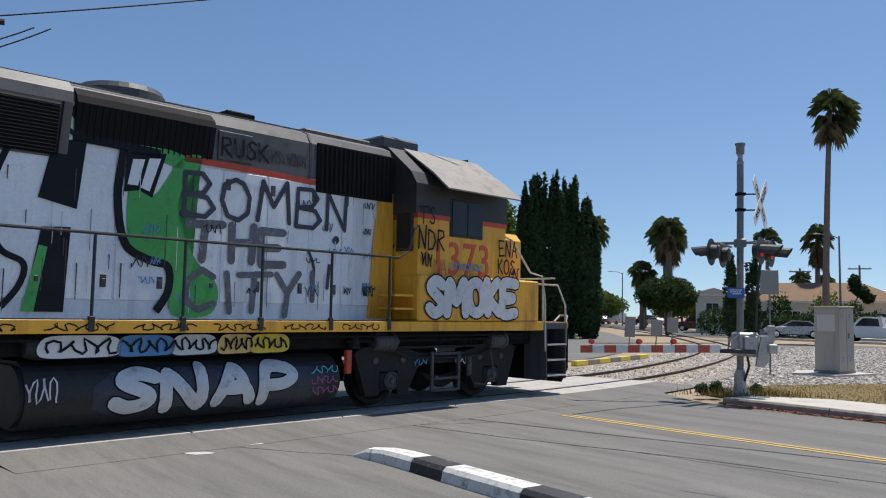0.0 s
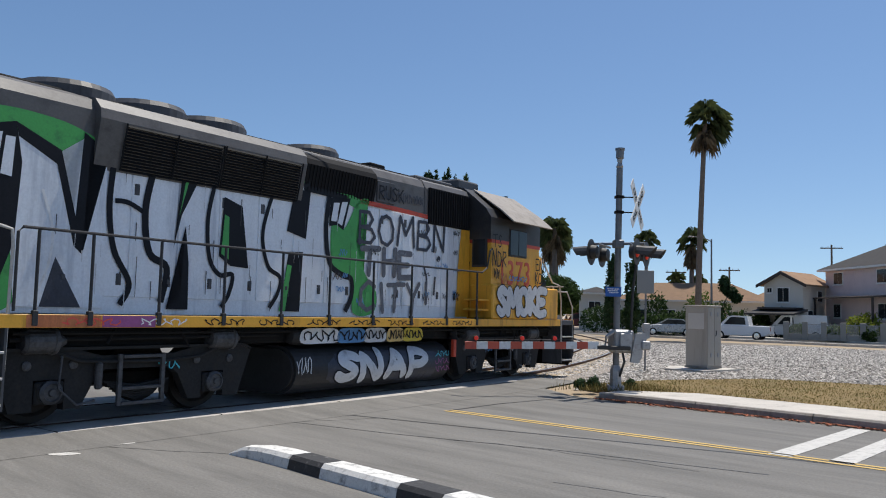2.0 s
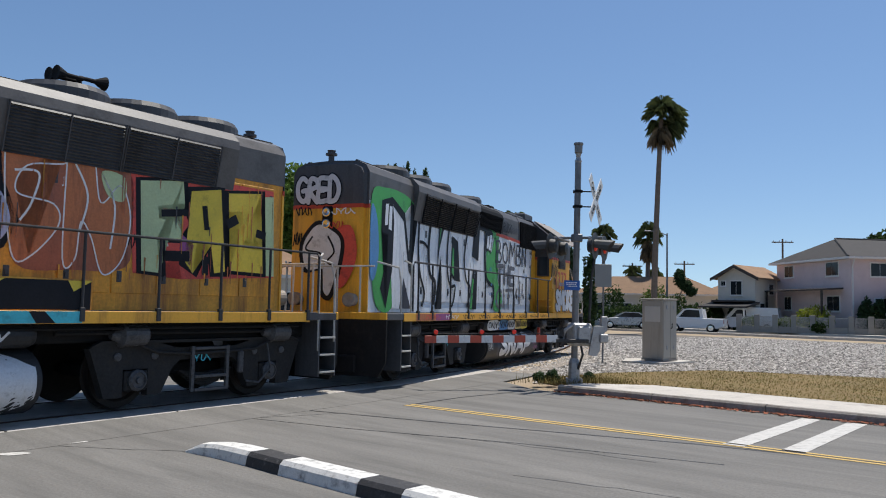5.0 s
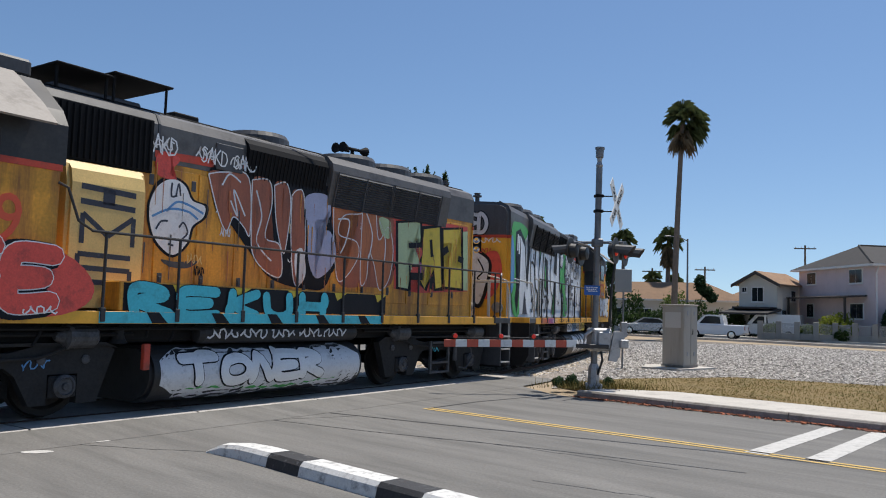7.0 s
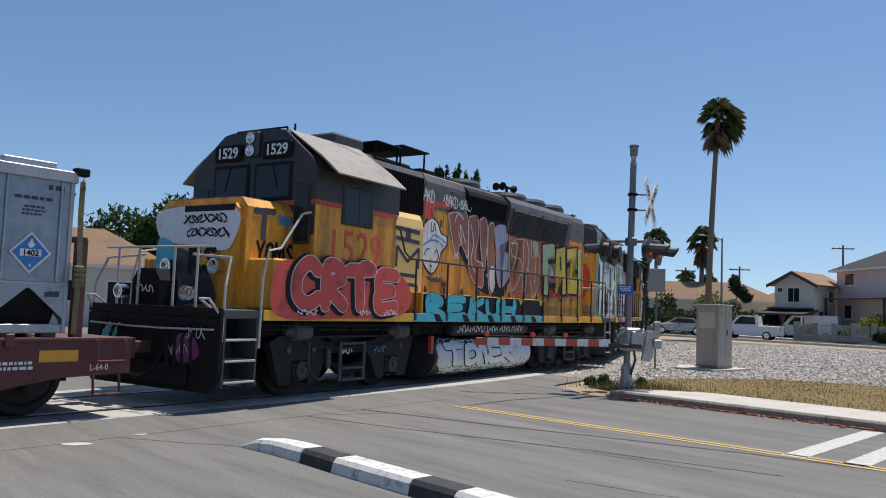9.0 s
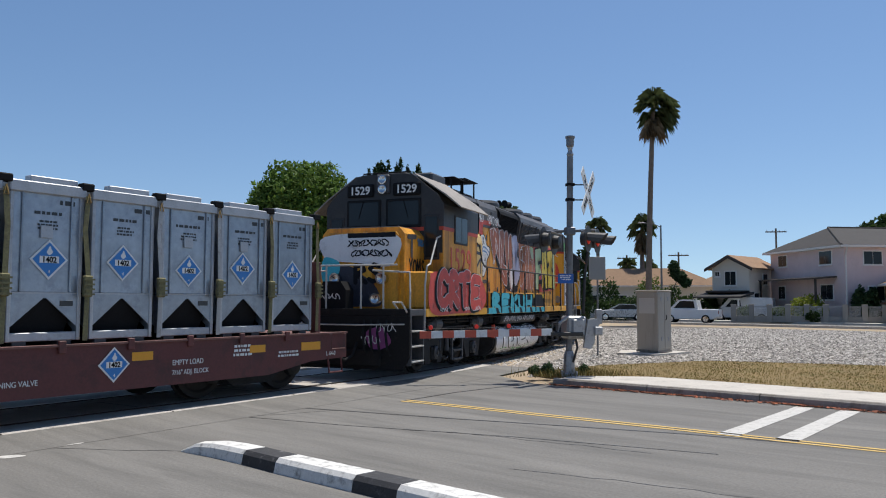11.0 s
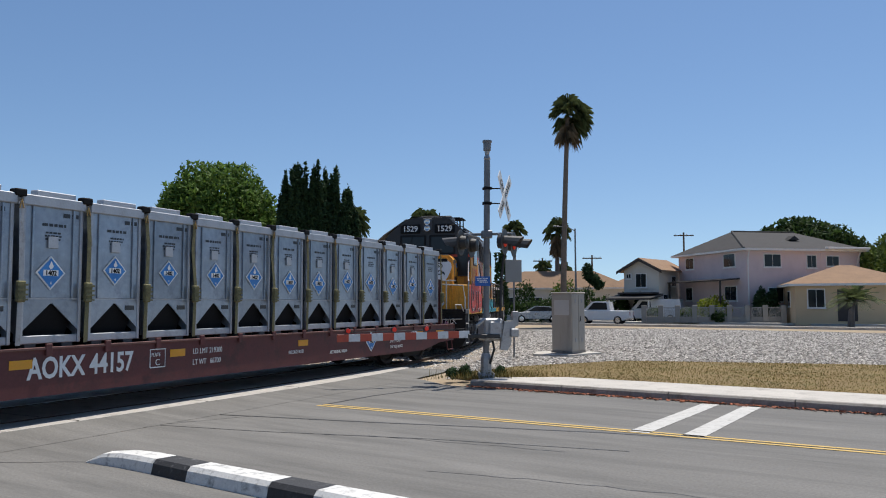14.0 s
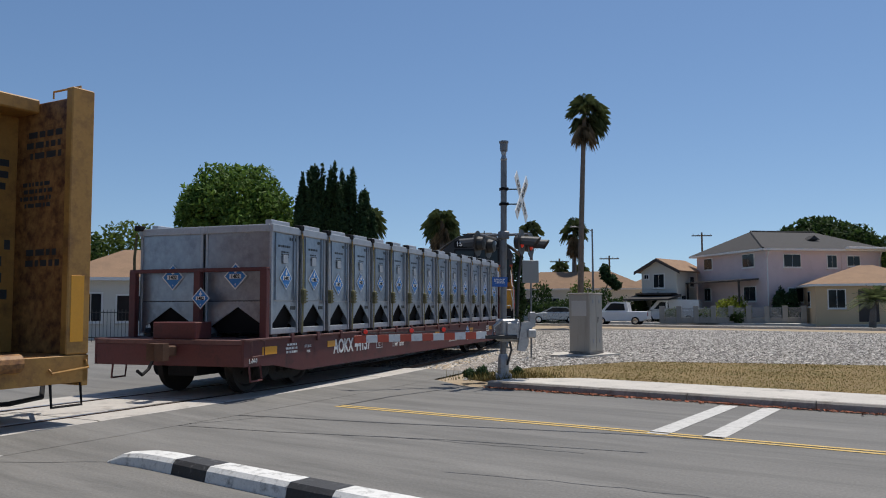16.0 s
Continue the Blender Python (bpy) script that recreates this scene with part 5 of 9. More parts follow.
    bars(bm, m, 0.16, 1.8, 0.26, 0.06, 1, seed + 2, ragged=0.05)
    tagged(part("stencil", bm, "shadow_steel", c), "small dark stencilled lettering", kind="stuff")
    for q in (-1, 1):
        part("side_rib", box(B(), q * (h - 0.16) - 0.012, q * (h - 0.16) + 0.012, -w - 0.004, -w + 0.022, 0.68, 1.92, 0.004), "bin_grey", c)
    if r.random() < 0.7:
        part("document_holder", box(B(), -0.09, 0.07, -w - 0.01, -w + 0.015, 1.36, 1.52, 0.005), "bin_frame", c)
    if r.random() < 0.5:
        part("info_plate", box(B(), 0.2, 0.38, -w + 0.004, -w + 0.016, 0.5, 0.57, 0.003), "shadow_steel", c)
    # tie-down strap with ratchet in the gap to the next bin
    x = h + r.uniform(0.03, 0.08)
    bm = B()
    st = [(x, -w - 0.05, 1.95), (x - r.uniform(-0.05, 0.06), -w - 0.06, 1.5), (x + 0.015, -w - 0.07, 0.9), (x, -w - 0.06, 0.05)]
    for (a, b) in zip(st, st[1:]):
        p, q = Vector(a), Vector(b)
        vs = [bm.verts.new(v) for v in (p + Vector((-0.035, 0, 0)), p + Vector((0.035, 0, 0)), q + Vector((0.035, 0, 0)), q + Vector((-0.035, 0, 0)))]
        bm.faces.new(vs)
        vs2 = [bm.verts.new(v.co + Vector((0, 0.006, 0))) for v in vs]
        bm.faces.new(vs2[::-1])
    sp = part("strap", bm, r.choice(("strap", "strap", "alu")), c, "olive webbing tie-down strap")
    bm = box(B(), x - 0.06, x + 0.06, -w - 0.12, -w - 0.05, 0.62, 0.9, 0.015)
    for i in range(4):
        box(bm, x - 0.075, x + 0.075, -w - 0.135, -w - 0.11, 0.64 + i * 0.065, 0.665 + i * 0.065)
    part("ratchet", bm, "strap", sp)
    bm = rod(B(), [(x, -w - 0.055, 1.98), (x - 0.03, -w - 0.06, 1.86), (x + 0.03, -w - 0.06, 1.86), (x, -w - 0.055, 1.98)], 0.008, 5)
    part("hook", bm, "brass", sp)
    part("top_bracket", box(B(), x - 0.09, x + 0.09, -w - 0.05, -w + 0.08, 2.02, 2.12, 0.015), "grille", c, "black top locking bracket")
    return c


DECK = 1.0


def flat_car():
    f = thing("flat_car", "dark red flat car with orange reflectors and white stencils", "flat car")
    sp = [(-8.55, DECK), (8.55, DECK), (8.55, 0.55), (7.6, 0.52), (6.6, 0.36), (-6.6, 0.36), (-7.6, 0.52), (-8.55, 0.55)]
    for s in (-1, 1):
        e = 1.68 if s > 0 else 1.40
        part("side_sill", prism(B(), sp, s * e - 0.02, s * e + 0.02, "y"), "flat_red", f)
        part("sill_flange", box(B(), -8.55, 8.55, s * e - 0.05, s * e + 0.05, DECK - 0.02, DECK + 0.012, 0.004), "flat_red_top", f)
        for i in range(15):
            x = -7.0 + i
            part("stake_pocket", box(B(), x - 0.05, x + 0.05, 1.70, 1.74, DECK - 0.1, DECK + 0.06, 0.008) if s > 0 else box(B(), x - 0.05, x + 0.05, -1.46, -1.42, DECK - 0.1, DECK + 0.06, 0.008), "flat_red", f)
    part("deck", box(B(), -8.55, 8.55, -1.38, 1.66, DECK - 0.08, DECK - 0.005), "flat_red_top", f, "worn reddish steel deck")
    part("centre_sill", box(B(), -8.3, 8.3, -0.3, 0.3, 0.36, DECK - 0.08), "underframe", f)
    for x, d in ((-8.55, -1), (8.55, 1)):
        part("end_sill", box(B(), min(x, x - d * 0.1), max(x, x - d * 0.1), -1.38, 1.66, 0.55, DECK - 0.08, 0.01), "flat_red", f)
        coupler(f, x, d)
        for s in (-1, 1):
            bm = rod(B(), [(x - d * 0.12, s * 1.42, 0.98), (x - d * 0.12, s * 1.5, 0.98), (x - d * 0.12, s * 1.5, 0.72), (x - d * 0.5, s * 1.5, 0.72), (x - d * 0.5, s * 1.5, 0.98), (x - d * 0.5, s * 1.42, 0.98)], 0.012, 6)
            part("grab_iron", bm, "flat_red_top", f)
            bm = rod(B(), [(x - d * 0.15, s * 1.42, 0.56), (x - d * 0.15, s * 1.45, 0.3), (x - d * 0.5, s * 1.45, 0.3), (x - d * 0.5, s * 1.42, 0.56)], 0.02, 6)
            part("sill_step", bm, "flat_red", f)
    # end frames that hold the bins
    for x in (-7.72, 7.85):
        bm = B()
        for y in (-1.36, 0.05, 1.5):
            box(bm, x - 0.06, x + 0.06, y, y + 0.14, DECK, DECK + 1.24, 0.01)
        box(bm, x - 0.05, x + 0.05, -1.36, 1.64, DECK + 1.2, DECK + 1.27, 0.01)
        part("end_frame", bm, "flat_red", f, "dark red steel restraint frame")
    diamond("placard", -7.8, 0.0, DECK + 0.72, -1, 0.2, f, end=True)
    part("tool_box", box(B(), -8.42, -7.95, -0.35, 0.55, DECK, DECK + 0.3, 0.015), "flat_red", f, "red steel tool box on the deck")
    for x in (-7.75, -2.55, -5.4, 4.2, 6.35, 7.6, 1.0):
        part("reflector", box(B(), x - 0.24, x + 0.24, -1.427, -1.42, 0.72, 0.86, 0.002) if abs(x) > 7 else box(B(), x - 0.17, x + 0.17, -1.427, -1.42, 0.74, 0.86, 0.002), "reflector", f, "orange reflective sticker")
    m = side(0, -1.421, 0, -1)
    lettering("reporting_mark", "AOKX 44157", 0.40, m @ Matrix.Translation((-5.3, 0.6, 0.002)), "white", f, bold=0.009, wide=0.8, label="white reporting mark lettering")
    lettering("stencil", "LD LMT 219300", 0.13, m @ Matrix.Translation((-2.2, 0.76, 0.002)), "white", f, wide=0.85)
    lettering("stencil", "LT WT   66700", 0.13, m @ Matrix.Translation((-2.2, 0.58, 0.002)), "white", f, wide=0.85)
    lettering("stencil", "RELEASE ROD", 0.1, m @ Matrix.Translation((0.5, 0.6, 0.002)), "white", f, wide=0.85)
    lettering("stencil", "RETAINING VALVE", 0.1, m @ Matrix.Translation((2.0, 0.52, 0.002)), "white", f, wide=0.85)
    lettering("stencil", "EMPTY LOAD", 0.11, m @ Matrix.Translation((4.7, 0.64, 0.002)), "white", f, wide=0.85)
    lettering("stencil", "7/16\" ADJ. BLOCK", 0.1, m @ Matrix.Translation((4.7, 0.5, 0.002)), "white", f, wide=0.85)
    lettering("stencil", "L-64-0", 0.11, m @ Matrix.Translation((8.0, 0.6, 0.002)), "white", f, wide=0.85)
    lettering("stencil", "L-64-0", 0.11, m @ Matrix.Translation((-8.4, 0.6, 0.002)), "white", f, wide=0.85)
    lettering("stencil", "LIFT JACK", 0.07, m @ Matrix.Translation((-6.5, 0.78, 0.002)), "white", f, wide=0.85)
    lettering("stencil", "HERE", 0.07, m @ Matrix.Translation((-6.42, 0.68, 0.002)), "white", f, wide=0.85)
    bm = bars(B(), m, -7.2, 0.84, 0.45, 0.04, 3, 5)
    bars(bm, m, 5.8, 0.84, 0.5, 0.04, 3, 6)
    bars(bm, m, 6.8, 0.7, 0.5, 0.035, 2, 7)
    part("small_stencil", bm, "white", f, "unreadable small white stencil")
    bm = stroke(B(), [(-3.15, 0.6), (-2.83, 0.6), (-2.83, 0.88), (-3.15, 0.88), (-3.15, 0.6)], 0.02, m)
    part("plate_box", bm, "white", f)
    lettering("stencil", "PLATE", 0.08, m @ Matrix.Translation((-3.12, 0.77, 0.002)), "white", f, wide=0.85)
    lettering("stencil", "C", 0.14, m @ Matrix.Translation((-3.04, 0.63, 0.002)), "white", f)
    diamond("placard", 3.75, -1.421, 0.71, -1, 0.24, f)
    bogie(f, -6.6, 1.78, 0.98, False)
    bogie(f, 6.6, 1.78, 0.98, False)
    bm = B()
    rod(bm, [(-5.2, -1.1, 0.5), (-2, -1.1, 0.42), (2, -1.1, 0.42), (5.2, -1.1, 0.5)], 0.03)
    lathe(bm, [(0.02, -0.5), (0.16, -0.48), (0.16, 0.48), (0.02, 0.5)], 14, (0.6, -0.85, 0.5), "x")
    part("brake_gear", bm, "underframe", f)
    return f


def bulkhead_car():
    c = thing("bulkhead_car", "rusty tan centre-beam freight car with tall end bulkhead", "freight car")
    for s in (-1, 1):
        part("side_sill", box(B(), -9.5, 9.5, s * 1.42 - 0.03, s * 1.42 + 0.03, 0.55, 0.92, 0.01), "tan_clean", c)
    part("deck", box(B(), -9.5, 9.5, -1.4, 1.4, 0.86, 0.93), "tan_steel", c)
    part("end_sill", box(B(), 9.4, 9.5, -1.45, 1.45, 0.5, 0.92, 0.01), "tan_clean", c)
    part("bulkhead_plate", box(B(), 9.28, 9.36, -1.38, 1.38, 0.93, 4.5, 0.01), "tan_steel", c, "rust-streaked bulkhead plate")
    for y in (-1.45, 1.31):
        part("bulkhead_post", box(B(), 9.15, 9.5, y, y + 0.14, 0.93, 4.6, 0.015), "tan_clean", c)
    part("reflector", box(B(), 9.2, 9.4, -1.456, -1.45, 1.1, 2.0, 0.002), "reflector", c)
    part("centre_beam", box(B(), -9.2, 9.28, -0.06, 0.06, 0.93, 4.35, 0.01), "tan_clean", c, "tan centre beam wall")
    part("top_chord", box(B(), -9.3, 9.28, -0.55, 0.55, 4.35, 4.55, 0.02), "tan_clean", c)
    for x in (8.6, 7.4, 6.2, 5.0):
        part("beam_rib", box(B(), x - 0.05, x + 0.05, -0.5, 0.5, 0.93, 4.35, 0.01), "tan_clean", c)
    m = Matrix(((0, 0, -1, 9.279), (-1, 0, 0, 0), (0, 1, 0, 0), (0, 0, 0, 1)))
    bm = bars(B(), m, 0.25, 4.0, 0.9, 0.09, 3, 11)
    bars(bm, m, 0.15, 3.3, 0.8, 0.06, 4, 12)
    bars(bm, m, 0.3, 2.3, 0.8, 0.09, 2, 13)
    tagged(part("stencil", bm, "shadow_steel", c), "faded dark stencil rows", kind="stuff")
    m2 = side(0, -0.061, 0, -1)
    bm = bars(B(), m2, 8.7, 3.6, 0.5, 0.1, 3, 14)
    bars(bm, m2, 8.7, 2.4, 0.5, 0.14, 4, 15)
    tagged(part("stencil", bm, "shadow_steel", c), "faded dark stencil rows", kind="stuff")
    bm = rod(B(), [(9.45, -1.2, 4.6), (9.45, -1.2, 4.7), (9.45, -0.6, 4.7), (9.45, -0.6, 4.6)], 0.015, 6)
    part("grab_iron", bm, "tan_clean", c)
    part("grab_iron", rod(B(), [(9.45, -1.46, 0.85), (9.45, -1.52, 0.75), (8.9, -1.52, 0.7), (8.9, -1.46, 0.75)], 0.016, 6), "tan_clean", c)
    part("sill_step", rod(B(), [(9.4, -1.42, 0.55), (9.4, -1.46, 0.25), (8.95, -1.46, 0.25), (8.95, -1.42, 0.55)], 0.02, 6), "underframe", c)
    part("brake_rod", rod(B(), [(7.0, -1.0, 0.35), (8.6, -1.1, 0.32), (9.4, -0.6, 0.3), (9.9, 0.1, 0.45)], 0.035, 6), "underframe", c)
    part("winch", lathe(B(), [(0.05, -0.2), (0.12, -0.18), (0.12, 0.18), (0.05, 0.2)], 12, (8.3, -1.46, 0.86), "x"), "tan_steel", c)
    coupler(c, 9.5, 1)
    bogie(c, 7.0, 1.78, 0.98, False)
    bogie(c, -7.0, 1.78, 0.98, False)
    return c


flat = flat_car()
bins = []
for i in range(14):
    proto = container(100 + i, i == 13)
    bins.append((proto, pose(7.22 - i * 1.1, -0.62, DECK)))
    bins.append((copy_thing(proto, pose(0, 0, 0)), pose(7.22 - i * 1.1, 0.86, DECK, 0, 0, 180)))
tan_car = bulkhead_car()


# ---- spray paint on the locomotives ----
def throwup(text, parent, m, x, z, size, w, rim, fill, edge, wide=1.0, gap=0.3, wrap=None, label="", seed=1, lift=0.0):
    """Hand-sprayed bubble letters: a fat round line with a dark rim, each letter leaning a little over the last."""
    r, at = random.Random(seed), x
    for i, ch in enumerate(text):
        g = GLYPH[ch]
        t, j, k = r.uniform(-0.1, 0.1), r.uniform(-0.05, 0.05) * size, r.uniform(0.94, 1.08)
        pts = curve([(at + (px_ + t * py_) * size * wide, z + j + py_ * size * k) for px_, py_ in g], 4)
        for n_, (mt, ww) in enumerate(((edge, w + 2 * rim), (fill, w))):
            bm = scrawl_letter(pts, ww, m, lift + 0.004 + (0.012 if wrap else 0.003) * n_ + 0.0016 * (i % 2), 0.00002)
            if wrap:
                for v in bm.verts:
                    d = abs(v.co.y) - 1.43
                    v.co.y = math.copysign(wrap(v.co.z) + 0.006 + d, v.co.y)
            part("graffiti_letter" if n_ else "graffiti_outline", bm, mt, parent, label if n_ else "")
        at += (max(q[0] for q in g) + gap) * size * wide


def sprayed_band(parent, s, u0, u1, z0, z1, material, seed, off=0.003):
    """A ragged sheet of spray paint that follows the round of the fuel tank."""
    r, bm, n, rows = random.Random(seed), B(), 40, []
    for i in range(n + 1):
        u = u0 + (u1 - u0) * i / n
        a, b = z0 + r.uniform(-0.02, 0.03) + 0.05 * math.sin(u * 2.1 + seed), z1 + r.uniform(-0.03, 0.01) - 0.03 * math.sin(u * 1.7)
        e = min(1.0, 6 * min(i, n - i) / n + 0.5)
        mid = (a + b) / 2
        rows.append([bm.verts.new((u if s < 0 else -u, s * (tank_y(q) + off), q)) for q in [mid + (a + (b - a) * k / 10 - mid) * e for k in range(11)]])
    for a, b in zip(rows, rows[1:]):
        for k in range(10):
            bm.faces.new((a[k], b[k], b[k + 1], a[k + 1]) if s < 0 else (a[k], a[k + 1], b[k + 1], b[k]))
    bmesh.ops.recalc_face_normals(bm, faces=bm.faces[:])
    return part("graffiti", bm, material, parent)


def pipe_y(z):
    return 1.2 + math.sqrt(max(0.0, 0.158 ** 2 - (z - 1.1) ** 2))


def paintings(parent, m, items, name="graffiti"):
    """items: (kind, material, depth, points[, width]). Painted shapes on a wall."""
    for it in items:
        bm = B()
        if it[0] in ("blob", "edged"):
            blob(bm, it[3], m, it[2])
            if it[0] == "edged":
                p = it[3]
                part("graffiti_line", stroke(B(), curve([*p, p[0]]), 0.022, m, it[2] + 0.003), "white_spray", parent)
        elif it[0] == "poly":
            poly(bm, it[3], m, it[2])
        else:
            stroke(bm, curve(it[3]), it[4], m, it[2])
        part(name, bm, it[1], parent)


def curve(pts, n=6):
    """A smooth line through a few points."""
    if len(pts) < 3:
        return pts
    out = []
    P = [Vector((*p, 0)) for p in pts]
    P = [P[0]] + P + [P[-1]]
    for i in range(1, len(P) - 2):
        p0, p1, p2, p3 = P[i - 1:i + 3]
        for k in range(n):
            t = k / n
            q = 0.5 * ((2 * p1) + (p2 - p0) * t + (2 * p0 - 5 * p1 + 4 * p2 - p3) * t * t + (3 * p1 - p0 - 3 * p2 + p3) * t ** 3)
            out.append((q.x, q.y))
    out.append(pts[-1])
    return out


wa = side(0, -(HW + 0.02), 0, -1)
D0, D1, D2 = 0.004, 0.007, 0.010
paintings(loco_a, wa, [("blob", "green_spray", D0, [(-8.28, 3.75), (-7.7, 3.95), (-7.0, 3.95), (-6.5, 3.85), (-6.05, 3.6), (-6.6, 3.3), (-7.0, 2.4), (-7.35, 1.5), (-8.0, 1.55), (-8.26, 2.4)])])
paintings(loco_a, wa, [("blob", "blue_spray", D1, [(-8.3, 3.5), (-8.05, 3.3), (-7.95, 2.6), (-8.1, 2.1), (-8.3, 2.2)])])
paintings(loco_a, wa, [("poly", "silver", D1, [(-7.4, 3.7), (-6.9, 3.45), (-6.6, 2.6), (-6.5, 3.75), (-6.15, 3.5), (-6.1, 1.5), (-7.3, 1.5), (-7.4, 2.4)])])
paintings(loco_a, wa, [("poly", "black_spray", D2, [(-7.86, 3.68), (-7.4, 3.8), (-7.3, 3.3), (-7.34, 2.3), (-7.6, 1.5), (-7.86, 1.9), (-7.62, 2.5), (-7.56, 3.0), (-7.86, 3.05)])])
paintings(loco_a, wa, [("poly", "silver", D2 + 0.003, [(-7.7, 3.62), (-7.56, 3.64), (-7.6, 3.2), (-7.72, 3.18)])])
paintings(loco_a, wa, [("poly", "silver", D2 + 0.003, [(-7.52, 3.6), (-7.4, 3.6), (-7.42, 3.1), (-7.56, 3.12)])])
paintings(loco_a, wa, [("poly", "black_spray", D2, [(-7.4, 3.8), (-6.8, 3.54), (-6.56, 2.7), (-6.5, 3.84), (-6.12, 3.62), (-6.16, 3.5), (-6.4, 3.66), (-6.44, 2.2), (-6.56, 2.3), (-6.85, 3.35), (-7.36, 3.62)])])
paintings(loco_a, wa, [("poly", "dark_spray", D2, [(-6.98, 1.5), (-6.8, 2.15), (-6.42, 1.5)])])
paintings(loco_a, wa, [("line", "white_spray", D2, [(-7.02, 3.0), (-6.86, 2.5), (-6.9, 2.0), (-7.08, 1.55)], 0.035)])
paintings(loco_a, wa, [("line", "black_spray", D2, [(-6.04, 3.6), (-6.08, 2.9), (-5.98, 2.3), (-5.72, 1.85), (-5.85, 1.55)], 0.09)])
paintings(loco_a, wa, [("line", "black_spray", D2, [(-6.0, 2.98), (-5.8, 2.98), (-5.56, 2.88)], 0.07)])
paintings(loco_a, wa, [("line", "black_spray", D2, [(-5.4, 3.56), (-5.52, 2.9), (-5.42, 2.3), (-5.12, 2.1), (-5.2, 1.6)], 0.11)])
paintings(loco_a, wa, [("poly", "black_spray", D2, [(-4.92, 3.5), (-4.54, 3.62), (-4.9, 2.9), (-5.02, 2.4)])])
paintings(loco_a, wa, [("poly", "green_spray", D2 + 0.003, [(-4.86, 3.4), (-4.8, 3.42), (-4.94, 2.9)])])
paintings(loco_a, wa, [("poly", "black_spray", D2, [(-4.82, 2.75), (-4.9, 2.2), (-4.86, 1.7), (-5.1, 1.5), (-4.72, 1.5), (-4.74, 2.2)])])
paintings(loco_a, wa, [("line", "black_spray", D2, [(-4.3, 3.52), (-4.42, 2.9), (-4.36, 2.3), (-4.15, 2.05), (-3.9, 2.06), (-3.96, 1.75), (-4.1, 1.55)], 0.075)])
paintings(loco_a, wa, [("poly", "black_spray", D2, [(-4.12, 3.28), (-3.75, 3.17), (-3.66, 2.6), (-3.58, 2.18), (-3.95, 2.2), (-4.18, 2.34)])])
paintings(loco_a, wa, [("poly", "green_spray", D2 + 0.003, [(-4.1, 3.0), (-4.01, 2.97), (-3.99, 2.3), (-4.14, 2.38)])])
paintings(loco_a, wa, [("line", "black_spray", D2, [(-3.08, 3.55), (-3.3, 2.8), (-3.16, 2.25), (-2.88, 2.07), (-2.92, 1.8), (-3.1, 1.55)], 0.075)])
paintings(loco_a, wa, [("poly", "black_spray", D2, [(-2.6, 3.64), (-2.22, 3.64), (-2.3, 2.77), (-2.76, 2.87)])])
paintings(loco_a, wa, [("poly", "black_spray", D2, [(-2.7, 2.52), (-2.36, 2.54), (-2.4, 1.5), (-2.86, 1.5)])])
paintings(loco_a, wa, [("poly", "green_spray", D2 + 0.003, [(-2.72, 2.3), (-2.62, 2.28), (-2.74, 1.5), (-2.88, 1.5)])])
paintings(loco_a, wa, [("line", "green_spray", D1, [(-3.0, 3.86), (-2.3, 3.8), (-1.7, 3.72), (-0.9, 3.55)], 0.2)])
paintings(loco_a, wa, [("line", "black_spray", D2, [(-3.1, 3.72), (-2.5, 3.68), (-1.9, 3.66), (-1.25, 3.62)], 0.12)])
paintings(loco_a, wa, [("blob", "green_spray", D1, [(-1.64, 3.2), (-1.32, 3.05), (-0.95, 3.6), (-0.62, 3.64), (-0.98, 3.0), (-0.72, 2.3), (-0.34, 1.9), (-0.42, 1.5), (-1.0, 1.5), (-1.06, 2.1), (-1.6, 2.35)])])
paintings(loco_a, wa, [("line", "black_spray", D2, [(-1.74, 3.62), (-1.8, 3.0), (-1.68, 2.4), (-1.36, 2.2), (-1.08, 2.12), (-1.06, 1.8), (-1.22, 1.52)], 0.11)])
paintings(loco_a, wa, [("poly", "black_spray", D2, [(-1.7, 3.58), (-1.16, 3.64), (-1.34, 3.02), (-1.52, 3.1), (-1.72, 3.06)])])
paintings(loco_a, wa, [("poly", "silver", D2 + 0.003, [(-1.62, 3.5), (-1.46, 3.52), (-1.54, 3.16), (-1.68, 3.16)])])
paintings(loco_a, wa, [("poly", "silver", D2 + 0.003, [(-1.4, 3.54), (-1.24, 3.56), (-1.38, 3.1), (-1.5, 3.14)])])
paintings(loco_a, wa, [("blob", "dark_spray", D2, [(-0.95, 2.85), (-0.86, 2.78), (-0.8, 2.87), (-0.87, 2.94)])])
paintings(loco_a, wa, [("blob", "dark_spray", D2, [(1.66, 2.67), (1.74, 2.62), (1.8, 2.7), (1.73, 2.76)])])
paintings(loco_a, wa, [("line", "red_stripe", D1, [(-0.9, 3.62), (0.2, 3.6), (1.3, 3.56)], 0.09)])
paintings(loco_a, wa, [("poly", "loco_yellow", D1, [(2.42, 1.45), (2.95, 1.45), (2.95, 3.58), (2.6, 3.5), (2.5, 2.6)])])
paintings(loco_a, wa, [("line", "dark_spray", D2, [(1.2, 2.5), (1.32, 2.2), (1.28, 1.75)], 0.05)])
paintings(loco_a, wa, [("line", "dark_spray", D2, [(1.62, 2.3), (1.58, 1.9)], 0.06)])
wt = wa @ Matrix.Translation((0, 0, 0.009))
sprayed("BOMBN", loco_a, wt, -0.88, 2.86, 0.58, 0.07, "dark_spray", wide=1.0, gap=0.22, label="hand-sprayed dark capital letter", seed=4)
sprayed("THE", loco_a, wt, -0.82, 2.24, 0.5, 0.11, "faded_spray", wide=1.1, gap=0.26, seed=5)
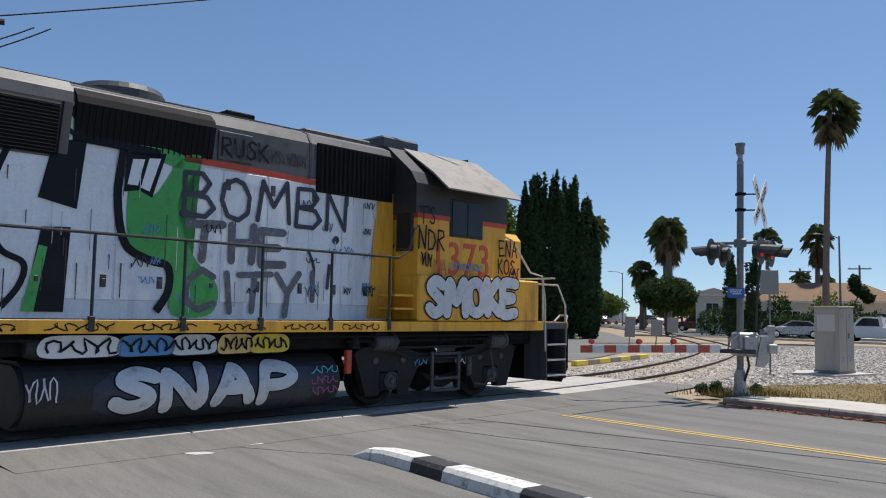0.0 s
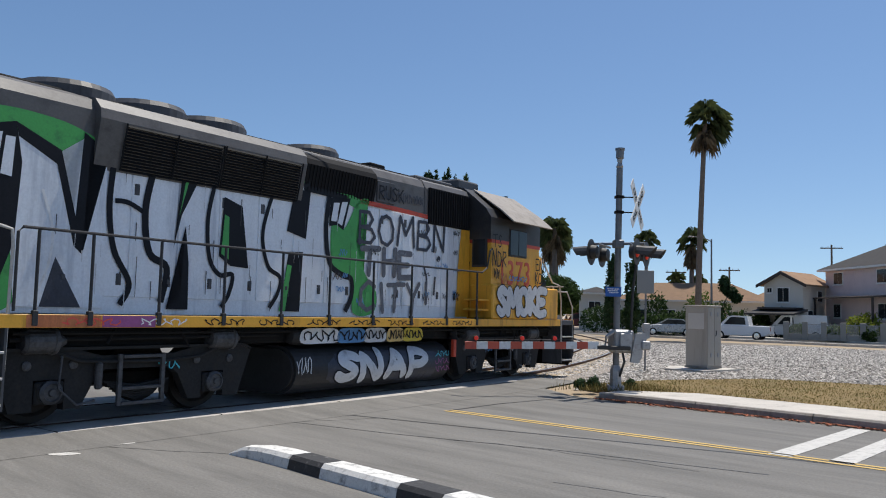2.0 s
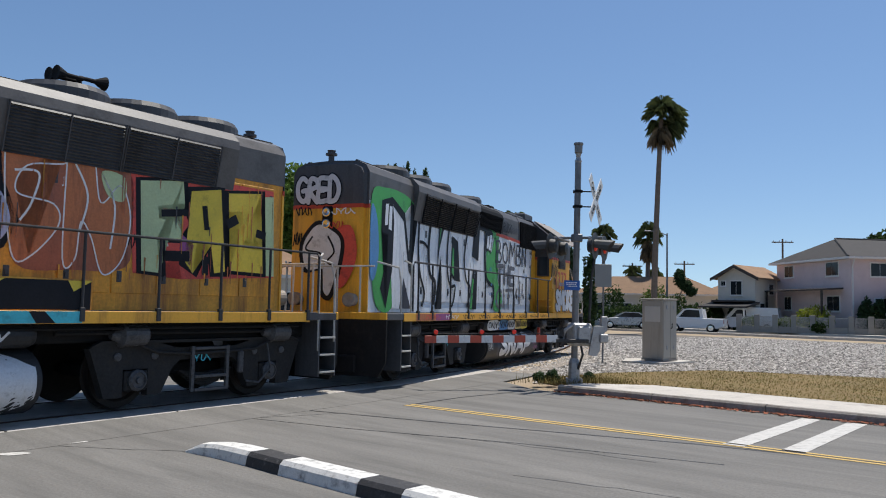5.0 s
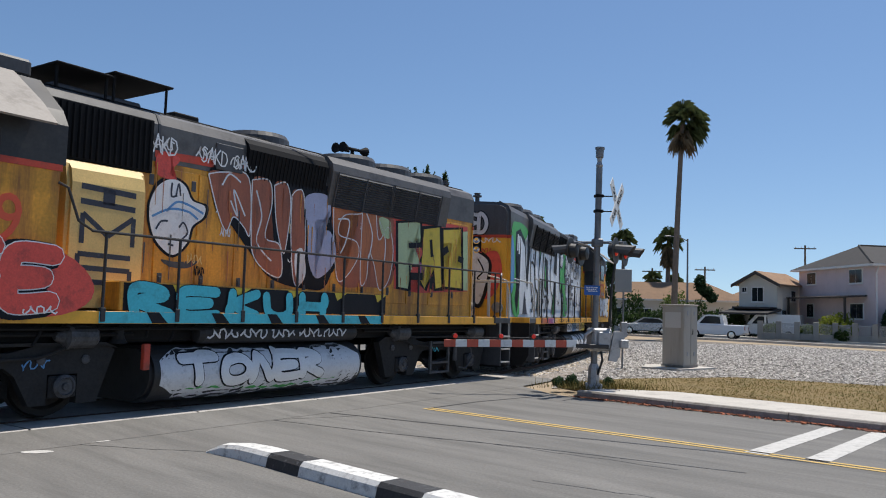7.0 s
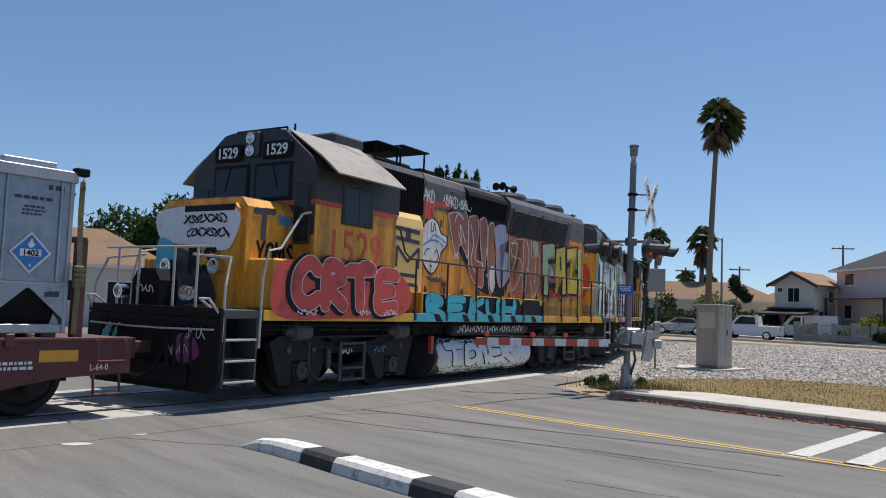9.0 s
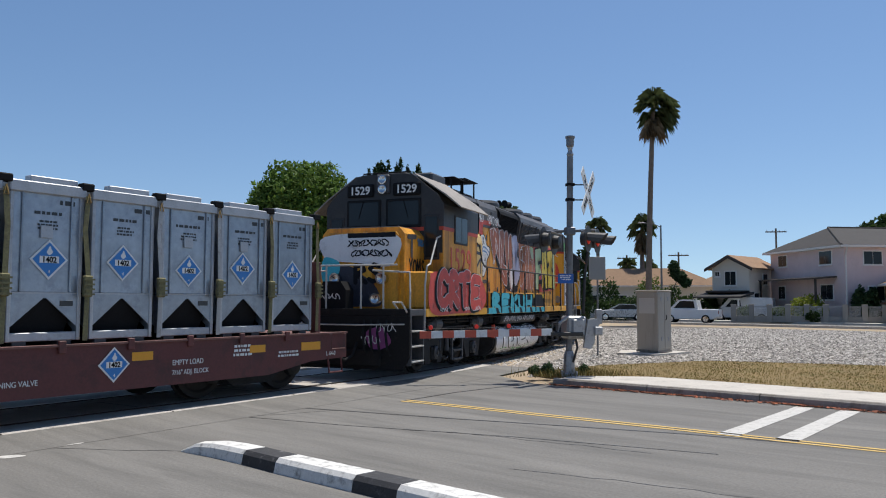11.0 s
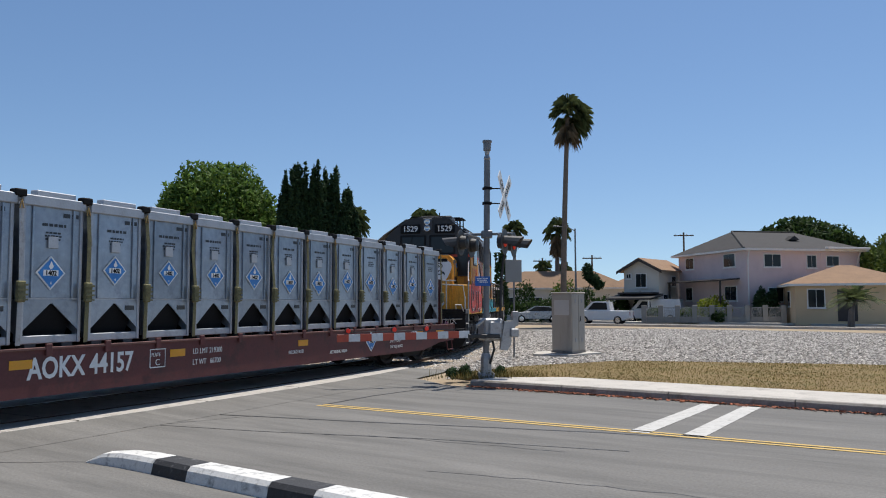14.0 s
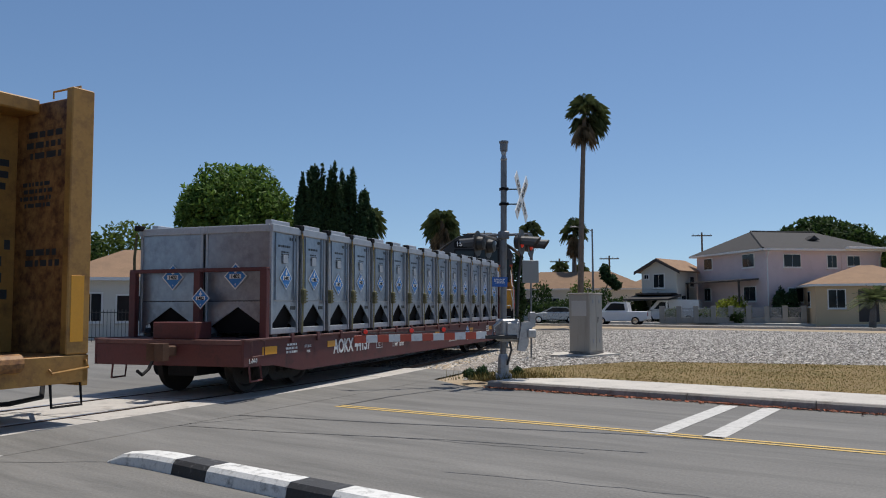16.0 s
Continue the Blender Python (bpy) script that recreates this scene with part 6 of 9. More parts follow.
sprayed("CITY!", loco_a, wt, -0.85, 1.54, 0.54, 0.09, "faded_spray", wide=1.05, gap=0.22, seed=6)
rd = random.Random(77)
for k in range(64):
    x, z0 = rd.uniform(-7.2, 2.3), rd.choice((3.4, 2.9, 2.6, 2.2, 1.95)) + rd.uniform(-0.2, 0.2)
    w_, h_ = rd.uniform(0.008, 0.02), rd.uniform(0.15, 0.6)
    z1 = max(1.5, z0 - h_)
    part("paint_run", poly(B(), [(x, z0), (x + w_, z0), (x + w_ * 0.8, z1), (x + w_ * 0.2, z1)], wa, 0.0135), rd.choice(("dark_spray", "silver_tag", "loco_grey")), loco_a)
for k in range(22):
    x, z0 = rd.uniform(-2.3, 5.6), rd.uniform(1.6, 3.3)
    part("graffiti_tag", tag_scrawl(B(), wa @ Matrix.Translation((0, 0, 0.009)), min(x, 2.3) if k % 3 else rd.uniform(0.9, 2.2), z0, rd.uniform(0.12, 0.3), rd.uniform(0.08, 0.2), 400 + k, 0.016, 5), rd.choice(("dark_spray", "blue_spray", "black_spray")), loco_a)
for txt, x, z, sz, w_, mt in (("NDR", 2.98, 2.62, 0.34, 0.035, "black_spray"), ("TS", 3.0, 3.05, 0.28, 0.03, "black_spray"), ("ENA", 5.02, 2.62, 0.28, 0.03, "black_spray"), ("KOS", 5.0, 2.3, 0.26, 0.03, "black_spray"), ("YA", 3.35, 2.2, 0.25, 0.03, "orange_spray")):
    sprayed(txt, loco_a, side(0, -1.492, 0, -1), x, z, sz, w_, mt, wide=0.7, seed=int(x * 10))
m = side(0, -(HW + 0.03), 0, -1)
sprayed("HUS", loco_a, m @ Matrix.Translation((0, 0, 0.012)), -2.95, HT - 0.72, 0.36, 0.055, "black_spray", wide=0.8, seed=8)
sprayed("RUSK", loco_a, m @ Matrix.Translation((0, 0, 0.02)), -0.35, HT - 0.66, 0.26, 0.035, "black_spray", wide=0.9, seed=9)
paintings(loco_a, m, [("poly", "silver_tag", 0.008, [(-3.0, HT - 0.78), (-2.4, HT - 0.78), (-2.4, HT - 0.3), (-3.0, HT - 0.3)])], "spray_patch")
for k, (x, w) in enumerate(((0.2, 0.5), (0.75, 0.35), (-0.3, 0.4))):
    part("graffiti_tag", tag_scrawl(B(), m @ Matrix.Translation((0, 0, 0.02)), x, HT - 0.66, w, 0.22, 3 + k), "dark_spray", loco_a)
ms = side(0, -1.53, 0, -1)
throwup("SMOKE", loco_a, ms, 3.22, 1.56, 0.54, 0.2, 0.026, "silver_tag", "black_spray", wide=0.9, gap=0.2, label="silver bubble letters with black outline", seed=3)
part("graffiti_tag", tag_scrawl(B(), side(0, -1.49, 0, -1), 3.75, 2.3, 0.8, 0.14, 8, 0.03), "blue_spray", loco_a)
for k, (x, z, w, h) in enumerate(((3.05, 2.3, 0.25, 0.3), (5.3, 2.2, 0.3, 0.25))):
    part("graffiti_tag", tag_scrawl(B(), side(0, -1.485, 0, -1), x, z, w, h, 12 + k, 0.03, 5), "black_spray", loco_a)
part("graffiti_tag", tag_scrawl(B(), wa, 2.5, 2.45, 0.45, 0.35, 21, 0.035, 6), "black_spray", loco_a)
part("graffiti_tag", tag_scrawl(B(), wa, 2.45, 3.05, 0.4, 0.35, 22, 0.025, 6), "white_spray", loco_a)
sprayed_band(loco_a, -1, -2.2, 1.2, 0.26, 0.8, "dark_spray", 4)
throwup("SNAP", loco_a, side(0, -1.43, 0, -1), -1.95, 0.34, 0.4, 0.17, 0.018, "silver_tag", "black_spray", wide=1.8, gap=0.26, wrap=tank_y, label="silver bubble letters on the tank", seed=6)
part("graffiti_tag", tag_scrawl(B(), side(0, -1.44, 0, -1), -2.95, 0.45, 0.35, 0.35, 31, 0.02, 6), "silver_tag", loco_a)
for k in range(3):
    part("graffiti_tag", tag_scrawl(B(), side(0, -1.44, 0, -1), 0.95, 0.34 + 0.15 * k, 0.45, 0.13, 34 + k, 0.016, 6), "magenta_spray" if k < 2 else "cyan_spray", loco_a)
for k, (x0, w, mt) in enumerate(((-2.8, 0.9, "white_spray"), (-1.9, 0.7, "blue_spray"), (-1.2, 0.6, "silver_tag"), (-0.55, 0.5, "tan_spray"), (-0.05, 0.6, "yellow_spray"))):
    ob = part("graffiti", blob(B(), [(x0, 0.99), (x0 + w * 0.5, 0.97), (x0 + w, 1.0), (x0 + w * 0.97, 1.2), (x0 + w * 0.5, 1.23), (x0 + 0.04, 1.2)], side(0, -1.36, 0, -1), 0.006), mt, loco_a)
    t = part("graffiti_tag", tag_scrawl(B(), side(0, -1.372, 0, -1), x0 + 0.05, 1.0, w * 0.9, 0.2, 40 + k, 0.03, 7), "black_spray", loco_a)
for k in range(9):
    x0 = -7.0 + 1.05 * k
    part("graffiti_tag", tag_scrawl(B(), side(0, -1.513, 0, -1), x0, 1.28, 0.75, 0.1, 50 + k, 0.018, 8), ("red_spray", "white_spray", "black_spray")[0 if k < 1 else 1 if k == 1 else 2], loco_a)
paintings(loco_a, side(0, -1.513, 0, -1), [("poly", "orange_spray", 0.002, [(-7.45, 1.26), (-6.5, 1.26), (-6.5, 1.41), (-7.45, 1.41)]), ("poly", "magenta_spray", 0.002, [(-6.48, 1.26), (-5.7, 1.26), (-5.7, 1.41), (-6.48, 1.41)])], "spray_patch")


def end_plane(x):
    return Matrix(((0, 0, -1, x), (-1, 0, 0, 0), (0, 1, 0, 0), (0, 0, 0, 1)))


def nose_plane(x):
    return Matrix(((0, 0, 1, x), (1, 0, 0, 0), (0, 1, 0, 0), (0, 0, 0, 1)))


xe = -8.45
throwup("GRED", loco_a, end_plane(xe - 0.03), -0.7, 3.6, 0.46, 0.1, 0.026, "silver_tag", "black_spray", wide=0.66, gap=0.1, label="silver throw-up letters on the hood end", seed=14)
paintings(loco_a, end_plane(xe - 0.06), [
    ("blob", "red_spray", 0.002, [(-0.1, 2.0), (0.1, 2.9), (0.55, 3.1), (0.7, 2.5), (0.4, 1.9)]),
    ("blob", "black_spray", 0.005, [(-0.5, 2.2), (-0.6, 2.75), (-0.25, 3.2), (0.15, 3.1), (0.42, 2.8), (0.35, 2.2), (0.15, 1.66), (-0.1, 1.75), (-0.12, 2.2)]),
    ("blob", "silver_tag", 0.009, [(-0.42, 2.25), (-0.52, 2.72), (-0.22, 3.12), (0.12, 3.02), (0.34, 2.78), (0.26, 2.22), (0.1, 1.75), (-0.03, 1.85), (-0.05, 2.25)]),
    ("line", "black_spray", 0.012, [(-0.3, 2.9), (-0.45, 2.65), (-0.1, 2.55), (-0.2, 2.3)], 0.04),
    ("line", "black_spray", 0.012, [(0.05, 2.9), (0.2, 2.6), (0.05, 2.4), (0.25, 2.3)], 0.04),
])
for k, (x, z, w, h, mt) in enumerate(((-0.7, 3.3, 0.35, 0.2, "black_spray"), (0.15, 3.32, 0.5, 0.14, "white_spray"), (-0.75, 2.7, 0.2, 0.3, "black_spray"), (0.05, 3.05, 0.35, 0.15, "red_spray"))):
    part("graffiti_tag", tag_scrawl(B(), end_plane(xe - 0.066), x, z, w, h, 60 + k, 0.025, 6), mt, loco_a)

# second locomotive; u runs against +x on its near side
wb = side(0, HW + 0.02, 0, 1)
bm = prism(B(), [(HW - 0.02, 1.45), (HW + 0.24, 1.45), (HW + 0.24, 3.1), (HW + 0.2, 3.28), (HW + 0.08, 3.4), (HW - 0.02, 3.42)], 1.5, 2.68, "x")
bmesh.ops.bevel(bm, geom=[q for q in bm.edges if max(abs(q.verts[0].co.x - q.verts[1].co.x), 0) < 0.01 and min(q.verts[0].co.y, q.verts[1].co.y) > HW + 0.05 and max(q.verts[0].co.z, q.verts[1].co.z) < 3.35], offset=0.05, segments=2, affect="EDGES")
housing = part("blower_housing", bm, "tan_spray", loco_b, "tan blower housing bulging from the hood")
paintings(housing, side(0, HW + 0.24, 0, 1), [
    ("poly", "dark_spray", 0.003, [(-2.5, 3.1), (-1.68, 3.06), (-1.68, 2.98), (-2.5, 3.02)]), ("poly", "dark_spray", 0.003, [(-2.5, 2.9), (-1.68, 2.86), (-1.68, 2.78), (-2.5, 2.82)]), ("poly", "dark_spray", 0.003, [(-2.18, 3.06), (-2.0, 3.05), (-2.0, 2.84), (-2.18, 2.85)]),
    ("line", "dark_spray", 0.003, [(-2.46, 2.3), (-2.46, 2.7)], 0.07), ("line", "dark_spray", 0.003, [(-2.46, 2.7), (-2.08, 2.42)], 0.07), ("line", "dark_spray", 0.003, [(-2.08, 2.42), (-1.7, 2.7)], 0.07), ("line", "dark_spray", 0.003, [(-1.7, 2.7), (-1.7, 2.3)], 0.07),
    ("line", "dark_spray", 0.003, [(-2.5, 2.16), (-1.72, 2.14)], 0.07), ("line", "dark_spray", 0.003, [(-2.5, 2.16), (-2.5, 1.98)], 0.07), ("line", "dark_spray", 0.003, [(-2.5, 1.98), (-1.72, 1.96)], 0.07), ("line", "dark_spray", 0.003, [(-1.72, 1.96), (-1.72, 1.78)], 0.07), ("line", "dark_spray", 0.003, [(-1.72, 1.78), (-2.5, 1.8)], 0.07)])
for a, b, z in ((0.9, 1.9, 0.42), (1.9, 2.75, 0.34)):
    pl_ = part("exhaust_plate", box(B(), a, b, -0.75, 0.75, HT + z - 0.03, HT + z, 0.008), "grille", loco_b, "flat black plate raised over the hood roof")
    for xx in (a + 0.06, b - 0.06):
        for yy in (-0.65, 0.65):
            part("plate_leg", rod(B(), [(xx, yy, HT), (xx, yy, HT + z - 0.02)], 0.022, 6), "grille", pl_)
paintings(loco_b, wb, [("blob", "black_spray", D0, [(-1.34, 3.0), (-1.2, 3.32), (-0.94, 3.44), (-0.68, 3.36), (-0.52, 3.14), (-0.26, 3.08), (-0.28, 2.88), (-0.5, 2.7), (-0.58, 2.44), (-0.86, 2.22), (-1.16, 2.38), (-1.32, 2.68)])])
paintings(loco_b, wb, [("blob", "white_spray", D1, [(-1.3, 3.0), (-1.16, 3.28), (-0.92, 3.4), (-0.7, 3.32), (-0.56, 3.12), (-0.32, 3.06), (-0.34, 2.88), (-0.54, 2.72), (-0.62, 2.46), (-0.86, 2.26), (-1.14, 2.42), (-1.28, 2.68)])])
paintings(loco_b, wb, [("line", "blue_spray", D2, [(-1.26, 2.8), (-0.96, 2.94), (-0.64, 2.94), (-0.44, 2.84)], 0.035)])
paintings(loco_b, wb, [("line", "blue_spray", D2, [(-1.02, 2.9), (-0.84, 3.06), (-0.62, 3.04), (-0.34, 2.94)], 0.035)])
paintings(loco_b, wb, [("line", "dark_spray", D2, [(-1.18, 2.62), (-1.1, 2.74), (-0.98, 2.76)], 0.03)])
paintings(loco_b, wb, [("line", "dark_spray", D2, [(-0.78, 2.68), (-0.7, 2.76), (-0.62, 2.62), (-0.72, 2.5)], 0.03)])
paintings(loco_b, wb, [("line", "dark_spray", D2, [(-0.96, 2.42), (-0.86, 2.4)], 0.03)])
paintings(loco_b, wb, [("line", "dark_spray", D2, [(-0.94, 3.34), (-0.94, 3.14), (-0.84, 3.16)], 0.03)])
paintings(loco_b, wb, [("line", "dark_spray", D2, [(-0.86, 3.16), (-0.82, 3.34), (-0.78, 3.16)], 0.03)])
paintings(loco_b, wb, [("blob", "loco_grey", D0, [(-1.06, 2.18), (-0.78, 2.16), (-0.4, 2.2), (-0.58, 2.08), (-0.9, 2.08)])])
paintings(loco_b, wb, [("blob", "red_spray", D1, [(-1.22, 3.74), (-0.96, 3.78), (-0.82, 3.7), (-1.0, 3.48), (-0.86, 3.4), (-1.2, 3.42)])])
paintings(loco_b, wb, [("poly", "red_stripe", D0, [(-1.26, 3.78), (0.5, 3.86), (2.12, 3.88), (2.14, 3.72), (0.5, 3.7), (-1.26, 3.68)])])
paintings(loco_b, wb, [("blob", "black_spray", D0, [(-0.16, 3.76), (1.12, 3.72), (2.64, 3.74), (2.82, 3.06), (2.54, 1.98), (1.96, 1.86), (1.14, 2.0), (0.66, 2.4), (0.2, 2.84), (-0.12, 3.06)])])
paintings(loco_b, wb, [("edged", "brown_spray", D1, [(-0.28, 3.58), (0.06, 3.66), (0.54, 3.64), (0.62, 2.72), (0.48, 2.82), (0.26, 2.96), (0.12, 2.72), (-0.08, 3.04)])])
paintings(loco_b, wb, [("edged", "brown_spray", D1, [(0.62, 3.62), (1.0, 3.66), (1.08, 3.26), (0.96, 2.7), (1.3, 2.58), (1.36, 2.06), (1.0, 2.12), (0.7, 2.4), (0.64, 2.9)])])
paintings(loco_b, wb, [("edged", "brown_spray", D1, [(1.12, 3.6), (1.4, 3.68), (1.52, 3.32), (1.46, 2.66), (1.38, 2.46), (1.2, 2.96)])])
paintings(loco_b, wb, [("edged", "brown_spray", D1, [(1.54, 3.48), (1.68, 3.6), (1.84, 3.5), (1.92, 2.56), (1.82, 1.94), (1.66, 2.02), (1.56, 2.74)])])
paintings(loco_b, wb, [("blob", "white_spray", D2, [(1.68, 2.48), (1.86, 2.56), (1.96, 2.16), (1.84, 1.94), (1.7, 2.12)])])
paintings(loco_b, wb, [("poly", "black_spray", D1, [(1.82, 3.54), (2.52, 3.66), (2.64, 3.18), (2.3, 3.1), (2.3, 2.98), (2.66, 3.0), (2.86, 2.56), (2.68, 2.2), (2.22, 1.98), (1.96, 2.3)])])
paintings(loco_b, wb, [("blob", "violet_spray", D2, [(1.88, 3.5), (2.44, 3.6), (2.54, 3.22), (2.18, 3.12), (2.18, 2.92), (2.56, 2.94), (2.74, 2.56), (2.6, 2.26), (2.24, 2.06), (2.02, 2.36), (1.96, 2.9)])])
paintings(loco_b, wb, [("blob", "brown_spray", D0, [(2.56, 3.72), (3.38, 3.74), (3.98, 3.56), (4.44, 3.38), (4.5, 2.68), (4.42, 2.04), (3.6, 1.96), (2.84, 2.0), (2.68, 2.76)])])
paintings(loco_b, wb, [("edged", "orange_spray", D1, [(2.62, 3.66), (3.3, 3.68), (3.46, 3.4), (2.92, 3.28), (2.8, 2.92), (3.3, 2.82), (3.38, 2.54), (3.06, 2.14), (2.8, 2.08), (2.66, 2.84)])])
paintings(loco_b, wb, [("edged", "orange_spray", D1, [(3.46, 3.62), (3.82, 3.6), (3.98, 2.92), (4.28, 3.2), (4.46, 2.76), (4.36, 2.16), (4.06, 1.92), (3.86, 2.42), (3.7, 2.62), (3.64, 2.12), (3.46, 2.1)])])
paintings(loco_b, wb, [("line", "white_spray", D2, [(0.18, 3.22), (0.34, 2.98), (0.24, 3.4), (0.5, 3.0)], 0.03)])
paintings(loco_b, wb, [("line", "white_spray", D2, [(0.72, 3.46), (0.86, 3.04), (0.78, 2.6), (1.12, 2.3)], 0.03)])
paintings(loco_b, wb, [("line", "white_spray", D2, [(2.76, 3.2), (3.08, 3.2), (3.0, 2.8), (2.86, 2.56)], 0.03)])
paintings(loco_b, wb, [("line", "white_spray", D2, [(3.52, 3.5), (3.78, 3.0), (3.68, 2.48)], 0.03)])
paintings(loco_b, wb, [("line", "white_spray", D2, [(3.98, 3.32), (4.2, 2.9), (4.16, 2.28)], 0.03)])
paintings(loco_b, wb, [("line", "white_spray", D2, [(0.0, 3.44), (0.14, 3.64), (0.38, 3.54)], 0.03)])
paintings(loco_b, wb, [("blob", "white_spray", D2, [(2.54, 3.74), (2.8, 3.72), (2.76, 3.48), (2.6, 3.48)])])
paintings(loco_b, wb, [("blob", "lime_spray", D2, [(3.98, 3.36), (4.34, 3.32), (4.34, 2.98), (4.08, 3.04)])])
paintings(loco_b, wb, [("poly", "red_spray", D0, [(4.44, 3.4), (5.46, 3.5), (7.26, 3.5), (7.32, 2.0), (5.4, 1.9), (5.32, 2.2), (4.54, 1.96)])])
paintings(loco_b, wb, [("poly", "black_spray", D1, [(4.52, 3.36), (5.44, 3.48), (5.48, 3.02), (5.44, 2.46), (5.06, 2.44), (5.08, 1.92), (4.6, 1.96)])])
paintings(loco_b, wb, [("poly", "lime_spray", D2, [(4.6, 3.32), (5.36, 3.42), (5.4, 3.08), (4.92, 2.98), (4.94, 2.8), (5.36, 2.76), (5.36, 2.52), (4.92, 2.48), (5.0, 1.98), (4.68, 2.0)])])
paintings(loco_b, wb, [("poly", "black_spray", D1, [(5.42, 3.34), (6.18, 3.44), (6.34, 1.98), (5.94, 1.96), (5.88, 2.34), (5.72, 2.34), (5.68, 1.94), (5.34, 2.12)])])
paintings(loco_b, wb, [("poly", "yellow_spray", D2, [(5.52, 3.28), (6.1, 3.38), (6.24, 2.06), (6.02, 2.02), (5.94, 2.46), (5.66, 2.48), (5.6, 2.0), (5.44, 2.18)])])
paintings(loco_b, wb, [("poly", "black_spray", D1, [(6.18, 3.38), (7.06, 3.48), (6.82, 2.86), (6.68, 2.54), (7.12, 2.5), (7.14, 2.0), (6.26, 2.02), (6.42, 2.66), (6.52, 3.02), (6.2, 2.98)])])
paintings(loco_b, wb, [("poly", "yellow_spray", D2, [(6.26, 3.34), (6.96, 3.42), (6.72, 2.84), (6.58, 2.48), (7.04, 2.44), (7.06, 2.06), (6.34, 2.08), (6.52, 2.68), (6.64, 3.08), (6.28, 3.04)])])
paintings(loco_b, wb, [("poly", "lime_spray", D2, [(7.06, 3.38), (7.26, 3.4), (7.32, 2.02), (7.14, 2.02)])])
paintings(loco_b, wb, [("poly", "red_spray", D2, [(5.0, 2.96), (5.38, 2.98), (5.5, 2.76), (5.38, 2.6), (5.22, 2.84), (5.02, 2.86)])])
paintings(loco_b, wb, [("poly", "magenta_spray", D2, [(5.36, 2.6), (5.6, 2.44), (5.54, 2.1), (5.34, 2.36)])])
paintings(loco_b, wb, [("line", "black_spray", D2 + 0.004, [(4.98, 2.88), (5.5, 2.94)], 0.11)])
paintings(loco_b, wb, [("line", "black_spray", D2 + 0.004, [(5.04, 2.24), (5.52, 2.26)], 0.16)])
paintings(loco_b, wb, [("line", "black_spray", D2 + 0.004, [(5.04, 2.48), (5.08, 1.94)], 0.05)])
paintings(loco_b, wb, [("line", "black_spray", D2 + 0.004, [(5.78, 3.08), (5.84, 2.7)], 0.1)])
paintings(loco_b, wb, [("line", "black_spray", D2 + 0.004, [(5.84, 2.28), (5.84, 1.98)], 0.12)])
paintings(loco_b, wb, [("line", "black_spray", D2 + 0.004, [(6.24, 2.82), (6.46, 2.94)], 0.16)])
paintings(loco_b, wb, [("line", "black_spray", D2 + 0.004, [(6.88, 2.74), (7.1, 2.7)], 0.14)])
part("side_duct", box(B(), -3.55, 2.1, HW + 0.25, 1.485, 1.42, 1.82, 0.015), "loco_yellow_rust", loco_b, "low duct along the walkway edge")
paintings(loco_b, side(0, 1.486, 0, 1), [("poly", "black_spray", 0.003, [(-2.05, 1.43), (3.52, 1.43), (3.52, 1.8), (-2.05, 1.8)])] + [("poly", "yellow_spray", 0.006, [(-1.2 + 1.12 * q, 1.66), (-0.95 + 1.12 * q, 1.8), (-1.28 + 1.12 * q, 1.8)]) for q in range(5)])
throwup("REKUH", loco_b, side(0, 1.5, 0, 1), -1.88, 1.38, 0.33, 0.155, 0.012, "cyan_spray", "black_spray", wide=2.45, gap=0.3, label="turquoise block letters along the hood foot", seed=21, lift=0.004)
paintings(loco_b, side(0, 1.513, 0, 1), [("poly", "cyan_spray", 0.002, [(-2.4, 1.26), (3.4, 1.26), (3.4, 1.41), (-2.4, 1.41)])] + [("poly", "black_spray", 0.005, [(-1.6 + 1.1 * k, 1.26), (-1.35 + 1.1 * k, 1.26), (-1.5 + 1.1 * k, 1.41), (-1.7 + 1.1 * k, 1.41)]) for k in range(5)], "spray_patch")
paintings(loco_b, side(0, 1.53, 0, 1), [("poly", "red_spray", -0.01, [(-6.16, 2.16), (-3.0, 2.16), (-2.98, 1.45), (-6.16, 1.45)]), ("blob", "red_spray", -0.012, [(-6.1, 2.12), (-5.2, 2.2), (-3.2, 2.2), (-2.5, 1.75), (-2.9, 1.36), (-4.6, 1.3), (-6.1, 1.34)])])
throwup("CRTE", loco_b, side(0, 1.524, 0, 1), -5.78, 1.5, 0.6, 0.3, 0.02, "black_spray", "black_spray", wide=1.12, gap=0.26, seed=11)
throwup("CRTE", loco_b, side(0, 1.53, 0, 1), -5.72, 1.52, 0.6, 0.24, 0.014, "red_spray", "white_spray", wide=1.12, gap=0.26, label="red letters edged in white", seed=11)
for k, (x, z, w, h) in enumerate(((-5.7, 1.34, 0.5, 0.1), (-4.1, 1.36, 0.3, 0.1), (-3.4, 1.36, 0.4, 0.12))):
    part("graffiti_tag", tag_scrawl(B(), side(0, 1.545, 0, 1), x, z, w, h, 70 + k, 0.02, 6), "white_spray", loco_b)
sprayed_band(loco_b, 1, -1.35, 2.9, 0.17, 0.88, "silver_tag", 5)
sprayed_band(loco_b, 1, -0.9, 2.3, 0.27, 0.3, "green_spray", 9, 0.005)
throwup("TONER", loco_b, side(0, 1.43, 0, 1), -0.95, 0.4, 0.36, 0.15, 0.02, "white_spray", "black_spray", wide=1.75, gap=0.16, wrap=tank_y, label="white bubble letters edged in black on the tank", seed=8)
for k in range(5):
    part("graffiti_tag", tag_scrawl(B(), side(0, 1.365, 0, 1), -0.5 + 0.62 * k, 1.02, 0.55, 0.16, 80 + k, 0.03, 6), "silver_tag", loco_b)
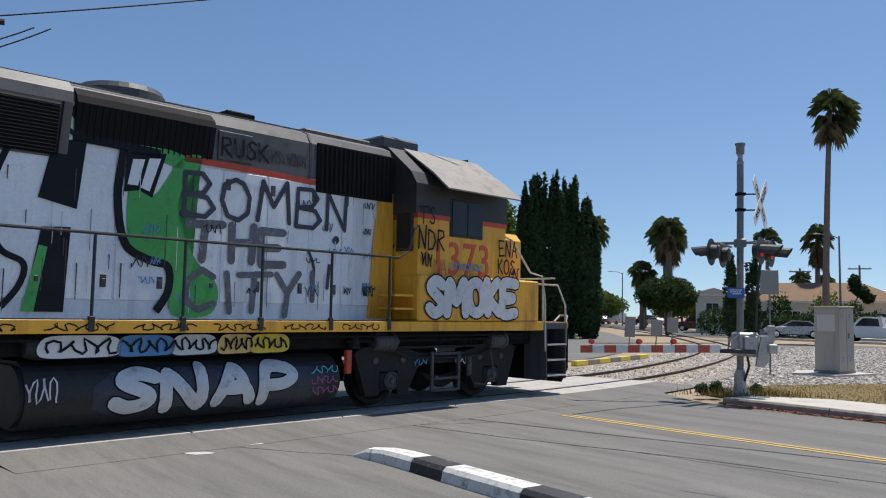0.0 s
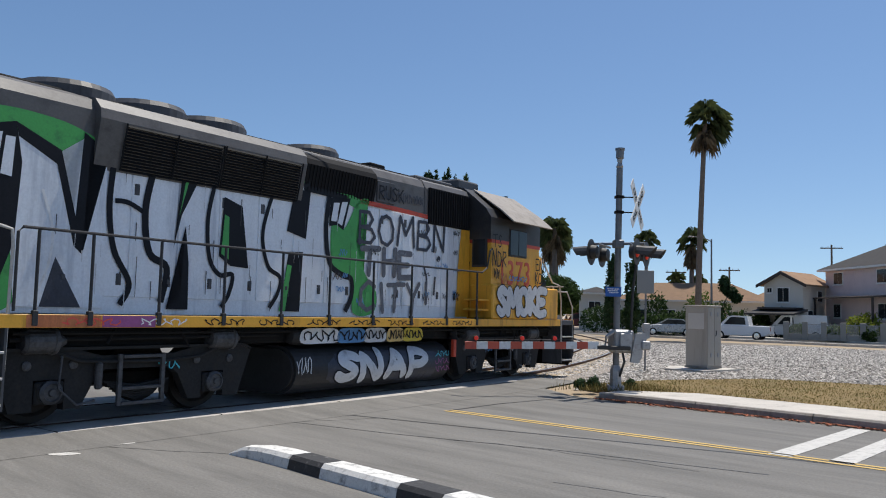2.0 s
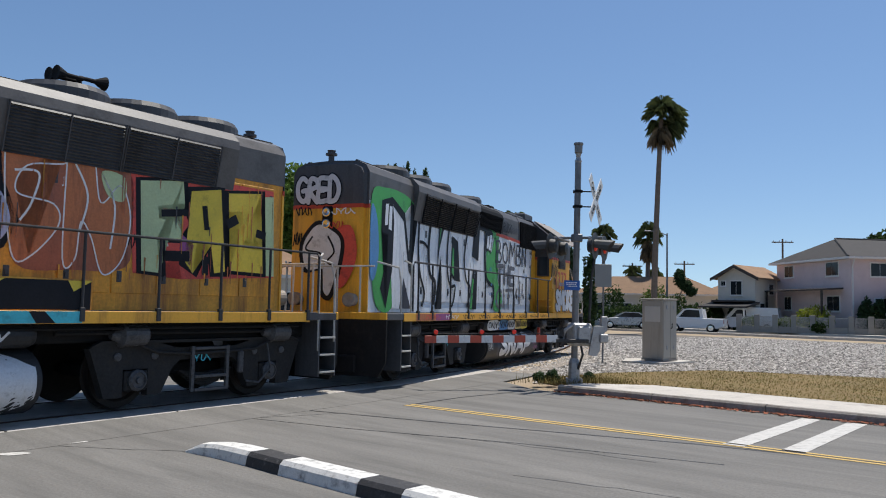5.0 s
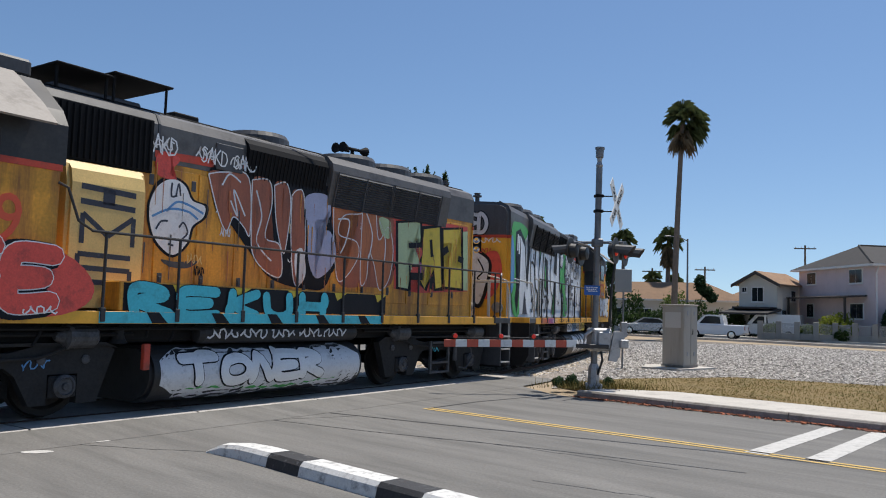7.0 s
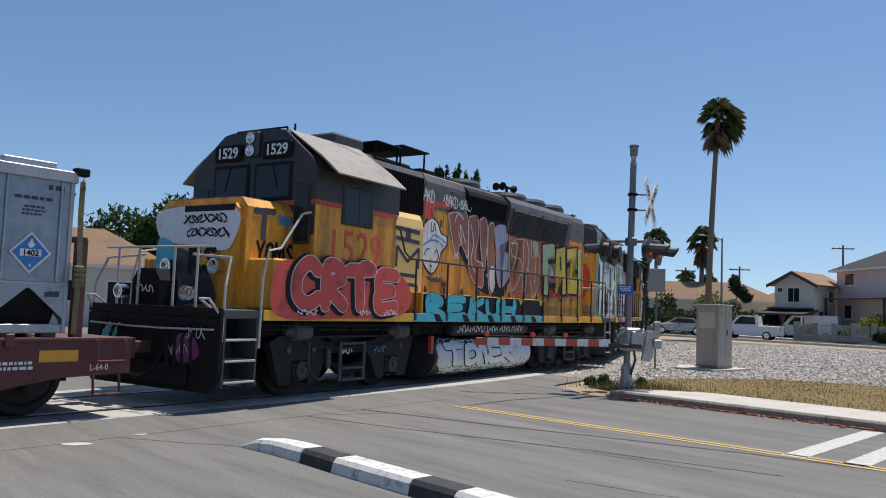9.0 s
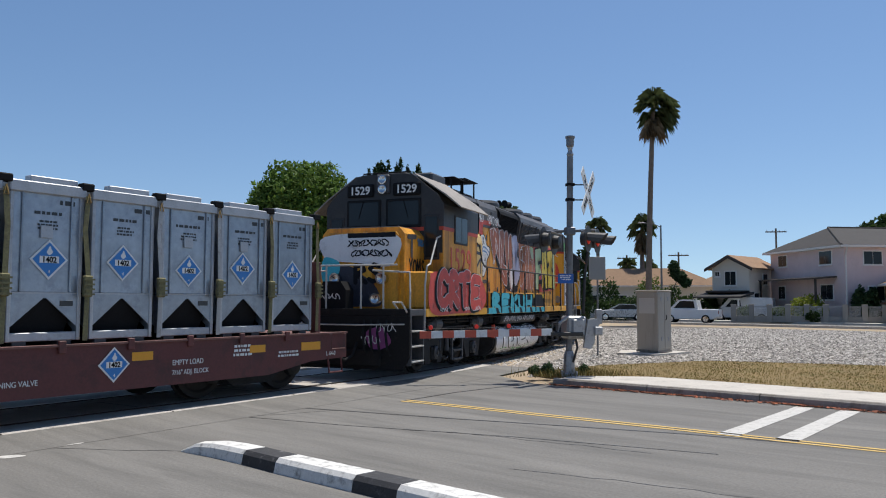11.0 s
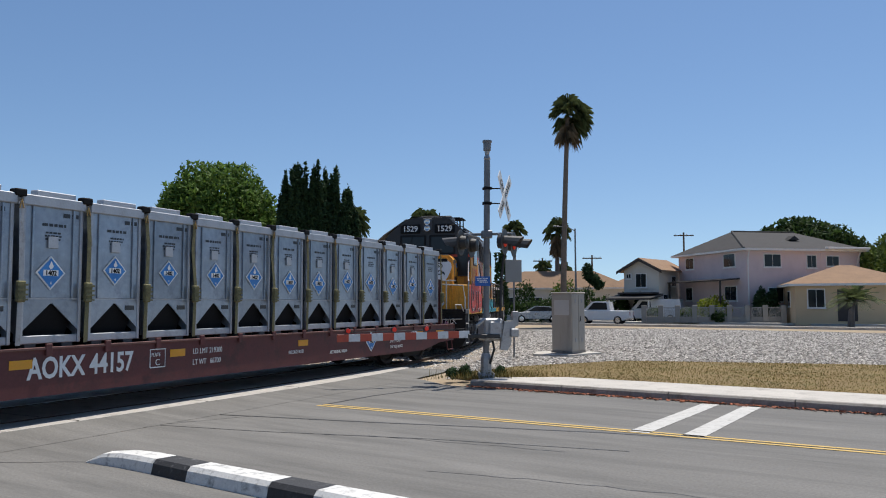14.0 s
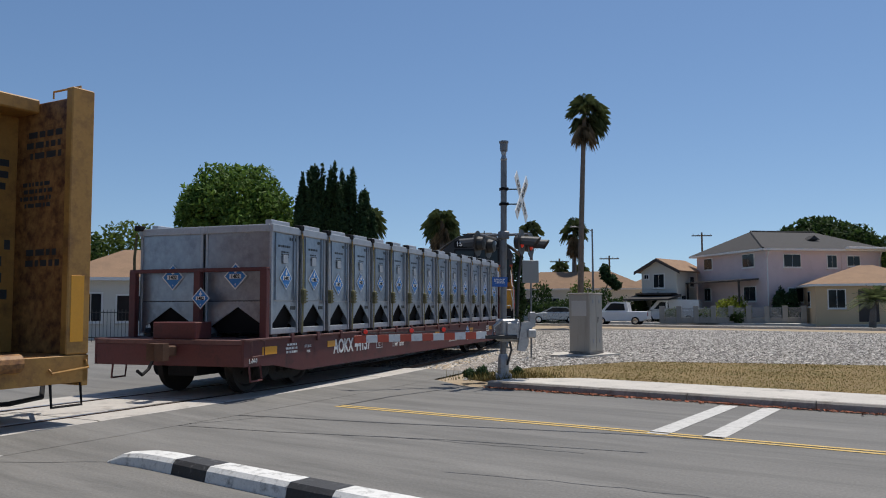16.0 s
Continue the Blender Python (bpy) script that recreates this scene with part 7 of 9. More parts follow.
for k, (x, z, w, h) in enumerate(((-1.45, HT - 0.62, 0.5, 0.2), (-0.55, HT - 0.62, 0.4, 0.2), (0.15, HT - 0.66, 0.4, 0.2), (2.55, HT - 0.7, 0.4, 0.25))):
    part("graffiti_tag", tag_scrawl(B(), side(0, HW + 0.04, 0, 1), x, z, w, h, 90 + k, 0.025, 7), "white_spray", loco_b)
paintings(loco_b, nose_plane(6.40), [("blob", "white_spray", 0.004, [(-0.86, 2.5), (-0.5, 2.42), (0.0, 2.38), (0.5, 2.3), (0.82, 2.4), (0.84, 2.96), (-0.86, 2.96)]), ("poly", "black_spray", 0.006, [(-0.3, 2.92), (0.84, 2.92), (0.82, 3.02), (-0.3, 3.02)])], "spray_patch")
for k in range(2):
    part("graffiti_tag", tag_scrawl(B(), nose_plane(6.405), -0.3 + 0.1 * k, 2.72 - 0.22 * k, 0.95, 0.17, 101 + k, 0.028, 13), "black_spray", loco_b)
sprayed("RS", loco_b, nose_plane(6.405), -0.1, 1.98, 0.36, 0.1, "black_spray", wide=1.0, seed=31)
ns = side(0, 0.985, 0, 1)
sprayed("T", loco_b, ns, -6.1, 2.55, 0.42, 0.11, "loco_grey", wide=1.0, seed=32)
sprayed("YOMS", loco_b, ns, -6.05, 2.12, 0.34, 0.05, "black_spray", wide=0.62, seed=33)
part("graffiti_tag", tag_scrawl(B(), ns, -5.6, 2.75, 0.3, 0.2, 111, 0.03, 8), "blue_spray", loco_b)
for txt, x, sz, mt in (("SAKD", -1.45, 0.26, "white_spray"), ("SAKD", -0.45, 0.24, "white_spray"), ("SAKD", 0.2, 0.22, "white_spray"), ("RAKD", 2.55, 0.22, "white_spray")):
    sprayed(txt, loco_b, side(0, HW + 0.05, 0, 1), x, HT - 0.66, sz, 0.022, mt, wide=0.7, gap=0.1, seed=int(40 + 5 * x))
# rust runs and scratches on the second hood
for k in range(90):
    x, z0 = rd.uniform(-2.0, 7.3), rd.uniform(2.0, 3.6)
    w_, z1 = rd.uniform(0.01, 0.03), max(1.86, z0 - rd.uniform(0.12, 0.7))
    part("rust_run", poly(B(), [(x, z0), (x + w_, z0), (x + w_ * 0.7, z1), (x + w_ * 0.3, z1)], wb, 0.0185), rd.choice(("brown_spray", "loco_grey", "orange_spray", "loco_yellow_rust")), loco_b)
for k in range(26):
    x, z0 = rd.uniform(-1.5, 6.9), rd.uniform(1.95, 3.2)
    part("graffiti_tag", tag_scrawl(B(), wb, x, z0, rd.uniform(0.15, 0.35), rd.uniform(0.1, 0.25), 500 + k, 0.02, 6), rd.choice(("white_spray", "white_spray", "black_spray", "tan_spray")), loco_b)
for L in (loco_a, loco_b):
    s = -1 if L is loco_a else 1
    for k, x in enumerate((3.2, 4.2, -5.4)):
        part("graffiti_tag", tag_scrawl(B(), side(0, s * 1.2, 0, s), x if s < 0 else -x, 0.66, 0.35, 0.14, 120 + k, 0.02, 5), ("blue_spray", "white_spray", "cyan_spray")[k], L)
# gear on the front platform of the second locomotive
cv = part("equipment_cover", prism(B(), [(-0.62, 1.42), (-0.62, 1.8), (-0.5, 1.98), (-0.1, 1.98), (0.02, 1.8), (0.02, 1.42)], 6.72, 7.06, "x"), "grille", loco_b, "black rounded equipment cover with a white scrawl")
part("graffiti_tag", tag_scrawl(B(), nose_plane(7.062), -0.5, 1.6, 0.4, 0.14, 131, 0.02, 6), "white_spray", cv)
for k, y in enumerate((-1.05, -0.8, -0.62, 0.5, 0.66, 0.82, 1.0)):
    part("brake_hose", rod(B(), [(7.16, y, 1.2), (7.28, y + 0.03, 0.95), (7.3, y + 0.08, 0.62), (7.24, y + 0.12, 0.5)], 0.026, 6), "rubber", loco_b)
for y in (-0.75, 0.75):
    part("ditch_light", lathe(B(), [(0.1, 7.08), (0.11, 7.22), (0.085, 7.22), (0.02, 7.19)], 16, (0, y, 1.62), "x"), "chrome", loco_b)
part("uncoupling_lever", rod(B(), [(7.2, -1.4, 1.12), (7.24, -0.4, 1.1), (7.26, 0.4, 1.1), (7.2, 1.4, 1.12)], 0.016, 6), "handrail_light", loco_b)
paintings(loco_b, nose_plane(7.175), [("blob", "cyan_spray", 0.004, [(-1.2, 0.9), (-0.9, 1.1), (-0.7, 0.8), (-1.0, 0.6)]), ("blob", "magenta_spray", 0.004, [(0.55, 0.95), (0.9, 1.05), (1.1, 0.75), (0.7, 0.6)])], "spray_patch")
for k, (y, z) in enumerate(((-1.1, 0.95), (0.45, 0.7), (0.8, 0.95))):
    part("graffiti_tag", tag_scrawl(B(), nose_plane(7.18), y, z, 0.4, 0.2, 140 + k, 0.018, 6), "white_spray", loco_b)
# dark patch puts shade and grime into the colour low on the nose
part("graffiti", blob(B(), [(-0.84, 1.48), (0.0, 1.46), (0.5, 1.5), (0.36, 1.9), (0.1, 2.1), (-0.2, 2.3), (-0.6, 2.34), (-0.86, 2.2)], nose_plane(6.402), 0.002), "dark_spray", loco_b)
part("graffiti", blob(B(), [(-0.9, 2.0), (-0.55, 2.1), (-0.5, 2.4), (-0.88, 2.5)], nose_plane(6.402), 0.004), "cyan_spray", loco_b)
# horn on the second locomotive's roof
horn = part("horn_mount", rod(B(), [(-4.1, 0, HT), (-4.1, 0, HT + 0.42)], 0.04), "grille", loco_b)
for d, z, y in ((1, 0.42, -0.1), (1, 0.42, 0.1), (-1, 0.46, 0.0)):
    part("horn_trumpet", lathe(B(), [(0.03, -4.1), (0.035, -4.1 + d * 0.25), (0.11, -4.1 + d * 0.42), (0.02, -4.1 + d * 0.40)], 12, (0, y, HT + z), "x"), "grille", horn)


# ---- crossing signal, gate, cabinet, signs ----
SN = Vector((0.8, -0.6, 0))            # the way the signal faces oncoming traffic
SP = Vector((0.6, 0.8, 0))


def signal_lamp(parent, c, d, s):
    """A flasher: round backplate, lens and long visor. d is the way it looks."""
    ang = math.degrees(math.atan2(d.y, d.x))
    m = Matrix.Translation(c) @ pose(0, 0, 0, 0, 0, ang)
    bm = lathe(B(), [(0.02, -0.16), (0.13, -0.14), (0.15, -0.03), (0.15, 0.0)], 20, (0, 0, 0), "x")
    bm.transform(m)
    lamp = part("lamp_housing", bm, "signal_black", parent)
    bm = lathe(B(), [(0.02, -0.012), (0.27, -0.012), (0.27, 0.0), (0.02, 0.0)], 24, (0, 0, 0), "x")
    bm.transform(m)
    part("backplate", bm, "signal_black", lamp)
    bm = lathe(B(), [(0.11, 0.0), (0.11, 0.01), (0.085, 0.03), (0.01, 0.04)], 18, (0, 0, 0), "x")
    bm.transform(m)
    part("lens", bm, "red_lens", lamp, "red signal lens")
    bm = B()
    rows = []
    for i in range(8):
        a = math.radians(-20 + 220 * i / 7)
        rows.append((bm.verts.new((0.0, 0.125 * math.cos(a), 0.125 * math.sin(a))), bm.verts.new((0.30 + 0.1 * math.sin(a), 0.13 * math.cos(a), 0.13 * math.sin(a) - 0.03)),
                     bm.verts.new((0.0, 0.132 * math.cos(a), 0.132 * math.sin(a))), bm.verts.new((0.30 + 0.1 * math.sin(a), 0.138 * math.cos(a), 0.138 * math.sin(a) - 0.03))))
    for p, q in zip(rows, rows[1:]):
        bm.faces.new((p[0], q[0], q[1], p[1]))
        bm.faces.new((p[2], p[3], q[3], q[2]))
        bm.faces.new((p[1], q[1], q[3], p[3]))
    bm.transform(m)
    part("visor", bm, "hood_grey", lamp)


mast = thing("crossing_signal", "grey level-crossing signal mast with red flashers and crossbuck", "crossing signal", pose(5.83, 15.86, 0.08, 0, 0.75, 0))
part("mast_pole", rod(B(), [(0, 0, 0.3), (0, 0, 4.6)], 0.066, 16), "mast", mast)
bm = lathe(B(), [(0.17, 0.0), (0.17, 0.06), (0.125, 0.1), (0.12, 0.42), (0.09, 0.5), (0.075, 0.52)], 8, (0, 0, 0))
part("mast_base", bm, "alu", mast)
for k in range(4):
    a = k * math.tau / 4 + 0.5
    part("anchor_bolt", lathe(B(), [(0.03, 0.0), (0.03, 0.1), (0.015, 0.12)], 8, (0.2 * math.cos(a), 0.2 * math.sin(a), 0)), "alu", mast)
part("finial_neck", lathe(B(), [(0.05, 4.58), (0.075, 4.64), (0.045, 4.72), (0.06, 4.8)], 14), "alu", mast)
part("bell", lathe(B(), [(0.055, 4.8), (0.08, 4.82), (0.085, 4.98), (0.1, 4.99), (0.1, 5.03), (0.02, 5.04)], 18), "mast", mast, "grey crossing bell on top")
arm = part("cross_arm", rod(B(), [tuple(SN * -0.55 + Vector((0, 0, 3.02))), tuple(SN * 0.55 + Vector((0, 0, 3.02)))], 0.03), "mast", mast)
part("junction_box", box(B(), -0.1, 0.1, -0.1, 0.1, 2.93, 3.1, 0.02), "mast", mast)
for d, off in ((SN, 0.5), (-SN, 0.46)):
    for k in (-0.36, 0.36):
        signal_lamp(mast, d * off + SP * k + Vector((0, 0, 2.82)), d, 1)
    part("lamp_bracket", rod(B(), [tuple(d * (off - 0.16) + SP * -0.4 + Vector((0, 0, 2.98))), tuple(d * (off - 0.16) + SP * 0.4 + Vector((0, 0, 2.98)))], 0.025), "mast", mast)
part("cable_drop", rod(B(), [tuple(SN * 0.4 + Vector((0, 0, 2.7))), tuple(SN * 0.33 + Vector((0, 0, 2.1))), tuple(SN * 0.3 + Vector((0, 0, 1.3)))], 0.03), "signal_black", mast)
# crossbuck
cb = Vector((0.36, -0.1, 3.83))
for k, a in enumerate((45, -45)):
    bm = box(B(), -0.61, 0.61, -0.006, 0.006, -0.115, 0.115)
    m = Matrix.Translation(cb + SN * (0.012 * k)) @ Matrix(((SP.x, -SN.x, 0, 0), (SP.y, -SN.y, 0, 0), (0, 0, 1, 0), (0, 0, 0, 1))) @ pose(0, 0, 0, 0, a, 0)
    bm.transform(m)
    bl = part("crossbuck_blade", bm, "white", mast, "white crossbuck blade with black lettering")
    tm = m @ Matrix(((1, 0, 0, 0), (0, 0, -1, -0.008), (0, 1, 0, -0.06), (0, 0, 0, 1)))
    lettering("letters", "RAIL   ROAD" if k else "CROSS  ING", 0.17, tm, "grille", bl, align="CENTER", depth=0.001, bold=0.003)
for z in (3.68, 4.0):
    part("crossbuck_bracket", rod(B(), [(0.05, 0, z), (0.36, -0.1, z)], 0.014), "grille", mast)
    part("mast_clamp", box(B(), -0.08, 0.09, -0.08, 0.08, z - 0.03, z + 0.03, 0.01), "grille", mast)
m = Matrix(((0.94, 0, 0.34, -0.12), (-0.34, 0, -0.94, -0.1), (0, 1, 0, 2.02), (0, 0, 0, 1)))
bs = part("notice_plate", poly(B(), [(-0.16, -0.1), (0.16, -0.1), (0.16, 0.1), (-0.16, 0.1)], m, 0.0), "sign_blue", mast, "small blue notice plate with white rows")
bm = bars(B(), m, -0.12, 0.045, 0.24, 0.022, 3, 31, 0.003)
part("notice_text", bm, "white", bs)
# gate machine and arm
gm = part("gate_machine", box(B(), -0.12, 0.3, -0.22, 0.2, 0.78, 1.25, 0.04), "alu", mast, "cast grey gate machine")
part("machine_cover", box(B(), -0.02, 0.26, -0.27, -0.22, 0.84, 1.18, 0.02), "alu", gm)
part("hinge_bar", rod(B(), [(-0.14, -0.2, 1.2), (-0.28, -0.2, 1.1), (-0.32, -0.2, 0.85)], 0.035), "alu", mast)
pr = [(0.3, 1.18), (0.52, 1.2), (0.56, 1.1), (0.46, 0.98), (0.44, 0.7), (0.36, 0.58), (0.2, 0.6), (0.24, 0.85)]
part("counterweight_arm", prism(B(), pr, -0.3, -0.24, "y"), "alu", mast, "grey curved counterweight arm")
part("counterweight", box(B(), 0.42, 0.6, -0.36, -0.18, 0.86, 1.04, 0.02), "alu", mast)
part("pivot_bracket", box(B(), -0.5, 0.2, -0.3, -0.22, 0.84, 0.92, 0.01), "signal_black", mast)
part("conduit", rod(B(), [(0.1, -0.1, 0.8), (0.12, -0.16, 0.6), (0.08, -0.14, 0.45), (0.05, -0.1, 0.3)], 0.025), "signal_black", mast)
GA, GT = Vector((-0.47, -0.27, 0.92)), Vector((-3.22, -0.41, 0.845))
gd = (GT - GA)
glen = gd.length
gx = gd.normalized()
gy = Vector((0, 0, 1)).cross(gx).normalized()
gz = gx.cross(gy)
gmx = Matrix(((gx.x, gy.x, gz.x, GA.x), (gx.y, gy.y, gz.y, GA.y), (gx.z, gy.z, gz.z, GA.z), (0, 0, 0, 1)))
n = 12
for i in range(n):
    a, b = glen * i / n, glen * (i + 1) / n
    bm = box(B(), a, b - 0.001, -0.018, 0.018, -0.072, 0.072, 0.004)
    bm.transform(gmx)
    part("gate_arm_section", bm, "gate_red" if i % 2 else "gate_white", mast)
for f in (0.98, 0.62, 0.36):
    c = gmx @ Vector((glen * f * 0.94, 0, 0.14))
    gl = part("gate_lamp", lathe(B(), [(0.02, -0.05), (0.05, -0.045), (0.055, 0.045), (0.02, 0.05)], 14, tuple(c), "y"), "signal_black", mast)
    part("gate_lens", lathe(B(), [(0.045, -0.052), (0.04, -0.062), (0.01, -0.066)], 12, tuple(c), "y"), "red_lens", gl, "red gate lamp lens")
part("gate_cable", rod(B(), [tuple(gmx @ Vector((0.1, 0, 0.11))), tuple(gmx @ Vector((glen * 0.9, 0, 0.11)))], 0.008, 5), "signal_black", mast)

cab_m = Matrix(((0.515, 0.857, 0, 10.98), (-0.857, 0.515, 0, 23.77), (0, 0, 1, 0.06), (0, 0, 0, 1)))
cabi = thing("signal_cabinet", "beige steel signal cabinet on a concrete pad", "cabinet", cab_m)
part("body", box(B(), 0, 0.76, 0, 0.76, 0.06, 1.88, 0.012), "cabinet", cabi)
part("roof", box(B(), -0.025, 0.785, -0.025, 0.785, 1.88, 1.935, 0.015), "cabinet", cabi)
part("patch_panel", box(B(), 0.1, 0.66, -0.006, 0.0, 1.2, 1.68, 0.003), "cabinet_label", cabi, "paler rectangular patch")
part("plinth", box(B(), -0.02, 0.78, -0.02, 0.78, 0.0, 0.06), "kerb", cabi)
for a, b in ((0.02, 0.37), (0.39, 0.74)):
    d = part("door", box(B(), 0.76, 0.775, a, b, 0.1, 1.84, 0.006), "cabinet", cabi)
    for z in (0.35, 1.6):
        part("hinge", box(B(), 0.775, 0.79, a + 0.14, a + 0.2, z, z + 0.12, 0.004), "alu", d)
    if a > 0.3:
        part("handle", rod(B(), [(0.78, a + 0.04, 1.0), (0.81, a + 0.04, 1.02), (0.81, a + 0.05, 1.16)], 0.012), "grille", d)
slab("cabinet_pad", [(10.2, 23.5), (11.0, 22.6), (12.7, 23.6), (12.2, 24.9), (10.9, 24.8)], -0.02, 0.04, "concrete", "cracked concrete pad under the cabinet", "pad")
tp = thing("sign_post", "thin steel post with small junction box and plate", "sign post", pose(9.42, 23.17, 0.0))
part("post", rod(B(), [(0, 0, 0), (0.02, 0, 3.05)], 0.03), "mast", tp)
part("junction_box", box(B(), -0.1, 0.1, -0.14, -0.02, 0.95, 1.4, 0.015), "alu", tp)
part("sign_plate", box(B(), -0.28, 0.26, -0.05, -0.035, 2.3, 3.0, 0.004), "sign_back", tp, "blank grey back of a sign")
for x, y, w, h, z in ((10.17, 43.8, 0.55, 1.1, 0.45), (11.55, 43.5, 0.6, 0.88, 0.52), (12.33, 43.25, 0.58, 0.8, 0.75)):
    sg = thing("road_sign", "grey back of a road sign on a leaning post", "road sign", pose(x, y, 0, 0, 3, -12), group="sign backs beside the curved track")
    part("post", rod(B(), [(0, 0, -0.03), (0, 0, z + h)], 0.03), "mast", sg)
    part("sign_plate", box(B(), -w / 2, w / 2, -0.06, -0.045, z, z + h, 0.003), "sign_back", sg)
yk = thing("painted_kerb", "kerb with worn yellow and grey blocks beside the track", "kerb", kind="structure")
for i in range(7):
    a = Vector((4.2, 25.8, 0)) + Vector((0.56, 0.83, 0)) * (i * 0.95)
    bm = box(B(), 0, 0.93, -0.1, 0.1, -0.02, 0.14, 0.015)
    bm.transform(pose(a.x, a.y, 0, 0, 0, 56))
    part("kerb_block", bm, "kerb_yellow" if i % 2 == 0 else "kerb", yk)
# overhead wires
wires = thing("overhead_wires", "black overhead utility wires against the sky", "wires")
for a, b, r in (((-9.5, 10.6, 5.7), (1.5, 15.6, 8.6), 0.022), ((-9.5, 10.7, 5.35), (-0.5, 15.2, 8.2), 0.012), ((-8.4, 11.0, 5.0), (-6.6, 12.37, 6.02), 0.012), ((-8.4, 11.0, 4.8), (-6.4, 12.5, 6.05), 0.012)):
    a, b = Vector(a), Vector(b)
    pts = [a.lerp(b, i / 10) - Vector((0, 0, 0.5 * (i / 10) * (1 - i / 10))) for i in range(11)]
    part("wire", rod(B(), [tuple(p) for p in pts], r, 6), "wire", wires)
part("support_pole", rod(B(), [(-9.5, 10.6, -0.03), (-9.5, 10.6, 7.4)], 0.16, 10, 0.12), "bark", wires, "timber pole carrying the wires")
part("splice_box", rod(B(), [(-7.3, 11.95, 6.0), (-6.95, 12.15, 6.02)], 0.05, 8), "wire", wires)


# ---- plants ----
def leaf_cloud(name, blobs, n, size, material, parent, seed, flat=0.0, down=0.0):
    """A crown of many small folded leaf clumps, thicker towards the outside of the given ellipsoids (centre, radii)."""
    r = np.random.RandomState(seed)
    w = np.array([b[1][0] * b[1][1] + b[1][0] * b[1][2] for b in blobs], float)
    pick = r.choice(len(blobs), n, p=w / w.sum())
    d = r.normal(size=(n, 3))
    d /= np.linalg.norm(d, axis=1)[:, None]
    rad = r.uniform(0.55, 1.06, n) ** 0.7
    lump = 1 + 0.14 * np.sin(d[:, 0] * 6 + pick * 2.1 + seed) * np.sin(d[:, 1] * 5 + pick) * np.cos(d[:, 2] * 6 + seed)
    c = np.array([blobs[k][0] for k in pick], float) + d * np.array([blobs[k][1] for k in pick], float) * (rad * lump)[:, None]
    u = r.normal(size=(n, 3))
    u /= np.linalg.norm(u, axis=1)[:, None]
    v = np.cross(u, d + r.normal(size=(n, 3)) * 0.5)
    v /= np.linalg.norm(v, axis=1)[:, None] + 1e-9
    s = size * r.uniform(0.5, 1.3, n)[:, None]
    fold = np.cross(u, v) * s * 0.25
    verts = np.stack([c - u * s, c + v * s * 0.5 + fold, c + u * s, c - v * s * 0.5 + fold], 1).reshape(-1, 3)
    faces = [(4 * i, 4 * i + 1, 4 * i + 2) for i in range(n)] + [(4 * i, 4 * i + 2, 4 * i + 3) for i in range(n)]
    me = bpy.data.meshes.new(name)
    me.from_pydata(verts.tolist(), [], faces)
    me.materials.append(M[material])
    ob = new(name, me)
    ob.parent = parent
    return ob


def broad_tree(x, y, h, blobs, n, size, material, label, seed, trunk=0.2, fork=0.45):
    t = thing("tree", label, "tree", pose(x, y, 0))
    r = random.Random(seed)
    part("trunk", rod(B(), [(0, 0, -0.03), (r.uniform(-0.1, 0.1), 0, h * fork * 0.5), (r.uniform(-0.15, 0.15), 0.05, h * fork)], trunk, 9, trunk * 0.65), "bark", t)
    for k in range(6):
        b = blobs[k % len(blobs)]
        e = Vector(b[0]) + Vector((r.uniform(-0.5, 0.5) * b[1][0], r.uniform(-0.5, 0.5) * b[1][1], r.uniform(-0.2, 0.5) * b[1][2]))
        s = Vector((0, 0.03, h * fork * 0.95))
        part("limb", rod(B(), [tuple(s), tuple(s.lerp(e, 0.5) + Vector((0, 0, 0.2))), tuple(e)], trunk * 0.45, 6, trunk * 0.12), "bark", t)
    leaf_cloud("crown", blobs, n, size, material, t, seed)
    return t


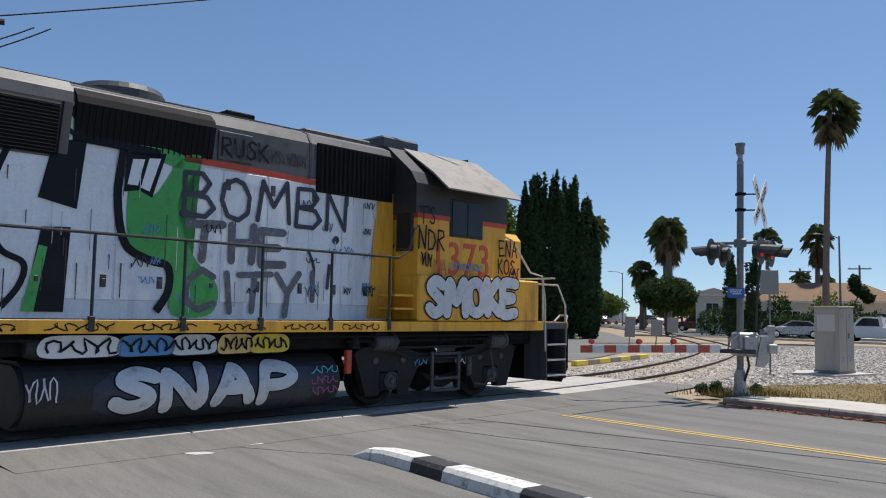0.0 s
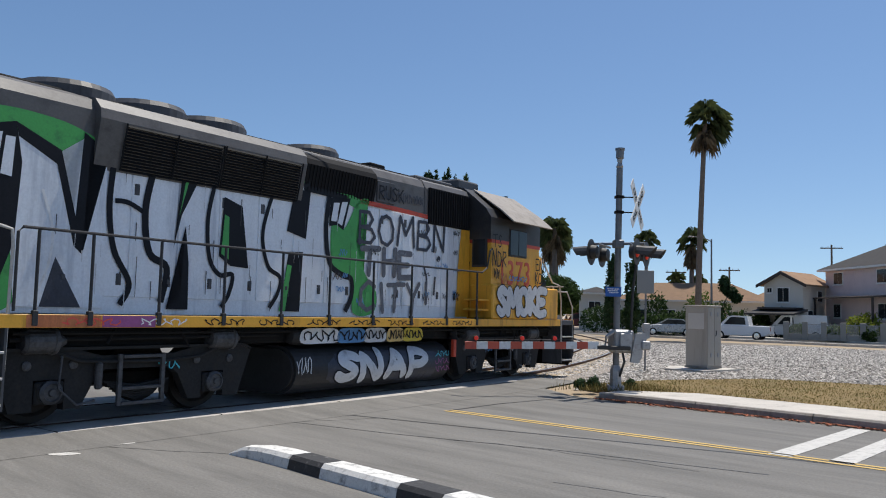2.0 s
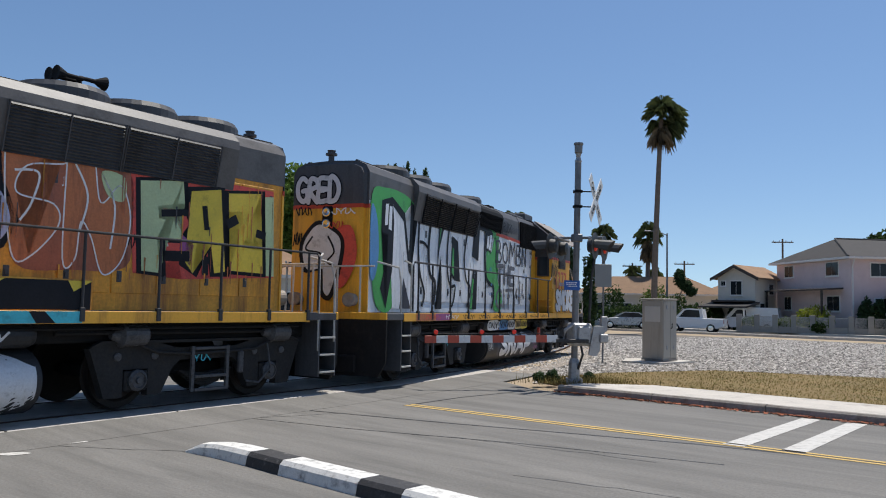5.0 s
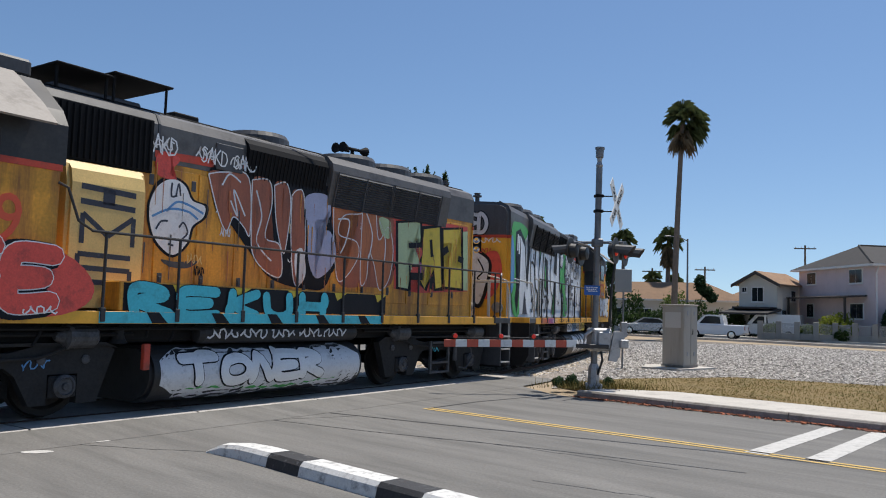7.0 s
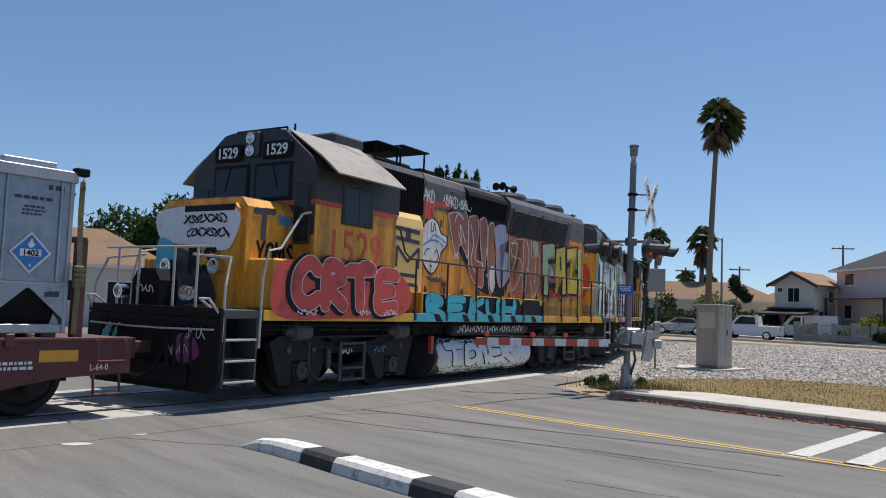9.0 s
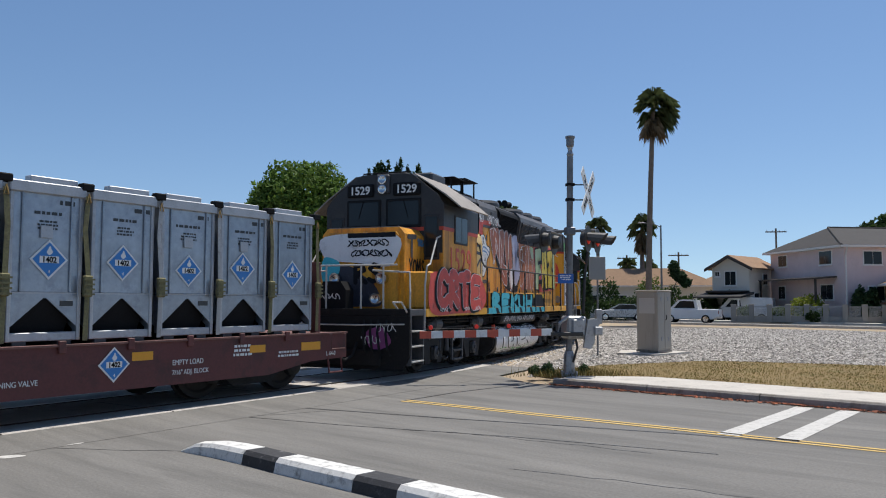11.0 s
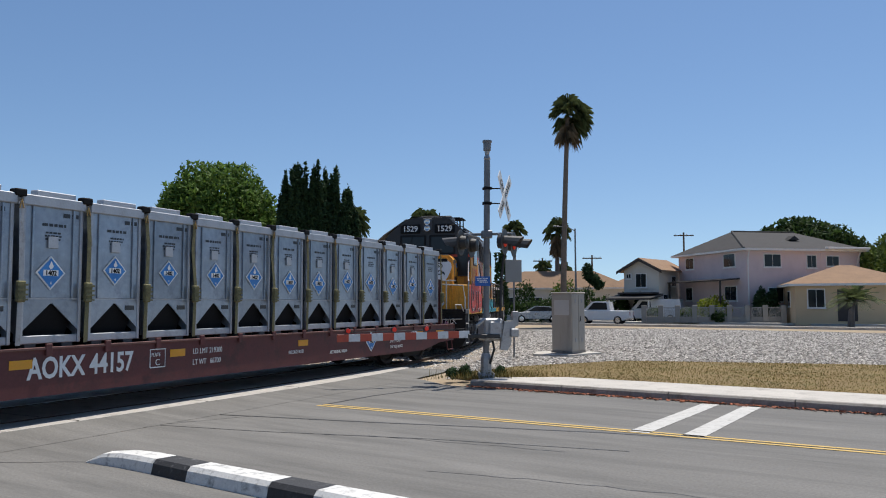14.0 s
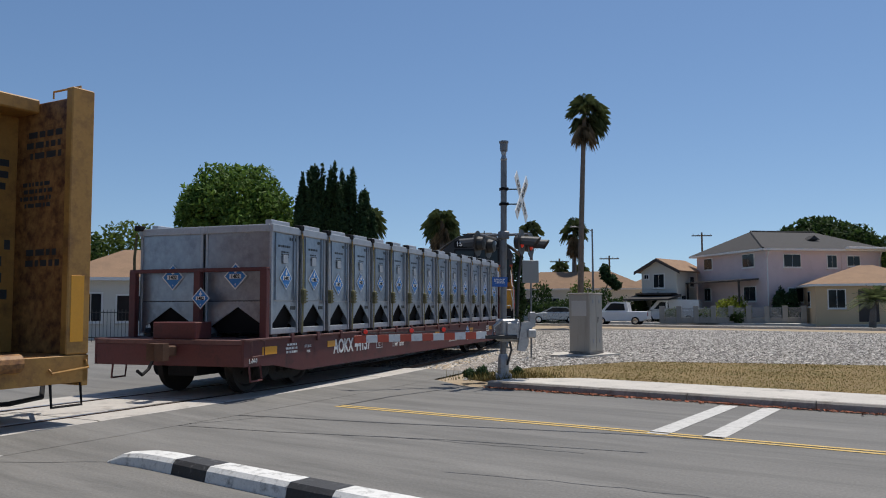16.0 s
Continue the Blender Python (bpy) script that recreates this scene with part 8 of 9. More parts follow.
def fan_palm(x, y, z, lean, rc, seed, label, trunk=0.2, skirt=0.5, trunks=1):
    p = thing("palm_tree", label, "palm tree", pose(x, y, 0))
    r = random.Random(seed)
    for q in range(trunks):
        off = Vector((q * 0.9, q * 0.3, -q * 0.6))
        pts = [(off.x * (0.3 + 0.7 * i / 12) + lean[0] * (i / 12) ** 1.5, off.y + lean[1] * (i / 12) ** 1.5, -0.03 + (z + off.z) * i / 12) for i in range(13)]
        bm = rod(B(), pts, trunk * 1.25, 10, trunk * 0.8)
        part("trunk", bm, "palm_bark", p)
        top = Vector(pts[-1])
        for kind, n in (("frond", 38), ("dead_frond", int(26 * skirt))):
            for k in range(n):
                bm = B()
                az = r.uniform(0, math.tau)
                el = radians(r.uniform(-50, 78)) if kind == "frond" else radians(r.uniform(-85, -50))
                L = rc * r.uniform(0.66, 1.16) * (1 if kind == "frond" else 0.8)
                out = Vector((math.cos(az) * math.cos(el), math.sin(az) * math.cos(el), math.sin(el)))
                sidev = Vector((-math.sin(az), math.cos(az), 0))
                st = top + Vector((0, 0, 0 if kind == "frond" else -0.3 - r.random() * 0.5 * rc * skirt))
                hub = st + out * L * 0.42 - Vector((0, 0, 0.04 * L))
                w = 0.02
                vs = [bm.verts.new(st + sidev * w), bm.verts.new(hub + sidev * w), bm.verts.new(hub - sidev * w), bm.verts.new(st - sidev * w)]
                bm.faces.new(vs)
                for j in range(11):
                    a = (j / 10 - 0.5) * 2.5
                    dd = (out * math.cos(a) + sidev * math.sin(a)).normalized()
                    up = out.cross(sidev)
                    mid = hub + dd * L * 0.38 + up * 0.04 * L
                    tip = hub + dd * L * 0.66 - Vector((0, 0, (0.2 + 0.26 * r.random()) * L))
                    nn = dd.cross(up).normalized() * 0.036 * L
                    q0, q1, q2, q3 = bm.verts.new(hub), bm.verts.new(mid + nn), bm.verts.new(tip), bm.verts.new(mid - nn)
                    bm.faces.new((q0, q1, q2))
                    bm.faces.new((q0, q2, q3))
                part(kind, bm, kind, p)
    return p


def cypress(x, y, h, w, seed, label="dark green columnar cypress tree", n=7200):
    t = thing("cypress_tree", label, "cypress", pose(x, y, 0), group="cypress row" if h > 7.5 else "")
    part("trunk", rod(B(), [(0, 0, -0.03), (0, 0, h * 0.8)], 0.14, 8, 0.04), "bark", t)
    r = random.Random(seed)
    bl = [((0, 0, h * 0.28), (w * 0.55, w * 0.55, h * 0.28)), ((0, 0, h * 0.58), (w * 0.46, w * 0.46, h * 0.3))]
    for k in range(9):
        a, q = r.uniform(0, math.tau), r.uniform(0.05, 0.42) * w
        bl.append(((q * math.cos(a), q * math.sin(a), h * r.uniform(0.7, 0.9)), (w * 0.1, w * 0.1, h * r.uniform(0.1, 0.17))))
    leaf_cloud("crown", bl, n, 0.17, "leaf_dark", t, seed)
    return t


def shrub(x, y, w, h, seed, material="leaf_mid", label="dense green garden shrub", n=900, size=0.16):
    t = thing("shrub", label, "shrub", pose(x, y, 0))
    part("stem", rod(B(), [(0, 0, -0.03), (0.05, 0, h * 0.6)], 0.06, 6, 0.03), "bark", t)
    leaf_cloud("foliage", [((0, 0, h * 0.45), (w / 2, w / 2, h * 0.5)), ((w * 0.2, 0.1, h * 0.6), (w * 0.3, w * 0.3, h * 0.4)), ((-w * 0.22, -0.1, h * 0.5), (w * 0.3, w * 0.3, h * 0.38))], n, size, material, t, seed)
    return t


fan_palm(25.85, 54.1, 15.95, (0.45, -0.3), 1.75, 1, "very tall slender fan palm with shaggy crown", 0.19, 0.9)
fan_palm(38.2, 81.5, 10.0, (0.1, 0), 1.60, 2, "fan palm with a thick skirt of dead fronds", 0.25, 2.0)
fan_palm(35.7, 88.0, 10.4, (0.1, 0), 1.52, 3, "slim fan palm with green crown", 0.2, 0.7)
fan_palm(27.0, 96.2, 11.9, (-0.4, 0), 2.16, 4, "pair of fan palms growing close together", 0.3, 1.6, trunks=2)
fan_palm(24.2, 97.0, 7.0, (0, 0), 1.84, 5, "low bushy fan palm", 0.3, 1.0)
fan_palm(13.8, 73.7, 9.6, (0, 0), 1.52, 6, "fan palm behind the cypress row", 0.25, 0.9)
fan_palm(20.4, 72.2, 9.6, (0, 0), 1.52, 7, "fan palm standing beyond the track", 0.25, 0.9)
fan_palm(44.8, 100.0, 6.6, (0, 0), 1.28, 8, "small distant fan palm", 0.2, 0.5)
fan_palm(47.5, 99.0, 6.4, (0, 0), 1.20, 9, "small distant fan palm", 0.2, 0.5)
broad_tree(1.25, 58.0, 11.4, [((0, 0, 8.0), (3.7, 3.5, 3.6)), ((2.0, -0.4, 6.8), (2.3, 2.2, 2.6)), ((-1.8, 0, 7.6), (2.3, 2.2, 2.8)), ((0.4, 0, 6.2), (2.8, 2.6, 2.0))], 24000, 0.22, "leaf", "full round green shade tree", 11, 0.3, 0.4)
for x, h, w, k in ((5.6, 10.2, 1.5, 1), (6.4, 11.0, 1.5, 2), (7.2, 10.7, 1.5, 3), (8.0, 11.2, 1.5, 4), (8.8, 11.3, 1.5, 5), (9.6, 9.6, 1.5, 6), (10.2, 8.2, 1.3, 7)):
    cypress(x, 54.5 + 0.3 * (k % 2), h, w, 20 + k)
broad_tree(18.9, 67.4, 4.9, [((0, 0, 3.5), (2.4, 2.2, 1.5)), ((1.1, 0, 3.2), (1.4, 1.3, 1.1)), ((-1.2, 0, 3.3), (1.5, 1.3, 1.1))], 6000, 0.16, "leaf_mid", "low spreading dark street tree", 31, 0.16, 0.5)
cypress(21.0, 58.3, 6.4, 1.15, 41, "narrow dark cypress behind the signal", 1800)
cypress(22.4, 57.8, 6.2, 1.1, 42, "narrow dark cypress behind the signal", 1800)
for x, y, h, rr, mt, sd in ((-11.5, 59, 9.0, 3.0, "leaf_mid", 51), (-7.6, 74.6, 9.2, 3.6, "leaf_light", 52), (-17, 64, 8.5, 3.2, "leaf_mid", 53), (63.4, 71.7, 10.9, 4.6, "leaf_mid", 54), (55.6, 52.4, 7.6, 2.8, "leaf_light", 55), (15.5, 96, 5.0, 3.2, "leaf_mid", 56),
                           (20.5, 110, 5.4, 3.4, "leaf_light", 57), (33.5, 112, 5.2, 3.4, "leaf_light", 58), (41, 108, 4.6, 3.0, "leaf_mid", 59), (27, 140, 6.0, 4.2, "leaf_light", 60), (18, 150, 6.5, 4.5, "leaf_mid", 61)):
    wide = 1.9 if sd == 54 else 1.1
    broad_tree(x, y, h, [((0, 0, h * 0.62), (rr * wide * 0.85, rr * 0.9, h * 0.36)), ((rr * 0.6 * wide, 0, h * 0.55), (rr * 0.65, rr * 0.7, h * 0.28)), ((-rr * 0.6 * wide, 0, h * 0.52), (rr * 0.65, rr * 0.7, h * 0.28))], 17000 if sd == 54 else 5200, 0.34 if sd == 54 else 0.24, mt, "leafy green tree behind the houses" if sd > 53 else "leafy green tree beyond the railway", sd, 0.2, 0.4)
k = 0
for x, y, w, h, mt in ((28.6, 68.4, 2.6, 2.0, "leaf_mid"), (30.3, 67.6, 2.6, 2.2, "leaf_mid"), (32.0, 66.9, 2.8, 2.6, "leaf_mid"), (33.6, 66.2, 2.6, 3.2, "leaf_mid"), (35.2, 65.3, 2.4, 2.4, "leaf_mid"), (29.2, 69.6, 2.2, 3.9, "leaf_mid"), (33.0, 69.0, 2.6, 4.2, "leaf_light"),
                      (36.6, 64.6, 1.5, 2.6, "leaf_mid"), (38.0, 63.6, 1.4, 2.6, "leaf_dark"), (42.35, 53.0, 1.2, 2.9, "leaf_dark"), (43.35, 52.9, 1.2, 2.8, "leaf_dark"), (39.9, 55.6, 2.8, 2.3, "leaf_lime"), (37.6, 56.0, 1.4, 1.3, "leaf_light"), (39.3, 54.3, 1.4, 1.1, "leaf_mid"), (36.2, 58.6, 1.4, 1.3, "leaf_light"), (43.9, 48.0, 1.3, 1.2, "leaf_dark"), (44.9, 47.3, 1.4, 1.1, "leaf_dark"), (26.4, 70.5, 3.0, 2.4, "leaf_mid"), (24.4, 72, 3.0, 2.6, "leaf_mid")):
    k += 1
    shrub(x, y, w, h, 70 + k, mt)
for x, y, w, h in ((5.2, 16.2, 0.26, 0.2), (5.5, 16.25, 0.3, 0.24), (6.25, 16.1, 0.24, 0.22)):
    sh_ = shrub(x, y, w, h, int(x * 100), "leaf_dark", "small dark weed clump at the foot of the signal", 260, 0.045)
    sh_.matrix_basis = pose(x, y, 0.09)
conifer = thing("leaning_conifer", "dark wind-bent conifer above the hedge", "tree", pose(34.5, 67.6, 0))
part("trunk", rod(B(), [(0, 0, -0.03), (0.1, 0, 2.6), (1.2, 0, 4.6)], 0.14, 8, 0.05), "bark", conifer)
leaf_cloud("foliage", [((0.3, 0, 4.6), (0.5, 0.4, 0.8)), ((0.9, 0, 3.9), (0.6, 0.5, 0.5)), ((1.5, 0, 3.4), (0.5, 0.4, 0.45))], 1500, 0.17, "leaf_dark", conifer, 99)
fp = thing("garden_palm", "low bushy date palm in a front garden", "palm tree", pose(40.2, 41.7, 0.1))
rr = random.Random(8)
part("trunk", rod(B(), [(0, 0, -0.03), (0.1, 0, 1.0), (0.5, 0, 1.7)], 0.22, 8, 0.16), "palm_bark", fp)
for k in range(60):
    bm = B()
    az, el = rr.uniform(0, math.tau), radians(rr.uniform(10, 75))
    out = Vector((math.cos(az) * math.cos(el), math.sin(az) * math.cos(el), math.sin(el)))
    sv = Vector((-math.sin(az), math.cos(az), 0))
    st = Vector((0.5, 0, 1.6))
    L = rr.uniform(1.5, 2.1)
    for j in range(14):
        q = 0.15 + 0.85 * j / 13
        c = st + out * L * q - Vector((0, 0, 0.9 * q * q))
        for s in (-1, 1):
            tip = c + sv * s * 0.42 * (1.1 - 0.5 * q) + out * 0.2 - Vector((0, 0, 0.12))
            bm.faces.new((bm.verts.new(c), bm.verts.new(c + out * 0.06), bm.verts.new(tip)))
    part("frond", bm, "frond", fp)


# ---- houses ----
def win(parent, m, w, h):
    f = part("window", box(B(), -w / 2 - 0.06, w / 2 + 0.06, -0.05, 0.02, -0.06, h + 0.06, 0.01), "trim", parent)
    f.data.transform(m)
    for k in range(2):
        bm = box(B(), -w / 2 + k * w / 2 + 0.02, -w / 2 + (k + 1) * w / 2 - 0.02, -0.065, -0.052, 0.02, h - 0.02)
        bm.transform(m)
        part("pane", bm, "window", f)
    bm = box(B(), -w / 2 - 0.1, w / 2 + 0.1, -0.12, 0.0, -0.12, -0.06, 0.01)
    bm.transform(m)
    part("sill", bm, "trim", f)


def hip_roof(bm, x0, x1, y0, y1, z, rise, over=0.5, ridge=None):
    x0, x1, y0, y1 = x0 - over, x1 + over, y0 - over, y1 + over
    inset = min(x1 - x0, y1 - y0) / 2 if ridge is None else ridge
    if x1 - x0 >= y1 - y0:
        r0, r1 = (x0 + inset, (y0 + y1) / 2, z + rise), (x1 - inset, (y0 + y1) / 2, z + rise)
    else:
        r0, r1 = ((x0 + x1) / 2, y0 + inset, z + rise), ((x0 + x1) / 2, y1 - inset, z + rise)
    a, b, c, d = (bm.verts.new(q) for q in ((x0, y0, z), (x1, y0, z), (x1, y1, z), (x0, y1, z)))
    e, f = bm.verts.new(r0), bm.verts.new(r1)
    if x1 - x0 >= y1 - y0:
        fs = ((a, b, f, e), (b, c, f), (c, d, e, f), (d, a, e))
    else:
        fs = ((a, b, e), (b, c, f, e), (c, d, f), (d, a, e, f))
    for q in fs:
        bm.faces.new(q)
    bm.faces.new((d, c, b, a))
    return bm


def house(label, x, y, rz, w, d, z_eave, rise, wall, roof, wins, floors=2, z0=0.0, gable=False, ridge=None):
    """A house with its front corner at the origin, front wall along +x, depth along +y. wins: (face, along, height, w, h)."""
    h = thing("house", label, "house", pose(x, y, z0, 0, 0, rz))
    part("wall", box(B(), 0, w, 0, d, -0.4, z_eave), wall, h)
    if gable:
        bm = prism(B(), [(-0.5, z_eave - 0.15), (d / 2, z_eave + rise), (d + 0.5, z_eave - 0.15), (d + 0.5, z_eave - 0.02), (d / 2, z_eave + rise + 0.14), (-0.5, z_eave - 0.02)], -0.5, w + 0.5, "x")
        part("roof", bm, roof, h)
        part("gable_wall", prism(B(), [(0, z_eave), (d / 2, z_eave + rise), (d, z_eave)], 0, w, "x"), wall, h)
        for yy0, yy1 in ((-0.5, d / 2), (d / 2, d + 0.5)):
            za, zb = (z_eave - 0.15, z_eave + rise) if yy0 < 0 else (z_eave + rise, z_eave - 0.15)
            part("barge_board", prism(B(), [(yy0, za - 0.16), (yy1, zb - 0.16), (yy1, zb + 0.1), (yy0, za + 0.1)], -0.56, -0.5, "x"), "dark_trim", h)
    else:
        part("roof", hip_roof(B(), 0, w, 0, d, z_eave, rise, ridge=ridge), roof, h)
        part("fascia", box(B(), -0.52, w + 0.52, -0.52, d + 0.52, z_eave - 0.16, z_eave - 0.005), "trim", h)
    for face, a, z, ww, hh in wins:
        m = pose(a, 0, z) if face == "front" else Matrix.Translation((0, a, z)) @ pose(0, 0, 0, 0, 0, -90)
        win(h, m, ww, hh)
    return h


# pale pink two-storey house, its corner towards the crossing
ph = house("two-storey pale pink stucco house with grey hip roof", 41.89, 53.99, -3.8, 10.6, 10.5, 5.65, 1.85, "stucco_pink", "shingle",
           [("front", 2.37, 4.2, 1.5, 1.0), ("front", 6.0, 4.15, 0.85, 1.0), ("front", 8.0, 4.3, 1.15, 0.8), ("front", 2.6, 1.4, 1.3, 1.1), ("side", 8.5, 4.35, 1.3, 0.95), ("side", 2.3, 4.28, 1.6, 1.05), ("side", 8.7, 1.55, 1.0, 1.1), ("side", 2.2, 1.5, 1.6, 1.15)], z0=0.35, ridge=2.7)
part("porch_roof", prism(B(), [(-1.9, 3.05), (-0.02, 3.2), (-0.02, 3.32), (-1.95, 3.17)], 0.9, 9.3, "y"), "dark_trim", ph, "dark flat porch roof")
for yy in (1.0, 9.1):
    part("porch_post", box(B(), -1.8, -1.66, yy, yy + 0.12, -0.4, 3.06), "dark_trim", ph)
part("downpipe", rod(B(), [(0.12, -0.06, -0.3), (0.12, -0.06, 4.9), (0.05, -0.42, 5.5)], 0.055, 6), "trim", ph)
part("downpipe", rod(B(), [(10.4, -0.06, -0.3), (10.4, -0.06, 4.9), (10.4, -0.42, 5.5)], 0.055, 6), "trim", ph)
for xx in (0.03, 6.9, 10.57):
    part("corner_board", box(B(), xx - 0.03, xx + 0.04, -0.035, -0.002, -0.3, 5.48), "stucco_pink", ph)
part("eave_step", box(B(), 6.9, 10.9, -0.95, -0.53, 5.62, 5.8, 0.02), "trim", ph, "white stepped eave board")
part("roof_vent", prism(B(), [(5.5, 6.6), (6.0, 6.95), (6.5, 6.6)], 2.0, 2.8, "y"), "shingle", ph)
for k, w_ in enumerate((5.0, 4.1)):
    part("ridge_cap", rod(B(), [(2.2, 5.25, 7.52), (8.4, 5.25, 7.52)] if k == 0 else [(-0.48, -0.48, 5.68), (2.2, 5.25, 7.52)], 0.09, 6), "shingle", ph)
# cream gabled house
h2 = house("cream two-storey house with brown gable roof and dark trim", 39.1, 62.3, 33, 5.0, 3.4, 4.6, 1.0, "stucco_white", "shingle_brown", [("side", 1.7, 3.1, 1.0, 1.2), ("side", 2.9, 3.9, 0.4, 0.4), ("front", 1.2, 1.2, 0.8, 1.2), ("front", 3.0, 3.2, 0.8, 0.9)], gable=True)
part("balcony", box(B(), -1.3, -0.02, 0.0, 3.4, 2.45, 2.62, 0.02), "dark_trim", h2)
part("porch_roof", prism(B(), [(-2.6, 2.1), (0.0, 2.5), (0.0, 2.3), (-2.6, 1.95)], -0.4, 3.9, "y"), "shingle", h2)
for yy in (-0.2, 3.6):
    part("porch_post", box(B(), -2.5, -2.38, yy, yy + 0.12, -0.3, 1.98), "trim", h2)
# tan bungalow
h3 = house("low tan stucco bungalow with brown shingle roof", 41.7, 48.4, -33, 8.0, 7.0, 2.72, 1.45, "stucco_tan", "shingle_brown", [("front", 1.4, 1.0, 1.1, 1.3), ("side", 3.0, 1.1, 1.1, 1.1)], z0=0.3)
part("entry_recess", box(B(), 2.8, 4.1, -0.03, 0.0, 0.0, 2.3), "dark_trim", h3, "dark doorway")
# long low houses
house("long low cream house with wide brown roof", 29.5, 80.0, -27, 14.5, 7.0, 3.3, 1.9, "stucco_white", "shingle_brown", [("front", 2.0, 1.2, 1.4, 1.1), ("front", 5.0, 1.2, 1.4, 1.1), ("front", 9.0, 1.2, 1.4, 1.1)])
house("low white building with flat-pitched roof", 25.6, 81.0, -20, 3.4, 5.0, 3.9, 0.7, "stucco_white", "shingle", [("front", 1.6, 2.2, 1.2, 0.8)])
house("long low house with brown roof far off", 44.0, 82.0, -30, 15, 7.0, 3.2, 1.8, "stucco_tan", "shingle_brown", [("front", 3.0, 1.2, 1.4, 1.1)])
house("cream bungalow with tan roof beyond the crossing", -19.5, 39.5, 8, 11.0, 7.0, 3.0, 2.0, "stucco_white", "shingle_brown", [("front", 2.0, 1.0, 1.3, 1.2), ("front", 6.4, 1.2, 1.0, 1.0), ("front", 9.0, 1.0, 1.4, 1.2)])
house("white bungalow with brown roof behind a fence", -7.6, 43.0, 4, 10.0, 6.0, 3.1, 1.6, "stucco_white", "shingle_brown", [("front", 1.6, 0.9, 1.0, 1.4), ("front", 3.4, 0.9, 1.2, 1.3), ("front", 7.0, 1.0, 1.4, 1.2)])

# fences
fence = thing("garden_fence", "pale block pillars with metal railings along the street", "fence")
f0, f1 = Vector((34.6, 57.4, 0)), Vector((43.0, 51.2, 0))
fd = (f1 - f0).normalized()
fa = math.degrees(math.atan2(fd.y, fd.x))
nf = 8
for i in range(nf + 1):
    p = f0.lerp(f1, i / nf)
    bm = box(B(), -0.2, 0.2, -0.2, 0.2, -0.03, 1.35, 0.02)
    bm.transform(pose(p.x, p.y, 0.12, 0, 0, fa))
    part("pillar", bm, "block", fence)
    if i < nf:
        L = (f1 - f0).length / nf
        bm = box(B(), 0.2, L - 0.2, -0.1, 0.1, -0.03, 0.45, 0.01)
        bm.transform(pose(p.x, p.y, 0.12, 0, 0, fa))
        part("low_wall", bm, "block", fence)
        for k in range(12):
            xx = 0.28 + (L - 0.56) * k / 11
            bm = box(B(), xx - 0.015, xx + 0.015, -0.015, 0.015, 0.45, 1.2)
            bm.transform(pose(p.x, p.y, 0.12, 0, 0, fa))
            part("baluster", bm, "iron", fence)
        bm = box(B(), 0.2, L - 0.2, -0.02, 0.02, 1.15, 1.2)
        bm.transform(pose(p.x, p.y, 0.12, 0, 0, fa))
        part("top_rail", bm, "iron", fence)
fence2 = thing("iron_fence", "dark iron picket fence before the bungalow", "fence")
for i in range(60):
    part("picket", box(B(), -9.5 + i * 0.16, -9.48 + i * 0.16, 40.0, 40.02, -0.03, 1.5), "black_iron", fence2)
for z in (0.2, 1.35):
    part("rail", box(B(), -9.5, 0.1, 39.99, 40.03, z, z + 0.04), "black_iron", fence2)
SD = Vector((0.545, -0.838, 0))
SNr = Vector((0.838, 0.545, 0))
S0 = Vector((26.2, 58.6, 0))
slab("far_kerb", [tuple((S0 - SNr * 0.5 - SD * 3)[:2]), tuple((S0 - SNr * 0.5 + SD * 80)[:2]), tuple((S0 + SD * 80)[:2]), tuple((S0 - SD * 3)[:2])], -0.03, 0.12, "concrete", "pale concrete kerb along the side street", "kerb")
S1 = Vector((33.0, 62.5, 0))
slab("far_pavement", [tuple((S1 + SD * -8)[:2]), tuple((S1 + SD * 80)[:2]), tuple((S1 + SD * 80 + SNr * 1.8)[:2]), tuple((S1 + SD * -8 + SNr * 1.8)[:2])], -0.03, 0.12, "concrete", "pale concrete pavement before the houses", "pavement")
sheet("front_lawn", [tuple((S1 + SD * 14 + SNr * 1.85)[:2]), tuple((S1 + SD * 40 + SNr * 1.85)[:2]), tuple((S1 + SD * 40 + SNr * 9)[:2]), tuple((S1 + SD * 14 + SNr * 6)[:2])], 0.06, "lawn", "yellow-green front lawn", "lawn")

